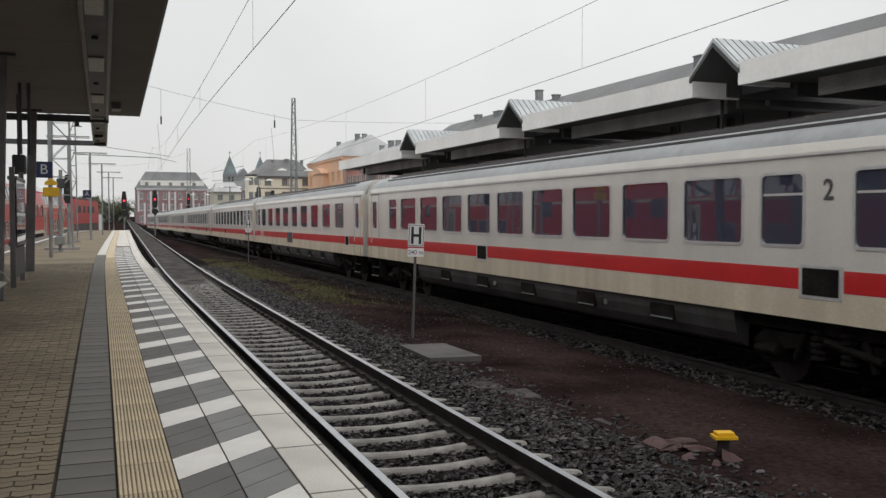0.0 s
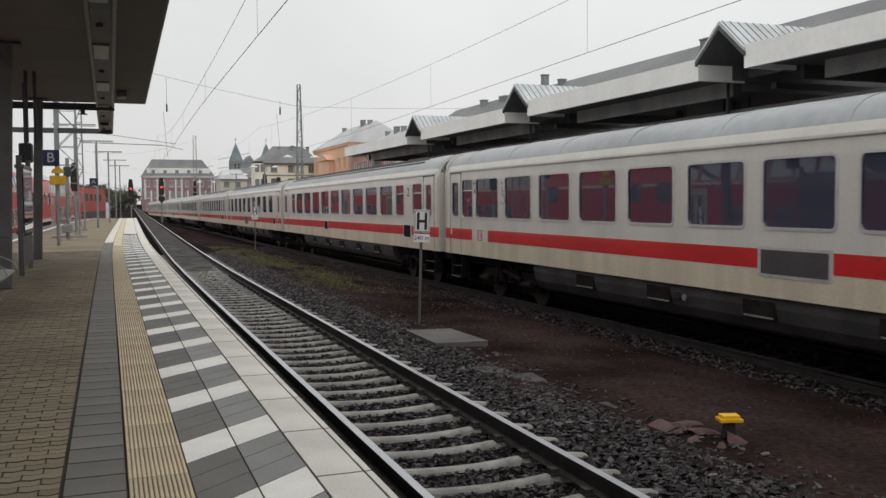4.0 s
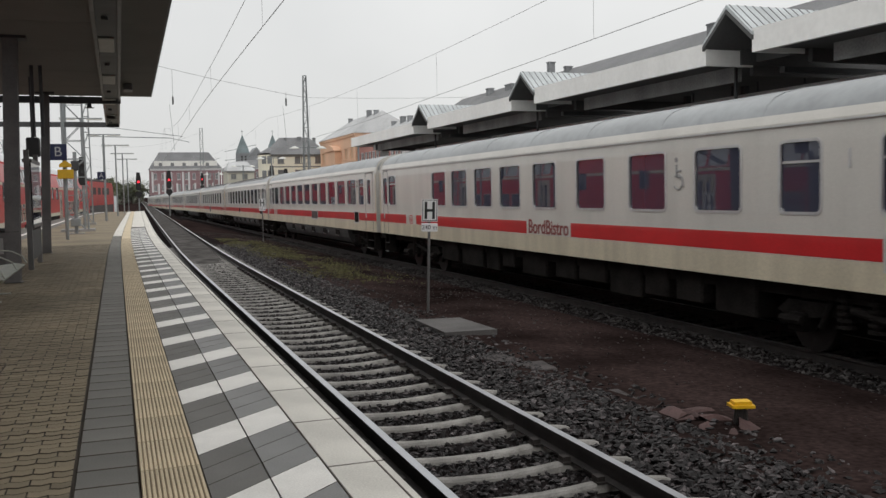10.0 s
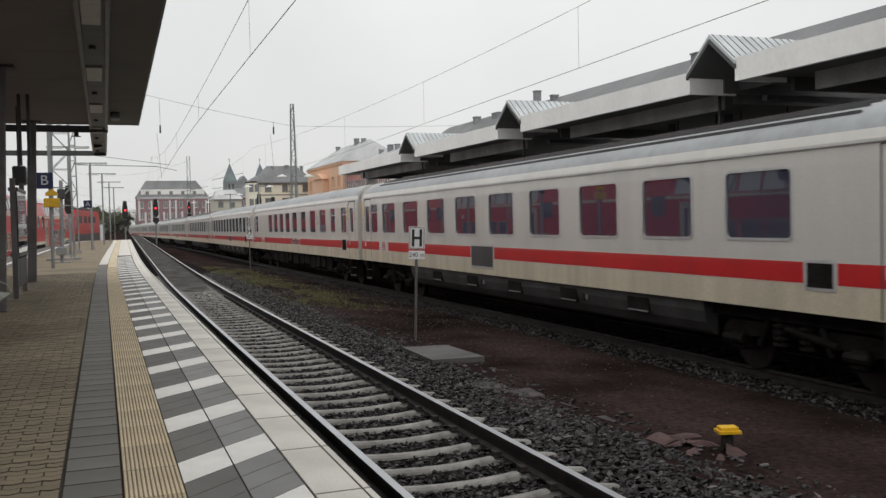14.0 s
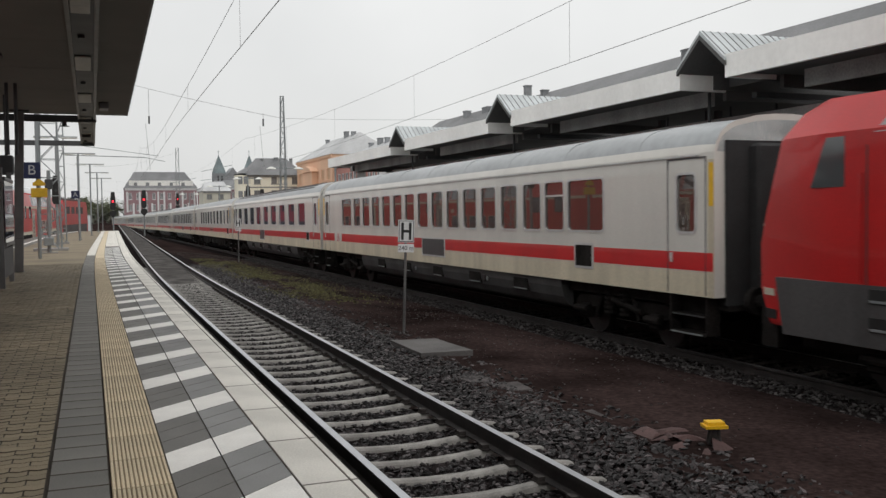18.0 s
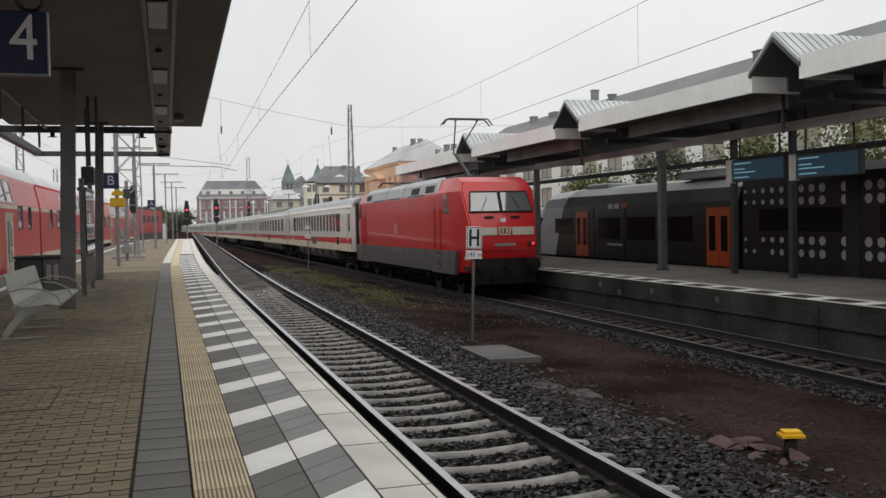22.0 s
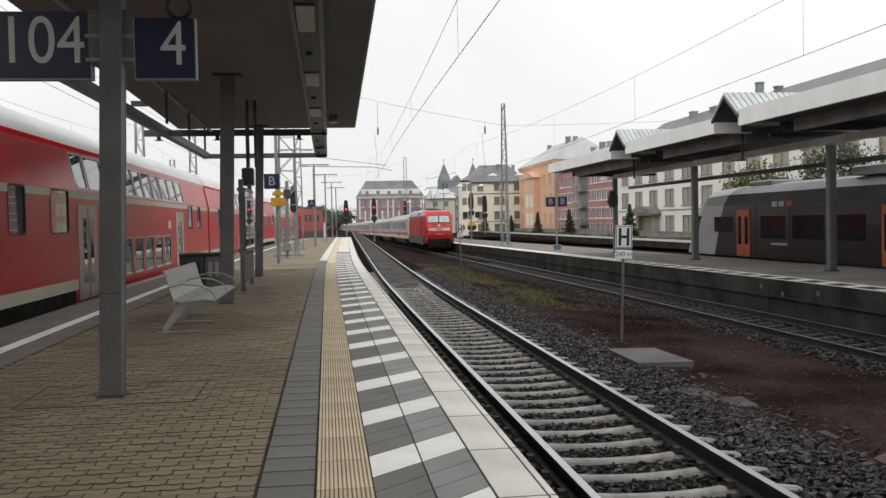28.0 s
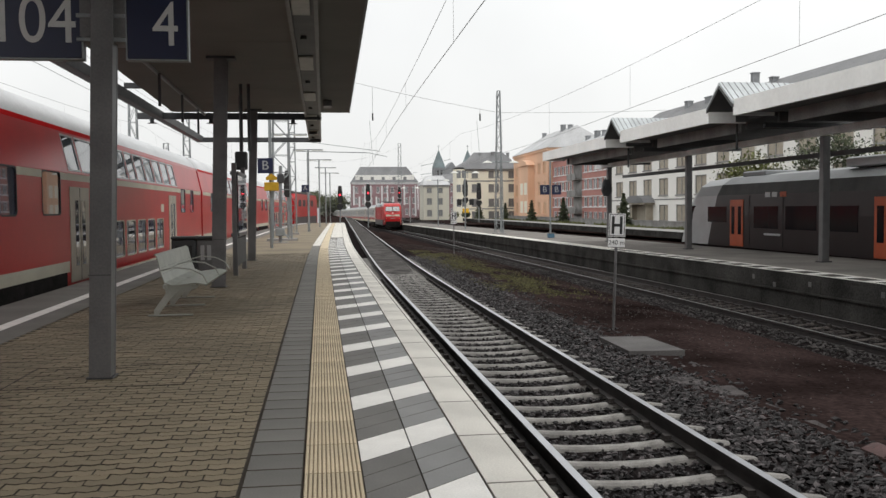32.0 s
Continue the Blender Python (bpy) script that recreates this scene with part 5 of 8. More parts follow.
def track_sign(x0, x1, z0, z1, y, text, label, size, tx):
    s = thing("platform_sign", label, "sign", group="blue platform signs")
    part("panel", boxes((x0, x1, y - 0.05, y + 0.05, z0, z1), bevel=0.006), M_blue, s)
    part("rim", boxes((x1, x1 + 0.012, y - 0.052, y + 0.052, z0, z1), (x0 - 0.012, x0, y - 0.052, y + 0.052, z0, z1), (x0 - 0.012, x1 + 0.012, y - 0.052, y + 0.052, z0 - 0.012, z0)), M_galv, s)
    letters(text, size, M_numeral, s, Matrix.Translation((tx, y - 0.052, (z0 + z1) / 2 + 0.02)) @ pose(0, 0, 0, 90) @ Matrix.Diagonal((0.87, 1.03, 1, 1)), "numeral", 0.003, 0.0)
    return s


s4 = track_sign(-1.42, -0.925, 2.72, 3.235, 8.22, "4", "square dark blue platform number sign with a white 4", 0.52, -1.10)
bm = bmesh.new()
for i in range(16):
    a, b = i * math.pi / 8, (i + 1) * math.pi / 8
    rod(bm, (-1.05 + 0.10 * math.cos(a), 8.22, 3.34 + 0.10 * math.sin(a)), (-1.05 + 0.10 * math.cos(b), 8.22, 3.34 + 0.10 * math.sin(b)), 0.02, 6)
rod(bm, (-1.05, 8.22, 3.42), (-1.05, 8.22, 4.25), 0.025, 6)
part("hanger", bm, M_black, s4, "black cable loop over the sign")
s104 = track_sign(-2.66, -1.79, 2.72, 3.28, 8.22, "104", "dark blue platform number sign with a white 104", 0.55, -2.18)
b = thing("column_clamp", "grey sheet-metal bands round the column between the signs", "bracket")
for z in (2.86, 3.06):
    part("band", boxes((-1.83, -1.43, 8.16, 8.45, z, z + 0.035), bevel=0.004), M_galv, b)
part("plate", boxes((-1.80, -1.43, 8.165, 8.175, 2.9, 3.30)), M_steel, b)


def bench():
    """A perforated sheet bench with its back to the far side, on two frames."""
    b = thing("platform_bench", "pale grey perforated sheet-metal bench with armrests on the paving", "bench")
    y0, y1 = 12.68, 15.62
    sec = [(-1.38, 0.40), (-1.36, 0.43), (-1.50, 0.455), (-1.80, 0.42), (-1.90, 0.46), (-1.95, 0.60), (-2.0, 0.82), (-2.03, 0.85), (-2.05, 0.83)]
    bm = bmesh.new()
    back = [(x - 0.008, z - 0.012) for x, z in sec]
    prism(bm, sec + back[::-1], y0, y1, "y")
    part("seat_shell", bm, M_bench, b, "one-piece seat and back of perforated sheet")
    bm = bmesh.new()
    for r in range(6):
        for k in range(46):
            x, z = -1.943 - r * 0.0105, 0.575 + r * 0.038
            yy = y0 + 0.1 + k * 0.06 + (r % 2) * 0.03
            box(bm, x - 0.006, x + 0.003, yy - 0.006, yy + 0.006, z - 0.006, z + 0.006)
    o = part("perforation", bm, M_steel, b)
    o["kind"] = "stuff"
    for y in (y0 - 0.02, (y0 + y1) / 2, y1 + 0.02):
        bm = bmesh.new()
        arm = [(-1.97, 0.62), (-1.78, 0.665), (-1.56, 0.64), (-1.40, 0.56), (-1.345, 0.45)]
        for p, q in zip(arm, arm[1:]):
            rod(bm, (p[0], y, p[1]), (q[0], y, q[1]), 0.011, 7)
        part("armrest", bm, M_bench, b)
    for y in (y0 + 0.06, (y0 + y1) / 2 - 0.1, y1 - 0.35):
        bm = bmesh.new()
        prism(bm, [(-1.93, 0.43), (-1.45, 0.42), (-1.50, 0.37), (-1.76, 0.33), (-2.00, 0.03), (-2.06, 0.03), (-2.06, 0.09), (-1.90, 0.31)], y - 0.015, y + 0.015, "y")
        lg = part("leg", bm, M_bench, b)
        part("foot_bar", rods([((-2.14, y, 0.016), (-1.55, y, 0.016))], 0.014, 7), M_bench, lg)
    part("rear_rail", boxes((-1.93, -1.88, y0, y1, 0.38, 0.43)), M_bench, b)


bench()


def sorting_bin(x, y):
    b = thing("litter_bin", "wide dark grey sheet-metal sorting bin with pale slots", "bin")
    for k in range(2):
        x0 = x + k * 0.50
        bm = bmesh.new()
        box(bm, x0, x0 + 0.49, y - 0.24, y + 0.24, 0.05, 0.84, bevel=0.025)
        d = part("body", bm, M_steeld if k == 0 else M_steel, b)
        part("lid", boxes((x0 - 0.01, x0 + 0.50, y - 0.26, y + 0.26, 0.841, 0.90), bevel=0.02), M_steeld, d)
        for i in range(3):
            part("slot", boxes((x0 + 0.07 + i * 0.13, x0 + 0.15 + i * 0.13, y - 0.252, y - 0.241, 0.42, 0.72), bevel=0.004), M_faded if k else M_black, d)
        part("foot", boxes((x0 + 0.05, x0 + 0.43, y - 0.18, y + 0.18, 0.0, 0.049)), M_black, d)


sorting_bin(-2.80, 19.2)


def vitrine(x, y0, y1):
    v = thing("notice_case", "grey glazed timetable case on two posts", "notice case")
    for y in (y0, y1):
        part("post", boxes((x - 0.05, x + 0.05, y - 0.05, y + 0.05, 0, 2.45)), M_steel, v)
    part("frame", boxes((x - 0.09, x + 0.09, y0 + 0.051, y1 - 0.051, 0.85, 0.92), (x - 0.09, x + 0.09, y0 + 0.051, y1 - 0.051, 2.2, 2.27), (x - 0.03, x + 0.03, y0 + 0.051, y1 - 0.051, 0.92, 2.2)), M_steel, v)
    part("notice", boxes((x + 0.032, x + 0.04, y0 + 0.15, y1 - 0.15, 1.0, 2.12)), M_letter, v, "pale printed notices")
    part("pane", boxes((x + 0.07, x + 0.078, y0 + 0.06, y1 - 0.06, 0.93, 2.19)), M_glass, v)
    part("kick_plate", boxes((x - 0.04, x + 0.04, y0 + 0.06, y1 - 0.06, 0.2, 0.8)), M_steeld, v)


vitrine(-1.66, 20.3, 22.6)
sp = thing("loudspeaker", "small grey loudspeaker box fixed under the canopy frame", "loudspeaker")
part("housing", boxes((-1.87, -1.58, 22.9, 23.25, 2.42, 2.86), bevel=0.03), M_steeld, sp)
part("bracket", boxes((-1.76, -1.70, 23.0, 23.1, 2.86, 4.24)), M_steeld, sp)
cd = thing("cable_conduit", "thin dark cable pipes dropping from the canopy frame", "pipe")
for x, z in ((-1.54, 2.75), (-1.37, 2.75)):
    part("pipe", rods([((x, 21.0, z), (x, 21.0, 4.24))], 0.038, 7), M_steeld, cd)


def section_sign(x, y, letter, z, size=0.56, post=True, two=False, ptop=None, blue=True, lab=""):
    s = thing("section_sign", lab or "dark blue square sign with a white %s on a post" % letter, "sign", group="platform section signs")
    if post:
        part("post", rods([((x, y, 0.0 if x < 8 else PLAT2 + dip(y)), (x, y, ptop or z + size / 2 + 0.1))], 0.06, 10), M_galv, s)
    for k in ((-1, 1) if two else (1,)):
        cx = x + k * (size / 2 + 0.08) if two else x - 0.18
        p = part("panel", boxes((cx - size / 2, cx + size / 2, y - 0.10, y - 0.062, z - size / 2, z + size / 2), bevel=0.008), M_blue, s)
        letters(letter, size * 0.85, M_faded, s, Matrix.Translation((cx, y - 0.103, z)) @ pose(0, 0, 0, 90), "letter", 0.002, 0.0)
    return s


sb = section_sign(-1.62, 34.4, "B", 3.05, 0.56, True, False, 5.4)
ys_ = thing("validator_box", "yellow ticket sign boxes on the post", "sign")
part("box", boxes((-1.84, -1.32, 34.18, 34.33, 2.12, 2.44), bevel=0.02), M_ochre, ys_)
part("arrow_box", (lambda q: (prism(q, [(-1.78, 2.52), (-1.38, 2.52), (-1.38, 2.62), (-1.58, 2.76), (-1.78, 2.62)], 34.2, 34.3, "y"), q)[1])(bmesh.new()), M_ochre, ys_)
section_sign(-0.55, 58.5, "A", 2.75, 0.46, True, False, 5.0)
section_sign(14.9, 57.3, "B", 2.55, 0.62, True, True, 4.6)


def platform_lamp(x, y, h, base=0.0, arms=1.0):
    l = thing("platform_lamp", "slim grey platform lamp post with flat double arms", "lamp post", group="platform lamp posts")
    part("post", rods([((0, 0, 0), (0, 0, h))], 0.055, 10), M_galv, l)
    part("arm", boxes((-arms, arms, -0.05, 0.05, h - 0.03, h + 0.03)), M_galv, l)
    for s in (-1, 1):
        part("lamp_head", boxes((*sorted((s * 0.25, s * arms)), -0.14, 0.14, h - 0.075, h - 0.032), bevel=0.015), M_lightpanel, l)
    part("base", boxes((-0.15, 0.15, -0.15, 0.15, 0, 0.03)), M_conc, l)
    l.matrix_world = pose(x, y, base)
    return l


PL = platform_lamp(-1.45, 49.0, 5.4)
for x, y in ((-0.55, 61.5), (0.15, 74), (0.75, 88), (1.3, 101)):
    copy_thing(PL, pose(x, y, 0.0))


def round_lamp(x, y, h):
    l = thing("platform_lamp", "lamp post with two white disc lamps", "lamp post", group="disc lamp posts")
    part("post", rods([((0, 0, 0), (0, 0, h))], 0.07, 10), M_galv, l)
    part("arm", rods([((-1.1, 0, h - 0.1), (1.1, 0, h - 0.1))], 0.035, 8), M_galv, l)
    for s in (-1, 1):
        bm = bmesh.new()
        rod(bm, (s * 1.1, 0, h - 0.2), (s * 1.1, 0, h - 0.12), 0.42, 20, 0.34)
        rod(bm, (s * 1.1, 0, h - 0.12), (s * 1.1, 0, h), 0.34, 20, 0.08)
        part("lamp_head", bm, M_lightpanel, l)
    l.matrix_world = pose(x, y, PLAT2 + dip(y))
    return l


RL = round_lamp(14.9, 73.5, 5.9)
for x, y in ((14.9, 92), (14.9, 113.5), (14.6, 146)):
    copy_thing(RL, pose(x, y, PLAT2 + dip(y)))


def lattice_mast(name, x, y, z0, h, w0, w1, label, m=M_galv, step=0.75):
    t = thing(name, label, "catenary mast", group="catenary masts")
    n = int(h / step)
    def wd(z):
        return (w0 + (w1 - w0) * z / h) / 2
    for sx in (-1, 1):
        for sy in (-1, 1):
            part("leg", rods([((sx * wd(0), sy * wd(0), 0), (sx * wd(h), sy * wd(h), h))], 0.035, 5), m, t)
    for i in range(n):
        a, b = i * h / n, (i + 1) * h / n
        k = 1 if i % 2 else -1
        for s in (-1, 1):
            part("brace", rods([((-k * wd(a), s * wd(a), a), (k * wd(b), s * wd(b), b))], 0.017, 4), m, t)
            part("brace", rods([((s * wd(a), -k * wd(a), a), (s * wd(b), k * wd(b), b))], 0.017, 4), m, t)
            part("batten", rods([((-wd(b), s * wd(b), b), (wd(b), s * wd(b), b))], 0.014, 4), m, t)
    part("footing", boxes((-w0 * 0.8, w0 * 0.8, -w0 * 0.8, w0 * 0.8, -0.2, 0.1)), M_conc, t)
    t.matrix_world = pose(x, y, z0)
    return t


lattice_mast("catenary_mast", -1.55, 42.5, 0.0, 8.6, 0.85, 0.6, "grey lattice steel mast standing on the platform")
lattice_mast("catenary_mast", -1.35, 52.5, 0.0, 6.6, 0.42, 0.3, "slim grey lattice mast on the platform")
lattice_mast("catenary_mast", 13.9, 69.2, PLAT2 + dip(69), 11.0, 0.60, 0.22, "tall tapering lattice mast on the far platform")
lattice_mast("catenary_mast", 16.8, 190, PLAT2 + dip(190), 16.3, 0.75, 0.55, "distant tapering lattice mast", step=1.5)
for x, y, h in ((-9.6, 70, 9.5), (-10.5, 55, 8.4), (-14, 88, 8.5), (-12, 115, 9.0), (-17, 60, 8.5)):
    lattice_mast("catenary_mast", x, y, -0.8, h, 0.6, 0.4, "grey lattice mast beside the outer tracks", step=1.0)


# ---- between the tracks ----
def halt_board(x, y, z0, big=True):
    s = thing("halt_board", "white board with a black H on a thin grey post" if big else "small distant H board seen from behind on a post", "sign", group="halt boards")
    part("post", rods([((0, 0.03, 0), (0, 0.03, 2.28))], 0.028, 8), M_steel, s)
    p = part("board", boxes((-0.165, 0.165, -0.012, 0.0, 1.83, 2.285), bevel=0.004), M_letter, s, "white board with a thin black edge")
    bm = bmesh.new()
    for q in ((-0.15, 0.15, 1.845, 1.857), (-0.15, 0.15, 2.258, 2.27), (-0.15, -0.138, 1.857, 2.258), (0.138, 0.15, 1.857, 2.258)):
        box(bm, q[0], q[1], -0.016, -0.0125, q[2], q[3])
    part("border", bm, M_black, p)
    bm = bmesh.new()
    for q in ((-0.105, -0.052, 1.885, 2.232), (0.052, 0.105, 1.885, 2.232), (-0.052, 0.052, 2.03, 2.085)):
        box(bm, q[0], q[1], -0.018, -0.0125, q[2], q[3])
    part("letter", bm, M_black, p)
    q = part("plate", boxes((-0.165, 0.165, -0.012, 0.0, 1.63, 1.80), bevel=0.004), M_letter, s)
    letters("240 m", 0.125, M_steel, s, Matrix.Translation((0, -0.0135, 1.715)) @ pose(0, 0, 0, 90), "distance", 0.002, 0.001)
    s.matrix_world = pose(x, y, z0, 0, 0, -8)
    return s


HB = halt_board(5.94, 17.3, -0.98)
HB.matrix_world = pose(5.875, 17.3, -0.99, 0, 1.9, -8)
copy_thing(HB, pose(7.35, 48.8, -1.06, 0, 0, -8))

sl = tagged(part("concrete_cover", (lambda q: (prism(q, [(5.12, 14.22), (6.04, 14.16), (5.98, 15.80), (5.14, 15.92)], -1.05, -0.915), q)[1])(bmesh.new()), M_slab), "flat grey concrete shaft cover lying in the dirt", "cover slab")
for x, y, w, l, a, dz in ((5.16, 12.0, 0.42, 0.5, 12, 0.004), (5.36, 11.25, 0.44, 0.6, -6, 0.004), (5.42, 10.3, 0.42, 0.5, 4, -0.025), (5.47, 9.3, 0.35, 0.55, -4, -0.015), (5.35, 8.75, 0.3, 0.3, 9, -0.02)):
    o = tagged(part("duct_cover", boxes((-w / 2, w / 2, -l / 2, l / 2, -0.08, 0.03), bevel=0.012), M_duct), "half-buried concrete cable duct cover", "cover slab", group="duct covers")
    o.matrix_world = pose(x, y, -1.004 + dz, random.uniform(-2, 2), random.uniform(-3, 3), a)

ym = thing("track_marker", "short dark post with a yellow plastic cap in the gravel", "marker post")
bm = bmesh.new()
rod(bm, (0, 0, 0), (0, 0, 0.17), 0.075, 8, 0.06)
for k in range(4):
    a = k * math.pi / 2 + 0.5
    rod(bm, (0.09 * math.cos(a), 0.09 * math.sin(a), 0), (0.055 * math.cos(a), 0.055 * math.sin(a), 0.17), 0.022, 6)
part("post", bm, M_rail, ym)
bm = bmesh.new()
prism(bm, [(-0.13, -0.10), (0.13, -0.10), (0.13, 0.10), (-0.13, 0.10)], 0.17, 0.20)
prism(bm, [(-0.10, -0.075), (0.10, -0.075), (0.10, 0.075), (-0.10, 0.075)], 0.20, 0.235)
part("cap", bm, M_yellow, ym, "bright yellow cap")
ym.matrix_world = pose(5.98, 7.66, -0.99, 0, 0, -18) @ Matrix.Diagonal((0.9, 0.9, 1.0, 1.0))


def spots_shoulder(rs, n):
    y = 3.5 + 42 * rs.rand(n) ** 1.5 - 9 * (rs.rand(n) < 0.12)
    x = 3.86 + 1.55 * rs.rand(n) ** 1.15
    x = np.where(rs.rand(n) < 0.25, 3.86 + 2.1 * rs.rand(n) ** 1.6, x)
    z = -0.985 + 0.02 * rs.rand(n) - 0.02 * np.clip(x - 4.9, 0, 1) + 0.0
    k = (y - 0.43) % 0.6
    inner = x < 4.27
    keep = ~(inner & ((k < 0.09) | (k > 0.51)))
    z = np.where(inner, z - 0.012, z)
    x, y, z = x[keep], y[keep], z[keep]
    bx = np.array([bend(v) for v in y])
    return np.stack([x + bx, y, z], -1)


def spots_between(rs, n):
    y = 3.0 + 36 * rs.rand(n) ** 1.4
    x = 1.40 + 2.6 * rs.rand(n)
    k = ((y - 0.43) % 0.6)
    gap = (k > 0.10) & (k < 0.50)
    keep = gap & (np.abs(np.abs(x - 2.965) - 0.7535) > 0.06)
    x, y = x[keep], y[keep]
    z = -0.992 + 0.018 * rs.rand(len(x))
    bx = np.array([bend(v) for v in y])
    return np.stack([x + bx, y, z], -1)


def spots_far(rs, n):
    y = 4 + 56 * rs.rand(n) ** 1.2
    x = 10.68 - 2.3 + 3.85 * rs.rand(n) ** 1.35
    k = ((y + 2.8) % 0.6)
    on = (k < 0.15) | (k > 0.45)
    keep = ~((x > 9.85) & (np.abs(x - 10.68) < 1.3) & on) & (np.abs(np.abs(x - 10.68) - 0.7535) > 0.06)
    x, y = x[keep], y[keep]
    z = -1.275 + 0.02 * rs.rand(len(x))
    z = np.where(x < 9.85, -1.218 + 0.02 * rs.rand(len(x)), z)
    z = np.where(x < 9.23, -1.225 - 0.16 * (9.23 - x), z) + np.array([dip(v) for v in y])
    return np.stack([x, y, z], -1)


def spots_dirt(rs, n):
    y = 4 + 30 * rs.rand(n)
    x = 5.2 + 3.4 * rs.rand(n)
    z = np.array([ground_z(a, b) for a, b in zip(x, y)])
    return np.stack([x, y, z + 0.004], -1)


stones("ballast", 21000, spots_shoulder, (0.018, 0.046), M_ballast, "grey broken ballast stones on the track shoulder", 2)
stones("ballast", 26000, spots_between, (0.016, 0.034), M_ballast, "grey broken ballast stones between the sleepers", 3)
stones("ballast", 24000, spots_far, (0.022, 0.046), M_stoned, "dark ballast stones along the second track", 5)
def spots_far_dirt(rs, n):
    y = 11 + 51 * rs.rand(n) ** 0.62
    x = 5.0 + 4.3 * rs.rand(n)
    z = np.array([ground_z(a, b) for a, b in zip(x, y)])
    return np.stack([x, y, z + 0.004], -1)


# stones paler than the earth, added so that it lightens with distance
M_gravel = islands(mat("pale_gravel", (0.052, 0.045, 0.042), 0.9, var=0.25, scale=3, fine=30, spec=0.1), 0.5)
stones("gravel", 7000, spots_far_dirt, (0.008, 0.028), M_gravel, "grey gravel strewn over earth between the tracks", 7, category="gravel")
stones("gravel", 900, spots_dirt, (0.005, 0.016), M_ballast, "scattered small stones on bare earth", 6, category="gravel")
M_redstone = islands(mat("red_sandstone", (0.066, 0.038, 0.036), 0.9, var=0.25, scale=4, fine=40), 0.25)


def spots_red(rs, n):
    x = 5.55 + 0.75 * rs.rand(n)
    y = 7.3 + 1.1 * rs.rand(n)
    return np.stack([x, y, np.full(n, -1.0)], -1)


stones("rubble", 9, spots_red, (0.10, 0.19), M_redstone, "reddish broken sandstone pieces round the marker", 9, 0.35, category="rubble")


def moss():
    rs = np.random.RandomState(11)
    n = 15000
    y = 24 + 28 * rs.rand(n)
    x = 7.2 - (y - 26) * 0.03 + 1.0 * rs.randn(n) * 0.75 - 0.6
    keep = np.array([noise.noise((a * 0.8, b * 0.35, 4)) + 0.5 * noise.noise((a * 3, b * 2, 7)) > -0.12 and 4.7 + bend(b) < a < 8.6 for a, b in zip(x, y)])
    x, y = x[keep], y[keep]
    vs, fs = [], []
    for a, b in zip(x, y):
        z, k = ground_z(a, b) - 0.01, len(vs)
        h, t = rs.uniform(0.02, 0.07), rs.uniform(0, 6.28)
        w = rs.uniform(0.02, 0.05)
        vs += [(a - w * math.cos(t), b - w * math.sin(t), z), (a + w * math.cos(t), b + w * math.sin(t), z), (a + rs.uniform(-.03, .03), b + rs.uniform(-.03, .03), z + h)]
        fs.append((k, k + 1, k + 2))
    me = bpy.data.meshes.new("weeds")
    me.from_pydata(vs, [], fs)
    me.materials.append(M_grass)
    tagged(new("weeds", me), "patchy yellow-green moss and weeds between the tracks", "weeds", kind="stuff")


moss()


# ---- far canopy ----
def tilt(y):
    return -0.006 * (y - 15)


M_band = mat("weathered_band", (0.34, 0.345, 0.34), 0.8, var=0.25, scale=0.8, fine=20, streak=1.2)


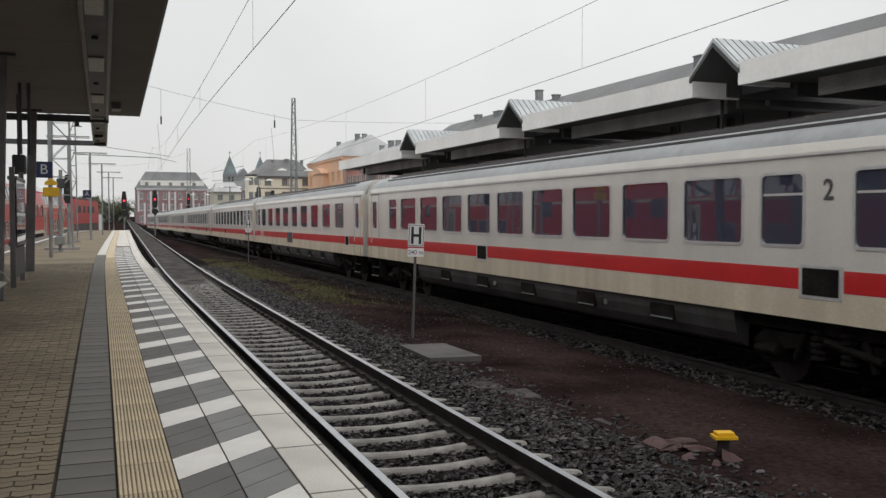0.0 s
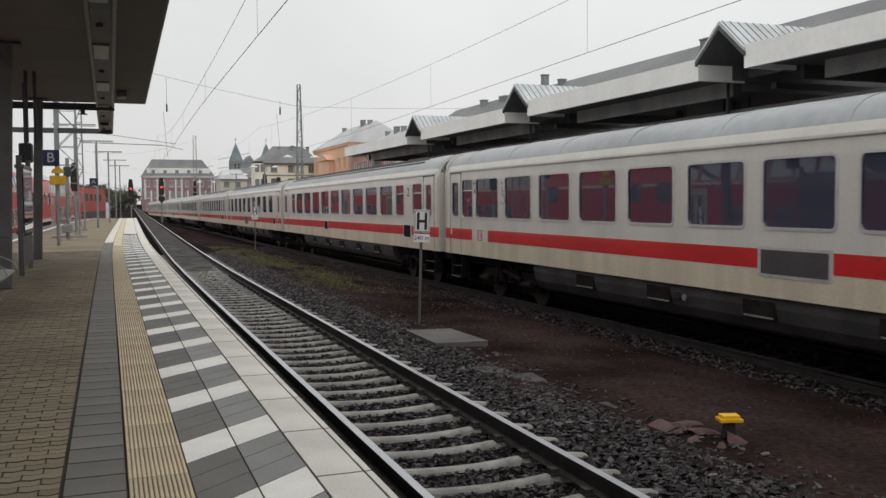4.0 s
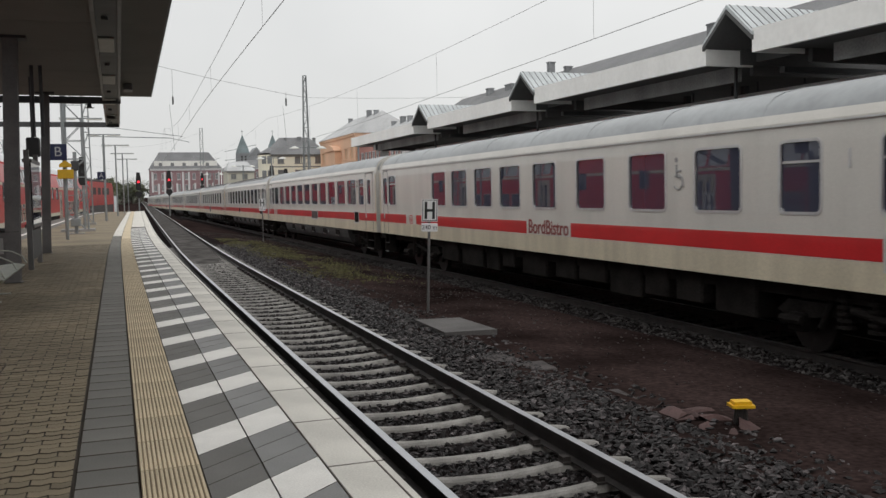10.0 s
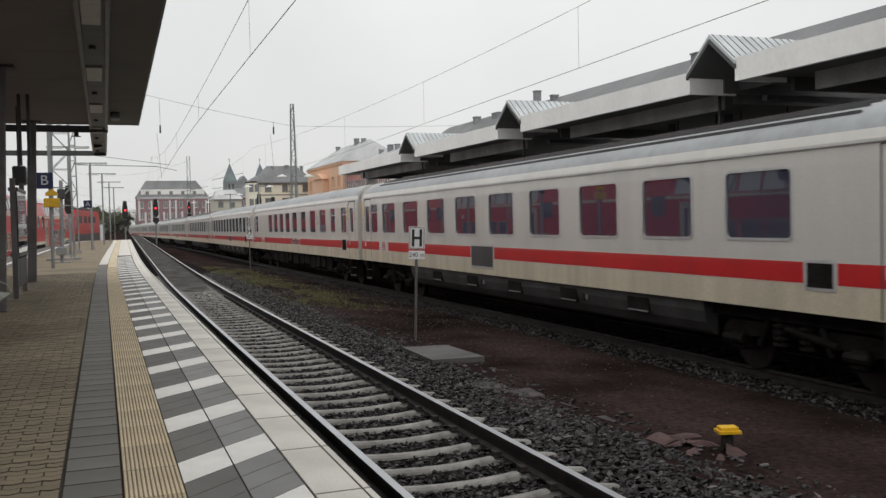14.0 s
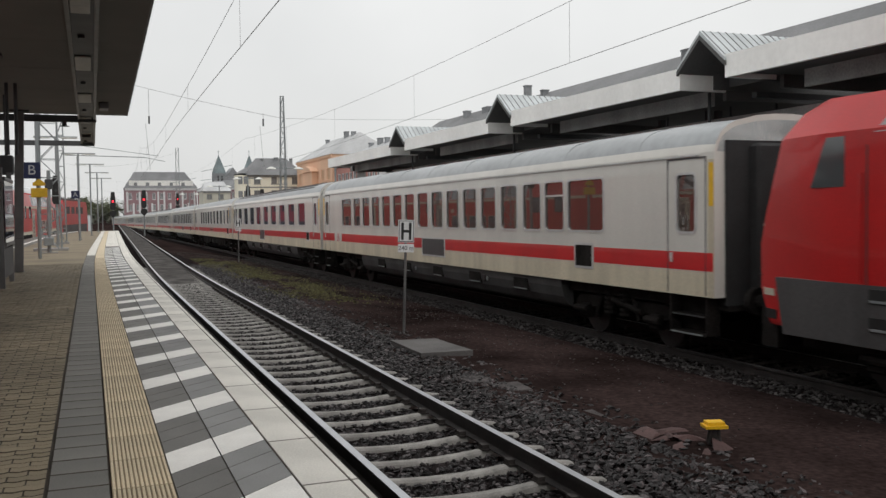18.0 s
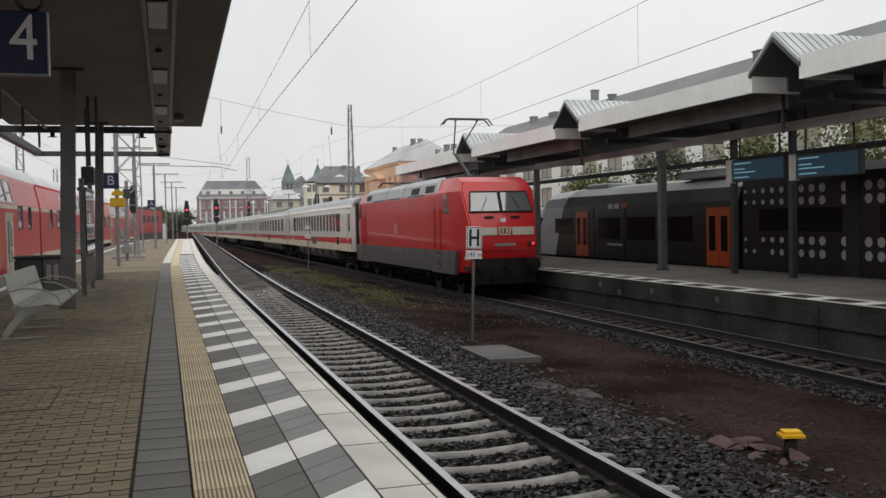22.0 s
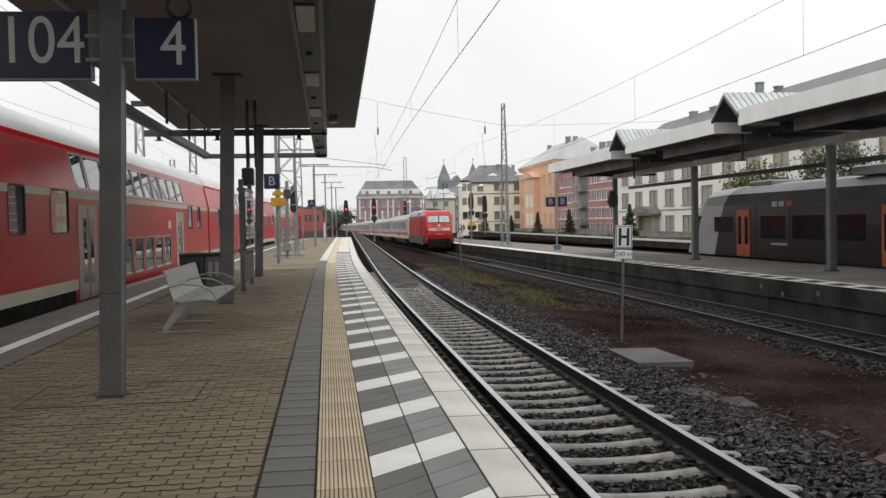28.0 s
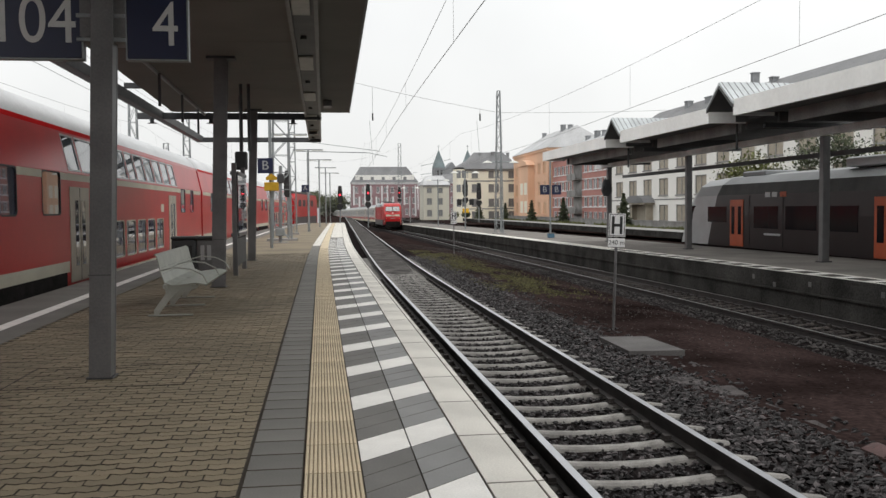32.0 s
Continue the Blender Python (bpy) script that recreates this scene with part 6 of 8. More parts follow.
def far_canopy():
    c = thing("platform_canopy", "long canopy with pale fascia and small gabled skylights", "canopy", kind="structure")
    X = 12.3
    edges = [-15.5, -4.9, -3.2, 5.3, 6.75, 15.44, 16.97, 25.67, 27.38, 35.9, 37.9, 48.85]
    # the run from -70 is out of view, added to block sky light
    segs = [(-70, -17.1), (-15.5, -4.9), (-3.3, 5.2), (6.75, 15.44), (16.97, 25.67), (27.38, 35.9), (37.75, 48.85)]
    for a, b in segs:
        t = tilt((a + b) / 2)
        f = part("fascia", boxes((X, X + 0.10, a, b, 4.12 + t, 4.60 + t), (X + 0.10, X + 1.25, b - 0.10, b, 4.12 + t, 4.60 + t), (X + 0.10, X + 1.25, a, a + 0.10, 4.12 + t, 4.60 + t)), M_fascia, c, "pale concrete fascia")
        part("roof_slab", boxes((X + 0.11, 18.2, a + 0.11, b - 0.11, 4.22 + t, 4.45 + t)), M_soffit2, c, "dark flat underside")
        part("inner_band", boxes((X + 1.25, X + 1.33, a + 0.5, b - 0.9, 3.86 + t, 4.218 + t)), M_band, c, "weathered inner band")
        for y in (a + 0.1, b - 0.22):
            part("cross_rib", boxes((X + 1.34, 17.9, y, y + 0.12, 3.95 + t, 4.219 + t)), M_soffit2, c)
        part("downpipe", rods([((X + 1.18, a + 0.5, 3.3 + t), (X + 1.18, a + 0.5, 4.2 + t))], 0.04, 7), M_steeld, c)
    # skylight gables over the gaps
    for (a0, a), (b, b1) in zip(segs, segs[1:]):
        t = tilt((a + b) / 2)
        m, r = (a + b) / 2, (b - a) / 2 + 0.05
        g = part("gable_roof", (lambda q: (prism(q, [(m - r, 4.50 + t), (m, 5.16 + t), (m + r, 4.50 + t), (m + r, 4.57 + t), (m, 5.25 + t), (m - r, 4.57 + t)], X - 0.05, 16.0, "x"), q)[1])(bmesh.new()), M_zinc, c, "small pitched skylight roof")
        # underside shade put into a dark sheet below the zinc; its front is the barge board
        part("gable_lining", (lambda q: (prism(q, [(m - r, 4.40 + t), (m, 5.06 + t), (m + r, 4.40 + t), (m + r, 4.495 + t), (m, 5.155 + t), (m - r, 4.495 + t)], X - 0.06, 15.9, "x"), q)[1])(bmesh.new()), M_soffit2, g, "dark sheet for the shaded underside, with dark barge board")
        for s in (-1, 1):
            for i in range(19):
                x = X + 0.12 + i * 0.2
                bm = bmesh.new()
                q = [(m + s * r, 4.565 + t), (m, 5.245 + t), (m, 5.262 + t), (m + s * r, 4.582 + t)]
                prism(bm, q, x - 0.1, x - 0.08, "x")
                part("seam", bm, M_steel, g)
        # dark sheet paints the shade inside the gable recess
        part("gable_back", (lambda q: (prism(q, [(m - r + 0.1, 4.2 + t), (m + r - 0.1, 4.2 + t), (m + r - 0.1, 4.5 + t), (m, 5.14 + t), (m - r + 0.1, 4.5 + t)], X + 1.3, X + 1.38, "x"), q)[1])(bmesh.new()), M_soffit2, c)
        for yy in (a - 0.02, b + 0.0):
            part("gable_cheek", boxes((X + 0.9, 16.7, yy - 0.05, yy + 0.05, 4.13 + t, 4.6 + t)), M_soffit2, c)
    # long beams, columns
    for x, z, w, h, m in ((15.7, 3.56, 0.22, 0.22, M_beam), (17.3, 3.05, 0.14, 0.16, M_steeld)):
        bm = bmesh.new()
        pts = [(-70, 0.10), (20, 0.04), (37, 0.0), (50.0, -0.02)]
        sweep(bm, [(-w / 2, 0), (w / 2, 0), (w / 2, h), (-w / 2, h)], [(x, y, z + dz * (1 if x < 16 else 0.4)) for y, dz in pts])
        part("beam", bm, m, c, "long steel beam under the canopy")
    for y in (-8, 0.5, 8.4, 16.2, 26.5, 37.0, 47.7):
        x = 15.7
        col = part("column", boxes((x - 0.12, x + 0.12, y - 0.12, y + 0.12, PLAT2 + dip(y), 3.555), bevel=0.02), M_steel, c, "dark steel column")
        part("base", boxes((x - 0.18, x + 0.18, y - 0.18, y + 0.18, PLAT2 + dip(y), PLAT2 + dip(y) + 0.04), bevel=0.01), M_steeld, col)
        part("bracket", boxes((X + 1.4, 18.0, y - 0.08, y + 0.08, 3.88 + tilt(y), 4.0 + tilt(y))), M_steeld, c)
    for y in (23.4, 20.75):
        part("column", boxes((16.22, 16.38, y - 0.08, y + 0.08, PLAT2 + dip(y), 4.15)), M_steeld, c)
    return c


far_canopy()


def departure_board(y0, y1, x, z0, z1):
    d = thing("departure_board", "hanging blue departure display with lit rows", "display", group="departure displays")
    for ya, yb in ((y0, y1),):
        part("housing", boxes((x, x + 0.16, ya, yb, z0, z1), bevel=0.02), M_steeld, d)
        part("screen", boxes((x - 0.006, x - 0.001, ya + 0.06, yb - 0.06, z0 + 0.05, z1 - 0.05)), M_screen, d)
        for k, (q, w) in enumerate(((0.10, 0.34), (0.26, 0.22), (0.36, 0.42), (0.50, 0.30))):
            z = z1 - q
            part("text_bar", boxes((x - 0.011, x - 0.007, yb - 0.12 - w * (yb - ya), yb - 0.14, z - 0.035, z)), M_dim, d)
    part("end_cap", boxes((x - 0.01, x + 0.17, y1 + 0.002, y1 + 0.28, z0 - 0.03, z1 + 0.03), bevel=0.02), M_fascia, d, "pale end of the housing")
    for y in (y0 + 0.3, y1 - 0.3):
        part("hanger", rods([((x + 0.08, y, z1), (x + 0.08, y, 4.2))], 0.03, 7), M_steeld, d)


departure_board(20.75, 23.15, 16.04, 2.38, 3.02)
departure_board(17.95, 20.3, 16.04, 2.34, 2.98)
bm = bmesh.new()
rod(bm, (15.55, 47.7, 2.3), (15.55, 47.7, 2.9), 0.30, 14, 0.18)
rod(bm, (15.55, 47.7, 2.0), (15.55, 47.7, 2.3), 0.16, 14, 0.30)
o = thing("platform_clock", "dark round clock housing on the canopy column", "clock")
part("housing", bm, M_steeld, o)
part("bracket", boxes((15.3, 15.8, 47.5, 47.53, 2.2, 2.5)), M_steeld, o)
pb = thing("litter_bin", "large dark round litter bin beside the column", "bin")
bm = bmesh.new()
rod(bm, (15.35, 15.9, PLAT2 + dip(16)), (15.35, 15.9, 0.45), 0.30, 16, 0.34)
rod(bm, (15.35, 15.9, 0.45), (15.35, 15.9, 0.7), 0.34, 16, 0.15)
part("body", bm, M_steeld, pb, smooth=True)
gb = thing("equipment_cabinet", "grey equipment cabinet on the far platform", "cabinet")
part("body", boxes((15.2, 15.7, 14.4, 15.5, PLAT2 + dip(15), 0.75), bevel=0.02), M_steel, gb)
part("lid", boxes((15.15, 15.75, 14.35, 15.55, 0.751, 0.80), bevel=0.01), M_conc, gb)
bl = thing("platform_box", "small blue grit box on the far platform", "box")
part("body", boxes((14.6, 15.0, 56.6, 57.0, PLAT2 + dip(57), -0.02 + dip(57)), bevel=0.03), mat("blue_plastic", (0.07, 0.16, 0.24), 0.6), bl)
part("lid", boxes((14.57, 15.03, 56.57, 57.03, -0.019 + dip(57), 0.02 + dip(57)), bevel=0.01), M_conc, bl)


# ---- small things on the near platform ----
pf = thing("paving_frame", "dark sunken joint framing the paving round the column", "paving joint", kind="structure")
for q in ((-2.39, -0.95, 7.74, 7.75), (-2.39, -0.95, 8.76, 8.77), (-2.39, -2.38, 7.75, 8.76), (-0.96, -0.95, 7.75, 8.76)):
    part("joint", boxes((*q, -0.01, 0.0035)), M_joint, pf)
gp = thing("control_post", "grey post with a small control box on the platform", "post")
part("post", rods([((-1.52, 39.65, 0.0), (-1.47, 39.65, 3.3))], 0.075, 10), M_galv, gp)
part("box", boxes((-1.72, -1.33, 39.4, 39.57, 0.30, 0.62), bevel=0.02), M_galv, gp)
part("footing", boxes((-1.85, -1.2, 39.35, 39.95, 0.0, 0.03), bevel=0.01), M_conc, gp)
part("lamp_box", boxes((-1.62, -1.32, 39.5, 39.65, 2.55, 2.95), bevel=0.03), M_steeld, gp)


# ---- the double-deck train on the other side of the platform ----
def deck_profile(v):
    pts = [(0.45, 1.36), (0.7, 1.39), (2.99, 1.39), (3.85, 1.20)]
    for (a, x0), (b, x1) in zip(pts, pts[1:]):
        if v <= b:
            return x0 + (x1 - x0) * (v - a) / (b - a)
    return pts[-1][1]


def double_deck(label):
    L = 26.8
    c = thing("double_deck_coach", label, "train coach", group="double-deck coaches")
    upper = [(6.75, 7.6), (7.8, 9.2), (9.42, 10.85), (11.07, 12.45), (12.67, 13.6), (13.8, 14.95), (15.15, 16.35), (16.58, 17.75), (17.98, 19.15), (19.4, 20.5)]
    lower = [(10.65, 11.77), (12.1, 13.22), (13.55, 14.67), (15.0, 16.12), (16.45, 17.57)]
    mids = [(2.65, 3.45), (4.9, 6.05), (21.25, 22.3), (23.6, 24.4)]
    doors = [(6.7, 8.2), (18.65, 20.15)]
    bm = bmesh.new()
    for s in (-1, 1):
        def put(u, v, d, s=s):
            return (s * (deck_profile(v) - d), u, v)
        h1 = [(a, b, 1.02, 1.92) for a, b in lower] + [(a, b, 2.14, 2.945) for a, b in mids]
        holed(bm, 0.09, L - 0.09, 0.45, 2.99, h1, put, 0.03)
        holed(bm, 0.09, L - 0.09, 2.99, 3.85, [(a, b, 3.07, 3.76) for a, b in upper], put, 0.03)
    for y in (0.09, L - 0.09):
        q = [(1.36, 0.45), (1.39, 0.7), (1.39, 2.99), (1.20, 3.85), (0.8, 4.4)]
        bm.faces.new([bm.verts.new((x, y, z)) for x, z in q + [(-x, z) for x, z in q[::-1]]])
    bmesh.ops.recalc_face_normals(bm, faces=bm.faces[:])
    part("body", bm, M_regio, c, "glossy red body")
    bm = bmesh.new()
    pr = [(1.20, 3.85), (1.17, 3.95), (1.05, 4.17), (0.8, 4.42), (0.4, 4.58), (0, 4.62), (-0.4, 4.58), (-0.8, 4.42), (-1.05, 4.17), (-1.17, 3.95), (-1.20, 3.85)]
    rows = [[bm.verts.new((x, y, z)) for x, z in pr] for y in (0.09, L - 0.09)]
    for i in range(len(pr) - 1):
        bm.faces.new((rows[0][i], rows[0][i + 1], rows[1][i + 1], rows[1][i])).material_index = 1 if i in (0, len(pr) - 2) else 0
    bm.faces.new(rows[0][::-1])
    bm.faces.new(rows[1])
    bmesh.ops.recalc_face_normals(bm, faces=bm.faces[:])
    part("roof", bm, (M_ddroof, M_regio), c, "pale grey curved roof", smooth=True)
    # the shade inside both decks is drawn as one near-black box
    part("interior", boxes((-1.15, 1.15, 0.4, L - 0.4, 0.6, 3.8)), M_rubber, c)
    for s in (-1, 1):
        x = lambda a, b: sorted((s * a, s * b))
        cuts = [0.3, *(q for a, b in mids for q in (a - 0.03, b + 0.03)), L - 0.3]
        for a, b in zip(cuts[::2], cuts[1::2]):
            part("band", boxes((*x(1.385, 1.397), a, b, 2.83, 2.97)), M_cream, c, "cream band")
        for a, b, z in ((0.3, 6.6, 0.95), (L - 6.6, L - 0.3, 0.95), (8.25, L - 8.25, 0.52)):
            part("sill", boxes((*x(1.385, 1.396), a, b, z, z + 0.22)), M_cream, c, "cream sill band")
        # dark panels over the red side paint the shade of the open bogie space
        for a, b in ((0.4, 6.4), (L - 6.4, L - 0.4)):
            part("bogie_gap", boxes((*x(1.2, 1.3965), a, b, 0.40, 0.948)), M_under, c)
        for a, b in lower + mids:
            z0, z1 = (1.02, 1.92) if (a, b) in lower else (2.14, 2.945)
            w = part("window", (lambda q: (frame_ring(q, s, a, b, z0, z1, 0.03, 0.008, 1.39), q)[1])(bmesh.new()), M_cream if (a, b) in lower else M_steeld, c)
            part("pane", boxes((*x(1.36, 1.375), a, b, z0, z1)), M_glass, w)
        for a, b in upper:
            bm = bmesh.new()
            for u0, u1, v0, v1 in ((a - 0.04, b + 0.04, 3.03, 3.07), (a - 0.04, b + 0.04, 3.76, 3.80), (a - 0.04, a, 3.07, 3.76), (b, b + 0.04, 3.07, 3.76)):
                q = [bm.verts.new((s * (deck_profile(v) + d), u, v)) for d in (0.008, -0.02) for u, v in ((u0, v0), (u1, v0), (u1, v1), (u0, v1))]
                for fc in ((0, 1, 2, 3), (4, 5, 6, 7), (0, 1, 5, 4), (1, 2, 6, 5), (2, 3, 7, 6), (3, 0, 4, 7)):
                    bm.faces.new([q[i] for i in fc])
            w = part("window", bm, M_silver, c)
            bm = bmesh.new()
            q = [bm.verts.new((s * (deck_profile(v) - d), u, v)) for d in (0.012, 0.03) for u, v in ((a, 3.07), (b, 3.07), (b, 3.76), (a, 3.76))]
            for fc in ((0, 1, 2, 3), (4, 5, 6, 7), (0, 1, 5, 4), (1, 2, 6, 5), (2, 3, 7, 6), (3, 0, 4, 7)):
                bm.faces.new([q[i] for i in fc])
            part("pane", bm, M_upper, w)
        for a, b in doors:
            d = part("door", boxes((*x(1.385, 1.405), a, b, 0.72, 2.70)), M_door, c, "beige sliding double door")
            m = (a + b) / 2
            for k in (-1, 1):
                part("pane", boxes((*x(1.39, 1.412), m + k * 0.27 - 0.12, m + k * 0.27 + 0.12, 1.05, 2.42), bevel=0.0), M_glass, d)
            part("seam", boxes((*x(1.39, 1.41), m - 0.012, m + 0.012, 0.74, 2.68)), M_black, d)
        part("emblem", boxes((*x(1.385, 1.396), 17.2, 17.7, 2.15, 2.4)), M_cream, c)
    part("underframe", boxes((-1.2, 1.2, 0.4, L - 0.4, 0.2, 0.449)), M_under, c)
    for y in (2.6, L - 2.6):
        bogie(c, y)
    for y0, y1 in ((0, 0.089), (L - 0.089, L)):
        part("gangway", boxes((-0.8, 0.8, y0, y1, 0.9, 3.3)), M_rubber, c)
    return c


M_ddroof = mat("pale_roof", (0.66, 0.67, 0.68), 0.35, 0.1, var=0.1, scale=0.6, fine=20, streak=0.8)
# pale base helps out the sky reflection on the upper panes
M_upper = glass("upper_deck_glass", (0.12, 0.14, 0.16), 0.03, 2.9)
DD = double_deck("red double-deck regional coach with a cream band standing at the platform")
def on_outer_track(y, length):
    """Stands a vehicle on its two bogies along the curved outer track."""
    a, b = y + 3, y + length - 3
    d = (dx0(b) - dx0(a)) / (b - a)
    return pose(dx0(a) - 3 * d, y, RAIL0, 0, 0, -math.degrees(math.atan(d)))


DD.matrix_world = on_outer_track(13.0, 26.8)
# the coach at -40.6 is unseen, added to shade the scene from behind
for y in (-40.6, -13.8, 39.8, 66.6):
    copy_thing(DD, on_outer_track(y, 26.8))
RLOCO = thing("electric_locomotive", "red locomotive at the far end of the double-deck train", "locomotive")
bm = bmesh.new()
prism(bm, [(0.5, 0.5), (0.4, 1.6), (0.9, 3.3), (1.5, 3.8), (17.4, 3.8), (18.0, 3.3), (18.5, 1.6), (18.4, 0.5)], -1.48, 1.48, "x")
part("body", bm, M_regio, RLOCO)
for s in (-1, 1):
    part("side_skirt", boxes((*sorted((s * 1.47, s * 1.49)), 1.2, 17.7, 0.55, 1.4)), M_locogrey, RLOCO)
    for i in range(4):
        part("side_grille", boxes((*sorted((s * 1.47, s * 1.488)), 3.5 + i * 3.1, 5.5 + i * 3.1, 2.5, 3.2)), M_steeld, RLOCO)
part("roof_gear", boxes((-1.1, 1.1, 2, 17, 3.801, 4.05)), M_steeld, RLOCO)
for y in (3.5, 15.4):
    bogie(RLOCO, y)
RLOCO.matrix_world = on_outer_track(93.4, 18.5)


# ---- the dark regional train ----
def dark_train():
    c = thing("regional_train", "dark grey regional train with orange doors and silver nose", "train coach")
    RX = 19.45
    prof = [(1.40, 0.70), (1.42, 2.1), (1.39, 2.95), (1.22, 3.42), (0.8, 3.74), (0, 3.86)]
    full = prof + [(-x, z) for x, z in prof[-2::-1]]

    def slant(z):
        return 40.35 - (z - 0.7) / 2.9 * 1.25

    def hull(name, stations, mats, lab):
        """Skin through rows of (place along it at a height, how much it draws in)."""
        bm = bmesh.new()
        rows = [[bm.verts.new((x * (1 - 0.20 * k), fy(z), z - (max(0, z - 2.3) * 0.42 * k))) for x, z in full] for fy, k in stations]
        for a, b in zip(rows, rows[1:]):
            for i in range(len(full) - 1):
                bm.faces.new((a[i], a[i + 1], b[i + 1], b[i])).material_index = 2 if 3 <= i <= len(full) - 5 else 1 if 2 <= i <= len(full) - 4 else 0
            bm.faces.new((a[-1], a[0], b[0], b[-1]))
        bm.faces.new(rows[0][::-1])
        bm.faces.new(rows[-1])
        bmesh.ops.recalc_face_normals(bm, faces=bm.faces[:])
        return part(name, bm, mats, c, lab)
    hull("body", ((lambda z: 25.72, 0), (lambda z: slant(z) - 0.01, 0)), (M_anthra, M_skirt, M_darkroof), "anthracite body")
    hull("nose", ((slant, 0), (lambda z: 42.2 - 0.35 * max(0, z - 1.6), 0.12), (lambda z: 43.5 - 0.75 * max(0, z - 1.4), 0.5), (lambda z: 44.1 - 0.95 * max(0, z - 1.2), 1.0)), (M_silver, M_silver, M_silver), "silver nose")
    part("equipment", boxes((-0.9, 0.9, 27.0, 30.0, 3.80, 4.15), bevel=0.05), M_silver, c, "grey roof equipment")
    for a, b in ((36.75, 38.0), (26.1, 27.5)):
        for k in (0, 1):
            y0 = a + k * (b - a) / 2
            d = part("door", boxes((-1.432, -1.40, y0 + 0.012, y0 + (b - a) / 2 - 0.012, 0.74, 2.74)), M_orange, c, "orange sliding door leaf")
            part("pane", boxes((-1.438, -1.43, y0 + 0.16, y0 + (b - a) / 2 - 0.16, 1.25, 2.45), bevel=0.0), M_dimglass, d)
    for a, b, z0, z1 in ((38.35, 40.3, 1.75, 2.45), (33.8, 35.8, 1.55, 2.45), (31.0, 33.2, 1.55, 2.45), (28.4, 30.4, 1.55, 2.45)):
        part("window", boxes((-1.428, -1.40, a, b, z0, z1)), M_dimglass, c)
    part("lettering_bar", boxes((-1.412, -1.39, 33.9, 34.3, 2.82, 3.02), (-1.412, -1.39, 34.45, 34.85, 2.82, 3.02)), M_silver, c)
    part("lettering_bar", boxes((-1.412, -1.39, 33.2, 33.65, 2.82, 3.02)), M_orange, c)
    part("lettering_bar", boxes((-1.432, -1.41, 33.6, 34.9, 1.28, 1.36)), M_silver, c)
    part("cab_window", (lambda q: (prism(q, [(41.9, 1.85), (42.55, 1.85), (42.2, 2.5), (41.75, 2.5)], -1.375, -1.30, "x"), q)[1])(bmesh.new()), M_dimglass, c, "dark cab side window")
    for a in (30.6, 33.4, 36.2):
        part("panel_seam", boxes((-1.426, -1.41, a, a + 0.02, 0.8, 2.9)), M_black, c)
    part("roof_hood", boxes((-0.75, 0.75, 36.2, 38.2, 3.72, 3.98), bevel=0.06), M_darkroof, c, "grey roof hood")
    for y in (29, 41):
        bogie(c, y)
    part("underframe", boxes((-1.25, 1.25, 25.3, 42, 0.3, 0.749)), M_under, c)
    c.matrix_world = pose(RX, 0, RAIL2)
    d = thing("regional_train", "black double-deck train car with rows of white dots", "train coach")
    bm = bmesh.new()
    box(bm, -1.40, 1.40, -14, 25.7, 0.45, 3.88, bevel=0.25)
    part("body", bm, M_anthra, d)
    rs = random.Random(5)
    bm = bmesh.new()
    rod(bm, (-0.004, 0, 0), (0.004, 0, 0), 0.125, 14)
    me = bpy.data.meshes.new("dot")
    bm.to_mesh(me)
    bm.free()
    me.materials.append(M_silver)
    for i in range(26):
        y = 25.3 - i * 0.45
        k = min(1.1, 0.5 + i * 0.07)
        for z in (3.22, 2.86, 2.46, 2.07, 1.68, 1.30):
            if 1.9 < z < 2.6 and i < 16 or i == 9:
                continue
            if i < 3 and rs.random() < 0.3:
                continue
            o = new("dot", me)
            o.parent = d
            o.matrix_local = Matrix.Translation((-1.405, y, z)) @ Matrix.Diagonal((1, k, k, 1))
    part("window", boxes((-1.412, -1.39, 20.9, 24.6, 1.95, 2.65), (-1.412, -1.39, 13.0, 19.5, 1.95, 2.65)), M_dimglass, d)
    part("car_gap", boxes((-1.415, -1.38, 20.2, 20.75, 0.5, 3.7)), M_rubber, d)
    bogie(d, 21.5)
    d.matrix_world = pose(RX, 0, RAIL2)


dark_train()


# ---- buildings ----
# wall, roof, pane and tower colours are paled to include the distance haze
M_render_w = mat("white_render", (0.82, 0.81, 0.77), 0.85, var=0.06, scale=0.3, fine=8, streak=0.5)
M_render_c = mat("cream_render", (0.84, 0.80, 0.67), 0.85, var=0.07, scale=0.3, fine=8, streak=0.5)
M_render_d = mat("dull_render", (0.56, 0.54, 0.46), 0.85, var=0.12, scale=0.3, fine=8, streak=0.5)
M_peach = mat("peach_render", (0.78, 0.50, 0.34), 0.85, var=0.08, scale=0.3, fine=8, streak=0.5)
M_brickred = mat("red_panel", (0.46, 0.22, 0.19), 0.85, var=0.15, scale=0.4, fine=6, streak=0.5)
M_maroon = mat("maroon_brick", (0.31, 0.195, 0.205), 0.85, var=0.15, scale=0.3, fine=5)
M_slate = mat("slate_roof", (0.155, 0.157, 0.162), 0.6, var=0.2, scale=0.4, fine=6, streak=0.6)
M_slatel = mat("grey_roof", (0.45, 0.455, 0.46), 0.6, var=0.2, scale=0.4, fine=6, streak=0.6)
M_shutter = mat("brown_shutter", (0.36, 0.32, 0.255), 0.7, var=0.12, scale=2, fine=20)
M_houseglass = glass("house_glass", (0.20, 0.205, 0.21), 0.1, 1.7)
M_stone = mat("tower_stone", (0.26, 0.27, 0.28), 0.9, var=0.2, scale=0.3, fine=4)
M_copper = mat("copper_roof", (0.18, 0.225, 0.235), 0.7, var=0.2, scale=0.3, fine=4)
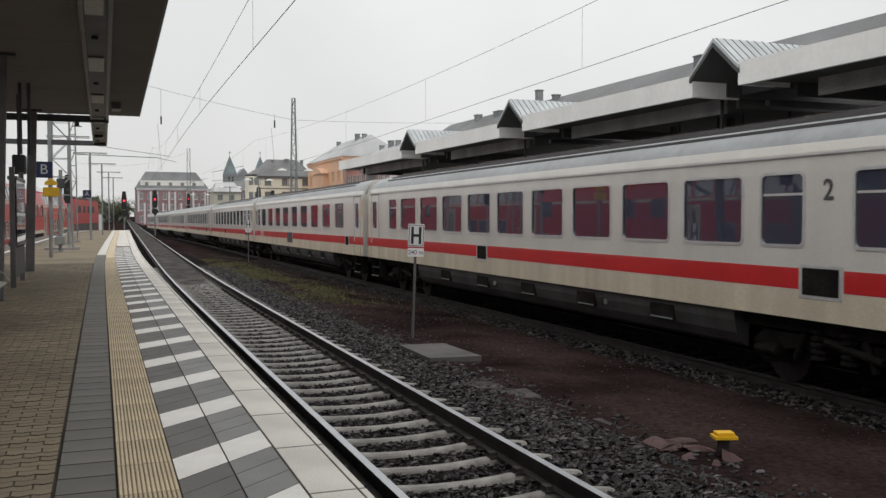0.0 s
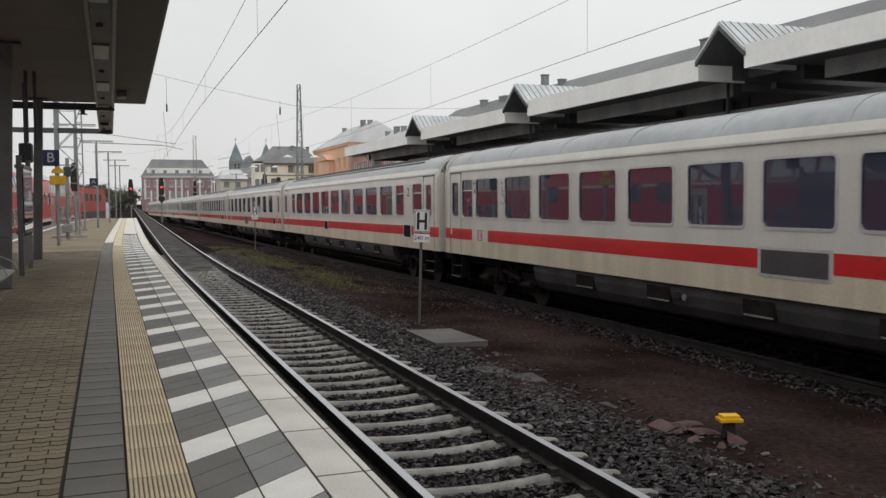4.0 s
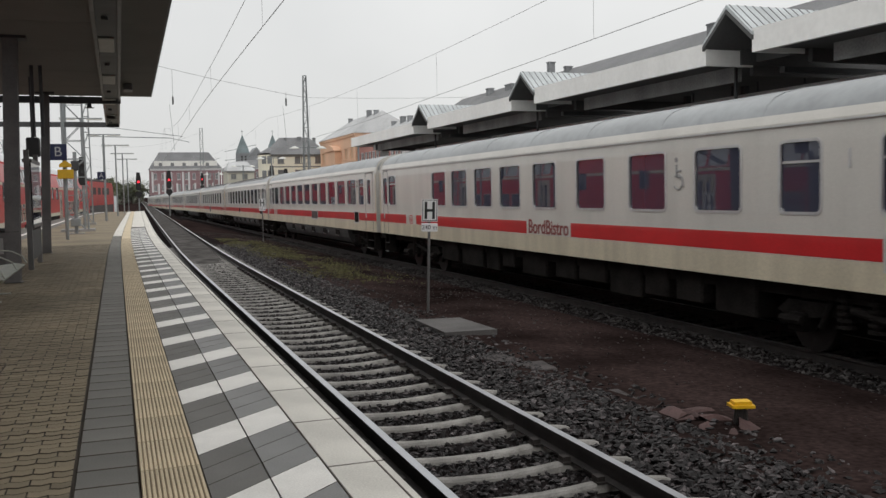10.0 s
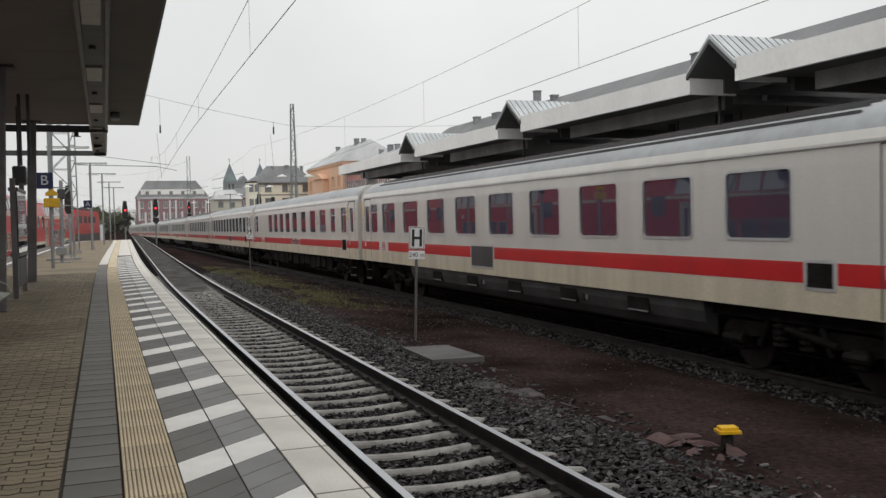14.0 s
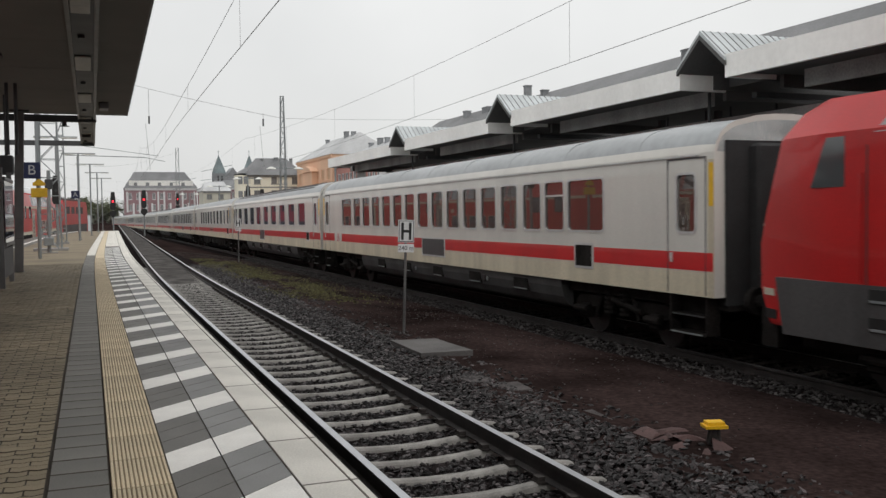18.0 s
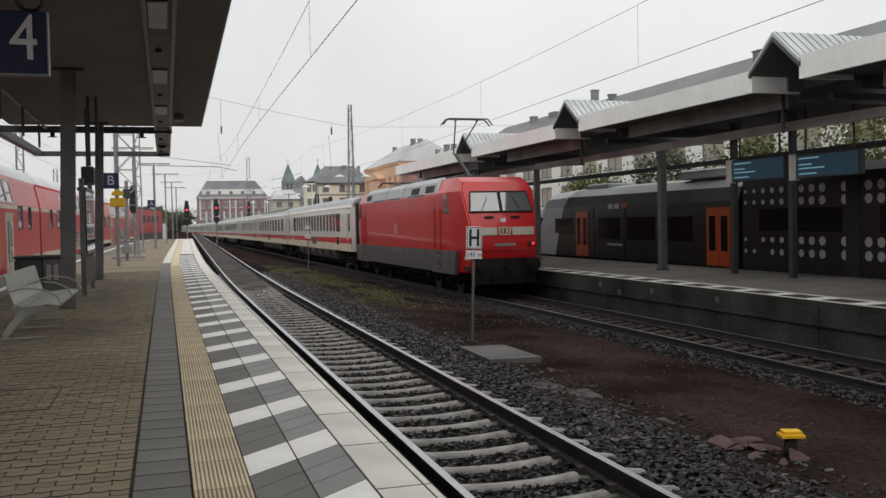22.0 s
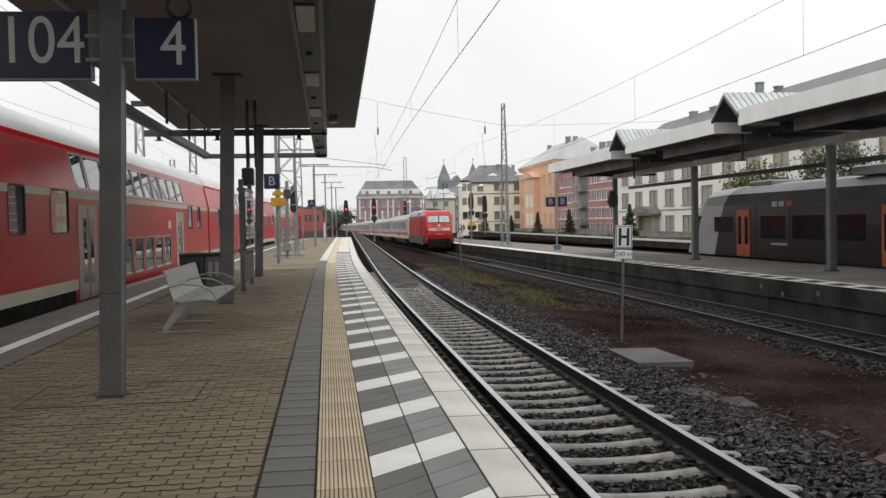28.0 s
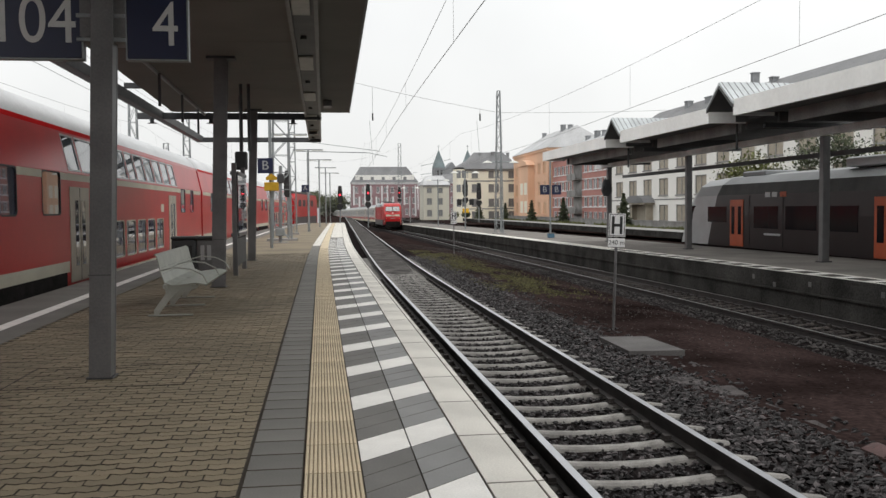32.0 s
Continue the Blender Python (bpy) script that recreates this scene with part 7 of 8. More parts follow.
M_leaf = islands(mat("leaves", (0.115, 0.125, 0.042), 0.8, var=0.3, scale=1.5, fine=9), 0.45)
M_leafd = islands(mat("dark_leaves", (0.068, 0.082, 0.045), 0.8, var=0.3, scale=1.5, fine=9), 0.4)
M_bark = mat("bark", (0.06, 0.05, 0.04), 0.9, var=0.3, scale=4, fine=30)


def house(name, label, at, L, D, H, rows, cols, wall, roof=M_slate, rh=4.0, frame=M_letter, pane=M_houseglass, shut=None, hip=2.0, eave=0.3, skip=None, chimneys=(), bands=(), band_m=None, dormers=(), surround=None):
    """A building whose front lies along its own x axis and looks back along y."""
    h = thing(name, label, "building", group="buildings beyond the station")
    holes = []
    for z, hh in rows:
        for u, w in cols:
            if not (skip and skip(u, z)):
                holes.append((u, u + w, z, z + hh))
    bm = bmesh.new()
    holed(bm, 0, L, 0, H, holes, lambda u, v, d: (u, d, v), 0.18)
    for q in (((0, 0), (0, D)), ((L, D), (L, 0)), ((0, D), (L, D))):
        (a, b), (c, d) = q
        bm.faces.new([bm.verts.new(p) for p in ((a, b, 0), (c, d, 0), (c, d, H), (a, b, H))])
    bmesh.ops.recalc_face_normals(bm, faces=bm.faces[:])
    wl_ = part("wall", bm, wall, h)
    part("lining", boxes((0.1, L - 0.1, 0.24, D - 0.1, 0, H - 0.05)), M_steeld, h)
    bm = bmesh.new()
    e = eave
    v = [bm.verts.new(p) for p in ((-e, -e, H), (L + e, -e, H), (L + e, D + e, H), (-e, D + e, H), (hip, D / 2, H + rh), (L - hip, D / 2, H + rh))]
    for q in ((0, 1, 5, 4), (2, 3, 4, 5), (1, 2, 5), (3, 0, 4), (3, 2, 1, 0)):
        bm.faces.new([v[i] for i in q])
    r = part("roof", bm, roof, h)
    part("cornice", boxes((-0.15, L + 0.15, -0.2, -0.002, H - 0.45, H - 0.02)), frame, h)
    for z0, z1 in bands:
        part("band", boxes((0, L, -0.05, -0.002, z0, z1)), band_m or frame, h)
    for a, b, c, d in holes:
        w = part("window", boxes((a, b, 0.06, 0.13, c, c + 0.09), (a, b, 0.06, 0.13, d - 0.09, d), (a, a + 0.09, 0.06, 0.13, c + 0.09, d - 0.09), (b - 0.09, b, 0.06, 0.13, c + 0.09, d - 0.09), ((a + b) / 2 - 0.04, (a + b) / 2 + 0.04, 0.06, 0.13, c + 0.09, d - 0.09)), frame, h)
        part("pane", boxes((a + 0.03, b - 0.03, 0.14, 0.17, c + 0.03, d - 0.03)), shut or pane, w)
        part("sill", boxes((a - 0.08, b + 0.08, -0.10, -0.002, c - 0.12, c)), frame if not shut else M_conc, w)
        if surround:
            part("surround", boxes((a - 0.16, a - 0.01, -0.05, -0.002, c, d), (b + 0.01, b + 0.16, -0.05, -0.002, c, d), (a - 0.16, b + 0.16, -0.05, -0.002, d, d + 0.15)), surround, w)
    for u, v_, w, hh in chimneys:
        part("chimney", boxes((u, u + w * 0.6, v_, v_ + 0.7, H + 0.3, H + hh - 0.9), (u - 0.06, u + w * 0.6 + 0.06, v_ - 0.06, v_ + 0.76, H + hh - 0.9, H + hh - 0.78)), M_stone, r, "dark chimney stack")
    for u, w in dormers:
        part("dormer", (lambda q: (box(q, u, u + w, 0.4, 3.2, H + 0.2, H + 1.5), q)[1])(bmesh.new()), frame, r)
        part("dormer_pane", boxes((u + 0.2, u + w - 0.2, 0.36, 0.39, H + 0.45, H + 1.3)), pane, r)
    h.matrix_world = at
    return h


def each(u0, u1, n, w):
    return [(u0 + (u1 - u0 - w) * i / (n - 1), w) for i in range(n)]


def place(x, y, z, turn):
    return pose(x, y, z, 0, 0, turn)


SIDE = -90
white = house("white_house", "long white rendered house with closed brown shutters and slate roof", place(40, 122, -0.9, SIDE), 100, 12, 10.4,
              [(0.6, 1.9), (3.6, 2.0), (6.7, 1.9)], [(2.7 + 5.25 * i, 2.9) for i in range(18)], M_render_w, M_slate, 4.6, M_conc, M_houseglass, M_shutter, 3,
              chimneys=((14, 5, 1.6, 5.6), (20, 5, 3.0, 5.4), (31, 5.2, 1.0, 6.6), (35, 5.2, 1.0, 5.6), (60, 5, 1.6, 5.6)), bands=((3.05, 3.2),), skip=lambda u, z: z < 1 and 10 < u < 17, dormers=((24, 2), (44, 2), (52, 2)))
pt = part("porch", boxes((10.6, 17.2, -1.4, -0.01, 2.55, 2.75), (11.2, 11.6, -0.9, -0.01, 0, 2.55), (16.2, 16.6, -0.9, -0.01, 0, 2.55), (11.6, 16.2, -0.25, -0.01, 0, 2.5)), M_shutter, white, "brown porch")
bm = bmesh.new()
prism(bm, [(10.4, 2.76), (11.2, 3.3), (12.6, 3.65), (15.2, 3.65), (16.6, 3.3), (17.4, 2.76)], -1.5, -0.02, "y")
part("porch_roof", bm, M_slate, white, "small curved slate roof over the porch")
red = house("office_block", "flat-fronted block with red panels and ribbon windows", place(40.2, 154, -0.9, SIDE), 31.5, 12, 10.6,
            [(0.1, 1.5), (2.35, 1.5), (5.0, 1.5), (7.6, 1.5)], each(1.0, 12.5, 5, 1.9) + each(18.8, 30.5, 5, 1.9), M_brickred, M_slatel, 3.6, M_letter, M_houseglass, None, 2,
            bands=((2.2, 2.33), (3.88, 4.0), (4.86, 4.98), (6.52, 6.64)), chimneys=((3, 5, 1.2, 4.6), (8, 5, 2.2, 5.0), (12, 5, 1.6, 4.8)))
for z in (1.3, 3.9, 6.5, 9.0):
    bc = part("balcony", boxes((13.2, 18.0, -1.1, -0.01, z, z + 0.12), (13.2, 18.0, -1.1, -1.05, z + 0.12, z + 1.0)), M_conc, red, "grey balcony")
    for u in (13.25, 15.6, 17.9):
        part("rail_post", boxes((u, u + 0.06, -1.17, -1.101, z, z + 1.1)), M_galv, bc)
part("balcony_wall", boxes((13.2, 18.0, -0.06, -0.012, 0.3, 10.0)), M_conc, red)
peach = house("peach_house", "peach orange rendered town house with stone bands and grey roof", place(39.6, 183, -1.0, SIDE), 28.4, 12, 12.8,
              [(1.2, 2.2), (4.6, 2.4), (8.4, 2.0)], [(1.6, 2.2), (6.2, 2.2), (12.2, 1.8), (15.0, 1.8), (20.5, 2.2), (24.6, 2.2)], M_peach, M_slatel, 4.2, M_peach, mat("pale_blind", (0.62, 0.42, 0.28), 0.8, var=0.05), None, 3,
              bands=((3.7, 3.95), (7.6, 7.8)), chimneys=((4, 5, 1.2, 5.2), (18, 5, 2.0, 5.6), (23, 5, 1.4, 5.2)))
bm = bmesh.new()
box(bm, 10.8, 18.0, -1.2, -0.01, 0, 10.2)
part("bay", bm, M_peach, peach, "shallow peach bay")
bm = bmesh.new()
prism(bm, [(10.4, 10.21), (18.4, 10.21), (17.0, 10.9), (14.4, 11.3), (11.8, 10.9)], -1.5, -0.02, "y")
part("bay_gable", bm, M_peach, peach)
for z in (1.4, 4.8):
    for u in (11.6, 14.9):
        part("bay_window", boxes((u, u + 2.2, -1.23, -1.201, z, z + 2.2)), M_render_c, peach)
cream = house("cream_house", "cream town house with rounded corner and dark slate roof", place(30.0, 185, -1.6, 0), 11.2, 10, 11.0,
              [(0.8, 1.5), (3.3, 1.6), (6.3, 1.6), (9.2, 1.4)], [(1.2, 1.3), (4.7, 1.5), (6.0, 0.9), (8.9, 1.2)], M_render_c, M_slate, 3.7, M_conc, M_houseglass, None, 2.5,
              bands=((2.7, 2.9), (8.4, 8.65)), chimneys=((3.5, 4, 0.7, 4.4), (6.2, 4, 1.2, 4.6), (9.4, 4, 0.9, 4.4)), surround=M_render_c, eave=0.5)
bm = bmesh.new()
rod(bm, (29.8, 187.2, -1.6), (29.8, 187.2, 9.4), 2.2, 20)
tw = thing("corner_tower", "rounded cream corner of the town house", "building")
part("wall", bm, M_render_c, tw)
bm = bmesh.new()
rod(bm, (29.8, 187.2, 9.4), (29.9, 187.4, 10.9), 2.35, 20, 0.15)
part("roof", bm, M_slate, tw)
for z in (1.7, 4.7, 7.6):
    for a in (-125, -95, -65):
        x, y = 29.8 + 2.2 * math.cos(math.radians(a)), 187.2 + 2.2 * math.sin(math.radians(a))
        w = part("window", boxes((-0.45, 0.45, -0.05, 0.05, z, z + 1.5)), M_houseglass, tw)
        w.matrix_local = pose(x, y, 0, 0, 0, a + 90)
mid = house("pale_house", "dull pale narrow house with grey lean-to roof", place(26.6, 232, -1.6, 0), 6.6, 10, 9.0, [(1, 1.6), (4, 1.6), (7, 1.2)], [(0.8, 1.3), (3.6, 1.3)], M_render_d, M_slatel, 2.5, M_conc, hip=1)
far = house("station_block", "maroon brick block with white pilasters and white attic", place(10.7, 300, -1.6, 0), 21.6, 14, 11.7,
            [(1.0, 2.0), (4.6, 2.0), (8.2, 2.0)], each(0.9, 20.8, 9, 1.0), M_maroon, M_slate, 5.4, M_letter, hip=3, bands=((11.0, 11.6),))
for i in range(12):
    u = 0.25 + i * 1.85
    z0, z1 = ((4.2, 10.6), (0.4, 7.0), (0.4, 10.6))[i % 3]
    part("pilaster", boxes((u, u + 0.55, -0.12, -0.01, z0, z1)), M_letter, far, "white vertical strip")
part("attic", boxes((1.2, 20.6, 0.8, 12, 11.71, 14.1)), M_render_w, far, "white attic storey")
for i in range(5):
    part("attic_window", boxes((2.6 + i * 3.6, 3.6 + i * 3.6, 0.74, 0.79, 12.3, 13.5)), M_houseglass, far)
wing = house("station_wing", "maroon and white wing of the distant block", place(32.5, 300, -1.6, -62), 26, 10, 11.2, [(1.0, 2.0), (4.6, 2.0), (8.2, 1.8)], each(1, 25, 9, 1.1), M_maroon, M_slate, 2.8, M_letter, hip=3)


def church():
    c = thing("church", "distant dark church with two pointed towers", "church")
    def spire(x, w, z1, z2, tip, d=330):
        bm = bmesh.new()
        box(bm, x - w / 2, x + w / 2, d, d + w, -1.6, z1)
        part("tower", bm, M_stone, c)
        bm = bmesh.new()
        v = [bm.verts.new(p) for p in ((x - w / 2, d, z1), (x + w / 2, d, z1), (x + w / 2, d + w, z1), (x - w / 2, d + w, z1), (x - w * 0.42, d + w * 0.1, z2), (x + w * 0.42, d + w * 0.1, z2), (x + w * 0.42, d + w * 0.9, z2), (x - w * 0.42, d + w * 0.9, z2), (x, d + w / 2, tip))]
        for q in ((0, 1, 5, 4), (1, 2, 6, 5), (2, 3, 7, 6), (3, 0, 4, 7), (4, 5, 8), (5, 6, 8), (6, 7, 8), (7, 4, 8), (3, 2, 1, 0)):
            bm.faces.new([v[i] for i in q])
        part("spire", bm, M_copper, c)
        part("cross", rods([((x, d + w / 2, tip), (x, d + w / 2, tip + 1.6)), ((x - 0.4, d + w / 2, tip + 1.1), (x + 0.4, d + w / 2, tip + 1.1))], 0.08, 5), M_stone, c)
        for k in (-0.8, 0.5):
            part("belfry_opening", boxes((x + k, x + k + 0.5, d - 0.05, d - 0.001, z1 - 3, z1 - 1)), M_black, c)
    spire(43.6, 4.4, 16.2, 17.6, 22.9)
    spire(54.3, 3.0, 18.4, 19.3, 22.9)
    bm = bmesh.new()
    prism(bm, [(44.5, -1.6), (51.5, -1.6), (51.5, 13.5), (48.0, 18.2), (44.5, 14.2)], 328, 338, "y")
    part("nave", bm, M_stone, c)


church()


# ---- signals ----
def signal(x, y, base, h, lit=True, label="tall black light signal showing red", sub=True):
    s = thing("light_signal", label, "railway signal", group="light signals")
    part("post", rods([((0, 0, 0), (0, 0, h))], 0.08, 8), M_galv, s)
    bm = bmesh.new()
    prism(bm, [(-0.32, h - 0.2), (-0.2, h - 0.5), (0.2, h - 0.5), (0.32, h - 0.2), (0.30, h + 0.9), (0.2, h + 1.7), (-0.2, h + 1.7), (-0.30, h + 0.9)], -0.12, 0.10, "y")
    hd = part("head", bm, M_black, s)
    bm = bmesh.new()
    rod(bm, (0, -0.20, h + 0.55), (0, -0.12, h + 0.55), 0.12, 14)
    part("lens", bm, M_signal_red if lit else M_steeld, hd, "lit red lens" if lit else "")
    bm = bmesh.new()
    rod(bm, (0, -0.32, h + 1.2), (0, -0.12, h + 1.2), 0.14, 12)
    part("hood", bm, M_black, hd)
    if sub:
        part("lower_head", (lambda q: (prism(q, [(-0.42, h - 1.0), (0, h - 1.5), (0.42, h - 1.0), (0.3, h - 0.6), (-0.3, h - 0.6)], -0.1, 0.08, "y"), q)[1])(bmesh.new()), M_black, s)
    s.matrix_world = pose(x, y, base)
    return s


signal(6.35, 118, -1.0, 3.9)
signal(15.8, 180, -1.0, 5.0)
signal(2.75, 118, -1.0, 3.7, True)
signal(20.9, 118, -0.4, 3.4, False, "black light signal on the far platform")
s5_ = signal(19.1, 118, -0.4, 3.8, False, "black light signal with a yellow number plate")
part("number_plate", boxes((-0.42, 0.42, -0.2, -0.13, 1.2, 1.75)), M_yellow, s5_)
part("side_lamp", boxes((-1.1, -0.5, -0.1, 0.1, 2.2, 3.0), (0.5, 1.1, -0.1, 0.1, 2.2, 3.0), bevel=0.05), M_black, s5_)
sg = signal(-1.40, 46.0, 0.0, 3.9, False, "small black signal on the platform", False)
sg.scale = (0.6, 0.6, 0.6)


# ---- wires ----
def wire(name, pts, r, label, parent):
    bm = bmesh.new()
    for a, b in zip(pts, pts[1:]):
        rod(bm, a, b, r, 5, cap=False)
    return part(name, bm, M_wire, parent, label)


def sag(a, b, drop, n=10):
    a, b = Vector(a), Vector(b)
    return [a.lerp(b, i / n) - Vector((0, 0, drop * 4 * (i / n) * (1 - i / n))) for i in range(n + 1)]


def catenary():
    c = thing("overhead_line", "overhead contact wires with droppers above the tracks", "overhead line", kind="structure")
    def line(fx, zc, zm, ym, k, y0=-8, y1=150):
        """Contact wire at zc(y); the carrier hangs in spans of 68 m, lowest at ym."""
        ys = list(range(y0, y1 + 1, 4))

        def up(y):
            return zm + k * (((y - ym + 34) % 68) - 34) ** 2
        wire("contact_wire", [(fx(y), y, zc(y)) for y in ys], 0.0085, "thin contact wire", c)
        wire("catenary_wire", [(fx(y), y, up(y)) for y in ys], 0.0065, "sagging carrier wire", c)
        for y in range(y0 + 5, y1, 11):
            wire("dropper", [(fx(y), y, zc(y)), (fx(y), y, up(y))], 0.0045, "", c)
    line(near_x, lambda y: 5.12 - 0.0125 * min(y, 50), 5.36, 42, 0.0013)
    line(far_x, lambda y: 5.20 - 0.0146 * min(y, 42), 6.20, 34, 0.0007)
    line(dx0, lambda y: 4.9, 5.7, 40, 0.0008)
    for x in (-10.6, -14.8, -19.0, -23.5):
        line(lambda y, x=x: x, lambda y: 4.9, 5.8, 35 + x, 0.0008)
    # cross spans
    wire("cross_span", sag((-9.6, 69, 14.3), (13.9, 69, 8.72), 0.45, 16), 0.014, "sagging cross span wire", c)
    wire("cross_span", sag((13.9, 69, 8.72), (31.0, 69, 9.15), 0.12, 8), 0.012, "", c)
    wire("cross_span", sag((-9.6, 190, 13.0), (16.8, 190, 14.2), 2.4, 16), 0.014, "", c)
    for x, y, z, top in ((4.2, 68.8, 9.05, 10.55), (12.38, 68.8, 9.06, 8.85)):
        part("insulator", rods([((x, y, z - 1.0), (x, y, z - 0.45))], 0.06, 7), M_steeld, c, "brown insulator")
        wire("hanger", [(x, y, z - 0.45), (x, y, max(z, top))], 0.016, "", c)
        wire("hanger", [(x, y, 4.75), (x - 0.25, y, z - 1.0)], 0.014, "", c)
    # cantilever over the near track
    y = 60.0
    x = near_x(y)
    for a, b, r in (((-1.3, y, 5.2), (x - 0.2, y, 5.1), 0.03), ((-1.3, y, 5.9), (x + 0.6, y, 5.2), 0.02), ((x - 0.2, y, 5.1), (x + 1.0, y, 4.85), 0.02)):
        part("cantilever", rods([(a, b)], r, 6), M_galv, c, "thin steel cantilever arm")
    for y, x0 in ((96, 12.0), (130, 12.0)):
        part("cantilever", rods([((14.0, y, 5.4), (10.8, y, 5.0)), ((14.0, y, 6.6), (10.8, y, 5.9))], 0.03, 6), M_galv, c)


catenary()


# ---- plants, walls and distance ----
def leaves(name, n, centre, radii, m, seed, size=(0.10, 0.22), parent=None, clumps=14):
    rs = np.random.RandomState(seed)
    cl = rs.randn(clumps, 3)
    cl /= np.linalg.norm(cl, axis=1)[:, None] * (1.0 + 0.6 * rs.rand(clumps, 1))
    k = rs.randint(0, clumps, n)
    p = cl[k] * 0.75 + rs.randn(n, 3) * 0.20
    p = p * np.array(radii) + np.array(centre)
    vs, fs = [], []
    d = rs.randn(n, 2, 3)
    d /= np.linalg.norm(d, axis=2)[..., None]
    s = size[0] + (size[1] - size[0]) * rs.rand(n)
    for i in range(n):
        a, b = d[i, 0] * s[i], d[i, 1] * s[i] * 0.7
        q = len(vs)
        vs += [tuple(p[i] - a), tuple(p[i] + b), tuple(p[i] + a), tuple(p[i] - b)]
        fs.append((q, q + 1, q + 2, q + 3))
    me = bpy.data.meshes.new(name)
    me.from_pydata(vs, [], fs)
    me.materials.append(m)
    o = new(name, me)
    if parent is not None:
        o.parent = parent
    return o


def tree(x, y, z, h, r, m, seed, n=2600):
    t = thing("tree", "leafy tree with yellowing autumn crown" if m is M_leaf else "dark green leafy tree", "tree", group="trees beyond the tracks")
    rs = random.Random(seed)
    bm = bmesh.new()
    rod(bm, (0, 0, 0), (rs.uniform(-.2, .2), 0, h * 0.45), 0.2, 8, 0.13)
    top = (0, 0, h * 0.45)
    for i in range(7):
        a = i * 0.9 + rs.random()
        rod(bm, (0, 0, h * (0.3 + 0.03 * i)), (r * 0.7 * math.cos(a), r * 0.7 * math.sin(a), h * rs.uniform(0.55, 0.85)), 0.07, 6, 0.02)
    part("trunk", bm, M_bark, t)
    leaves("crown", int(n * 1.4), (0, 0, h * 0.66), (r, r, h * 0.36), m, seed, (0.06, 0.15), t, 22)
    t.matrix_world = pose(x, y, z)


for i, (x, y, h, r, m) in enumerate(((31, 62, 6.8, 2.4, M_leaf), (33, 55, 7.6, 2.8, M_leafd), (32, 45, 8.4, 2.8, M_leaf), (34, 38, 9.2, 3.2, M_leaf), (33, 30, 9.0, 3.0, M_leafd), (35, 22, 9.5, 3.2, M_leaf), (34, 12, 9.0, 3.0, M_leafd),
                                     (28.6, 177, 2.0, 0.9, M_leafd), (26.2, 176, 1.9, 0.9, M_leaf))):
    tree(x, y, -1.2, h, r, m, 20 + i, 2600 if x < 36 else 1200)

def conifer(x, y, z, h, r, seed):
    t = thing("tree", "small conical dark green garden tree", "tree", group="garden trees")
    part("trunk", rods([((0, 0, 0), (0, 0, h * 0.85))], 0.07, 6), M_bark, t)
    rs = np.random.RandomState(seed)
    vs, fs = [], []
    for i in range(900):
        u = rs.rand() ** 1.4
        a, q = rs.rand() * 6.283, r * (1 - u) * (0.45 + 0.65 * rs.rand()) * (0.8 + 0.3 * math.sin(u * 40))
        p = np.array((q * math.cos(a), q * math.sin(a), h * (0.1 + 0.9 * u)))
        d = rs.randn(2, 3) * 0.11
        k = len(vs)
        vs += [tuple(p - d[0]), tuple(p + d[1]), tuple(p + d[0]), tuple(p - d[1])]
        fs.append((k, k + 1, k + 2, k + 3))
    me = bpy.data.meshes.new("crown")
    me.from_pydata(vs, [], fs)
    me.materials.append(M_leafd)
    o = new("crown", me)
    o.parent = t
    t.matrix_world = pose(x, y, z)


for i, (x, y, h, r) in enumerate(((37.2, 136, 4.0, 1.1), (37.2, 157, 3.8, 1.0), (37.2, 108, 4.2, 1.1), (31.5, 178, 3.8, 1.0), (37.6, 182, 3.4, 0.9))):
    conifer(x, y, -1.2, h, r, 90 + i)
for i in range(7):
    tree(-14 + i * 4.2, 330 + (i % 3) * 8, -1.2, 8.5 + (i % 2) * 1.5, 4.0, M_leaf if i % 2 else M_leafd, 60 + i, 1500)


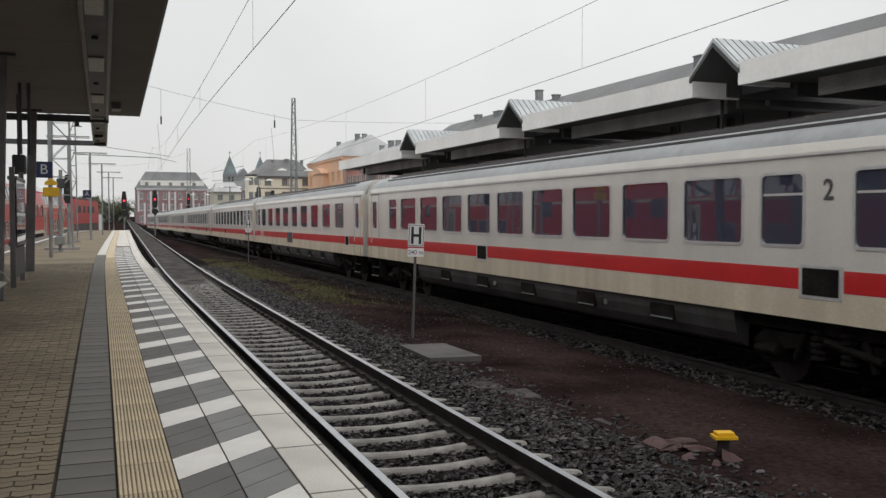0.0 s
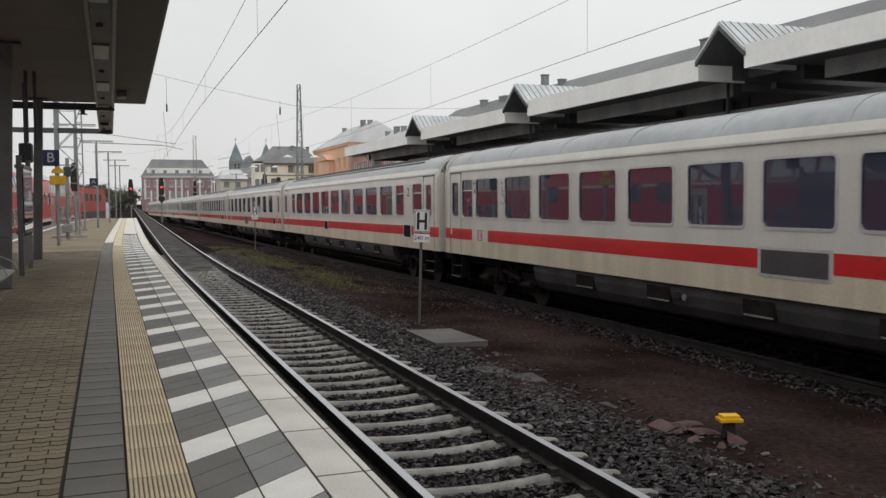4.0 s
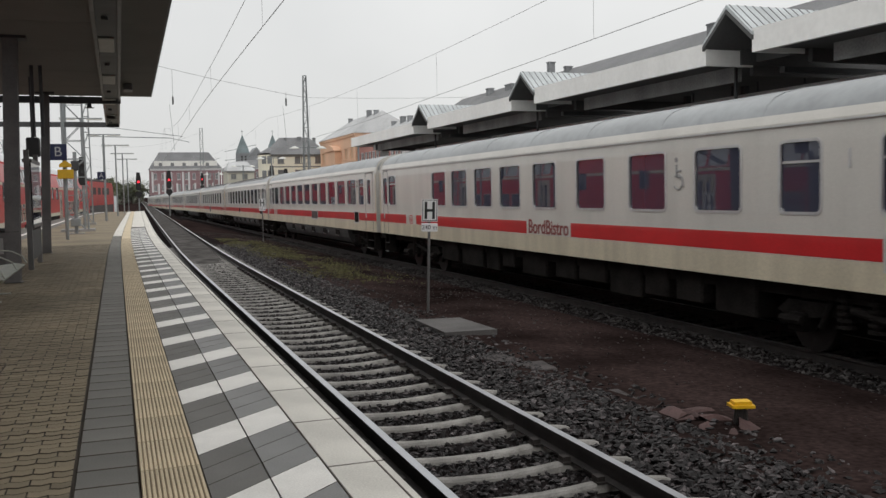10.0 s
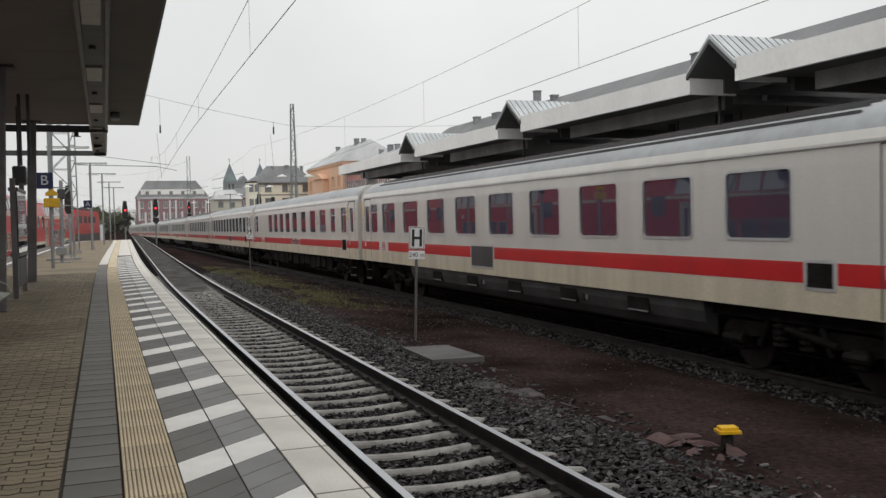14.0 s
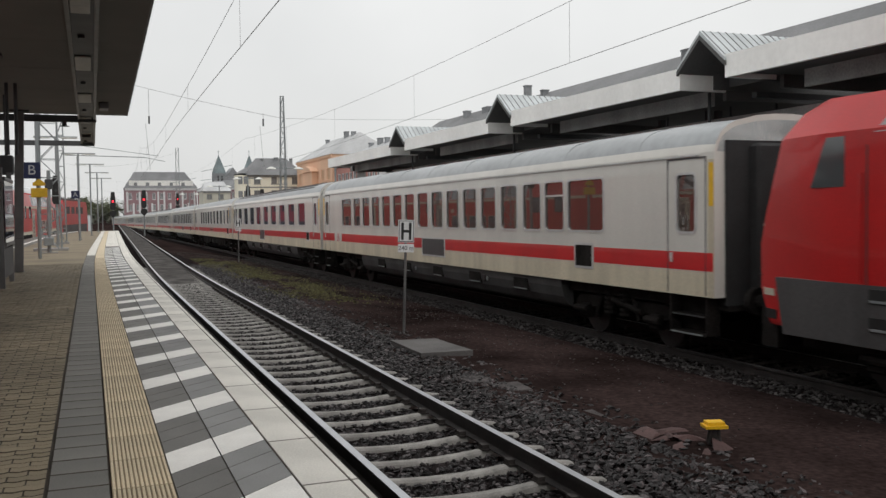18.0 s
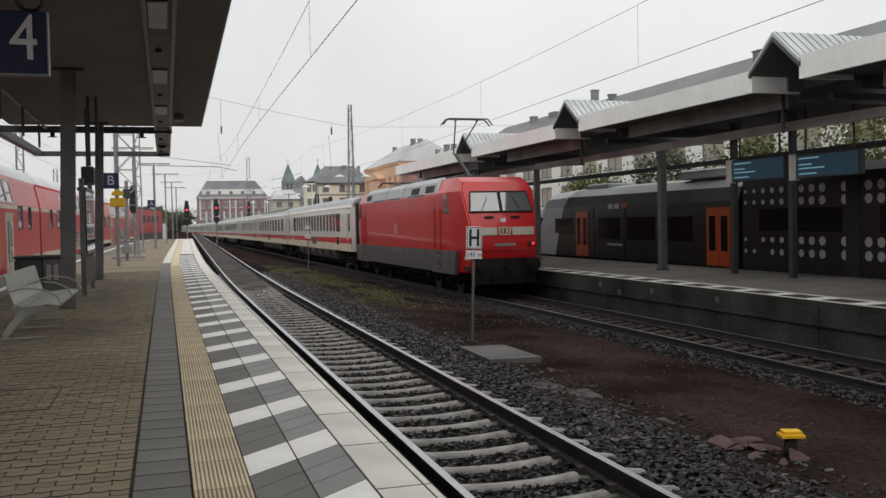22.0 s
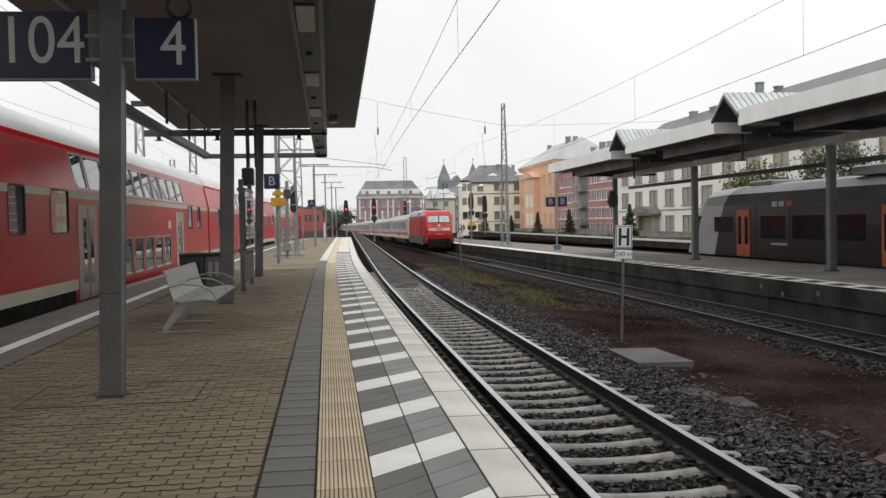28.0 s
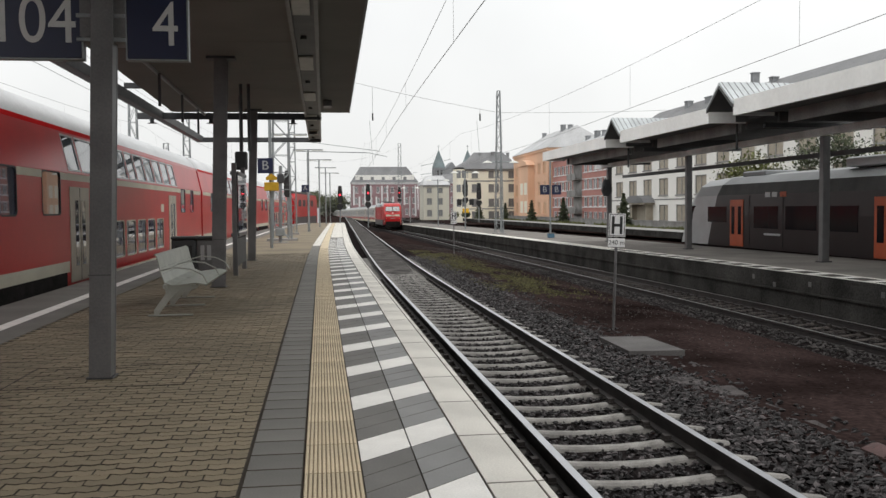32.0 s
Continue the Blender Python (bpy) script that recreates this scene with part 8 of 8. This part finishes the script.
def far_woods():
    """A low grey-green belt of trees and roofs far along the outer tracks."""
    rs = np.random.RandomState(31)
    vs, fs = [], []
    for i in range(9000):
        x = -130 + 140 * rs.rand()
        y = 345 + 30 * rs.rand()
        top = 7.5 + 4.0 * noise.noise((x * 0.06, 3.0, y * 0.02)) + 2.0 * noise.noise((x * 0.3, 8.0, 0))
        p = np.array((x, y, -1.2 + top * rs.rand() ** 0.7))
        d = rs.randn(2, 3) * 0.5
        k = len(vs)
        vs += [tuple(p - d[0]), tuple(p + d[1]), tuple(p + d[0]), tuple(p - d[1])]
        fs.append((k, k + 1, k + 2, k + 3))
    me = bpy.data.meshes.new("far_woods")
    me.from_pydata(vs, [], fs)
    # leaf colour lightened and greyed to hold the haze
    me.materials.append(islands(mat("hazy_leaves", (0.15, 0.16, 0.125), 0.9, var=0.2, scale=0.2, fine=2), 0.3))
    tagged(new("far_woods", me), "distant belt of dull green trees beyond the tracks", "trees", kind="stuff")


far_woods()


def low_wall():
    w = thing("retaining_wall", "low stained concrete wall along the gardens", "wall", kind="structure")
    for i in range(36):
        part("wall_panel", boxes((38.0, 38.25, 20 + i * 4.6 + 0.02, 20 + i * 4.6 + 4.58, -1.3, -0.3), bevel=0.02), M_conc, w)
        part("coping", boxes((37.94, 38.31, 20 + i * 4.6, 20 + i * 4.6 + 4.6, -0.30, -0.2)), M_conc, w)
    return w


low_wall()


def scrub():
    rs = np.random.RandomState(8)
    vs, fs = [], []
    for i in range(9000):
        y = 60 + 130 * rs.rand()
        x = 33 + 4.6 * rs.rand()
        if noise.noise((x * 0.3, y * 0.12, 9)) < -0.1:
            continue
        h, w, t = rs.uniform(0.15, 0.6), rs.uniform(0.1, 0.35), rs.uniform(0, 6.28)
        k = len(vs)
        vs += [(x - w * math.cos(t), y - w * math.sin(t), -1.2), (x + w * math.cos(t), y + w * math.sin(t), -1.2), (x + rs.uniform(-.2, .2), y + rs.uniform(-.2, .2), -1.2 + h)]
        fs.append((k, k + 1, k + 2))
    me = bpy.data.meshes.new("scrub")
    me.from_pydata(vs, [], fs)
    me.materials.append(M_leaf)
    tagged(new("scrub", me), "low weeds and scrub below the garden wall", "weeds", kind="stuff")


scrub()
tagged(part("platform", boxes((29.5, 33.0, 40, 200, -1.25, -0.75)), M_conc), "pale strip of an outer platform behind the train", "platform", kind="structure")
tagged(part("platform_edge", boxes((29.3, 29.5, 40, 200, -1.25, -0.72)), M_wallc), "dark edge of the outer platform", "platform edge", kind="structure")

# a stair far along the outer tracks
st = thing("outdoor_stair", "distant grey steel stair beside the tracks", "stair")
part("stair", (lambda q: (prism(q, [(118, -0.9), (119.5, -0.9), (131, 1.2), (131, 1.6), (129, 1.6)], -0.2, 0.2, "x"), q)[1])(bmesh.new()), M_galv, st)


motions()
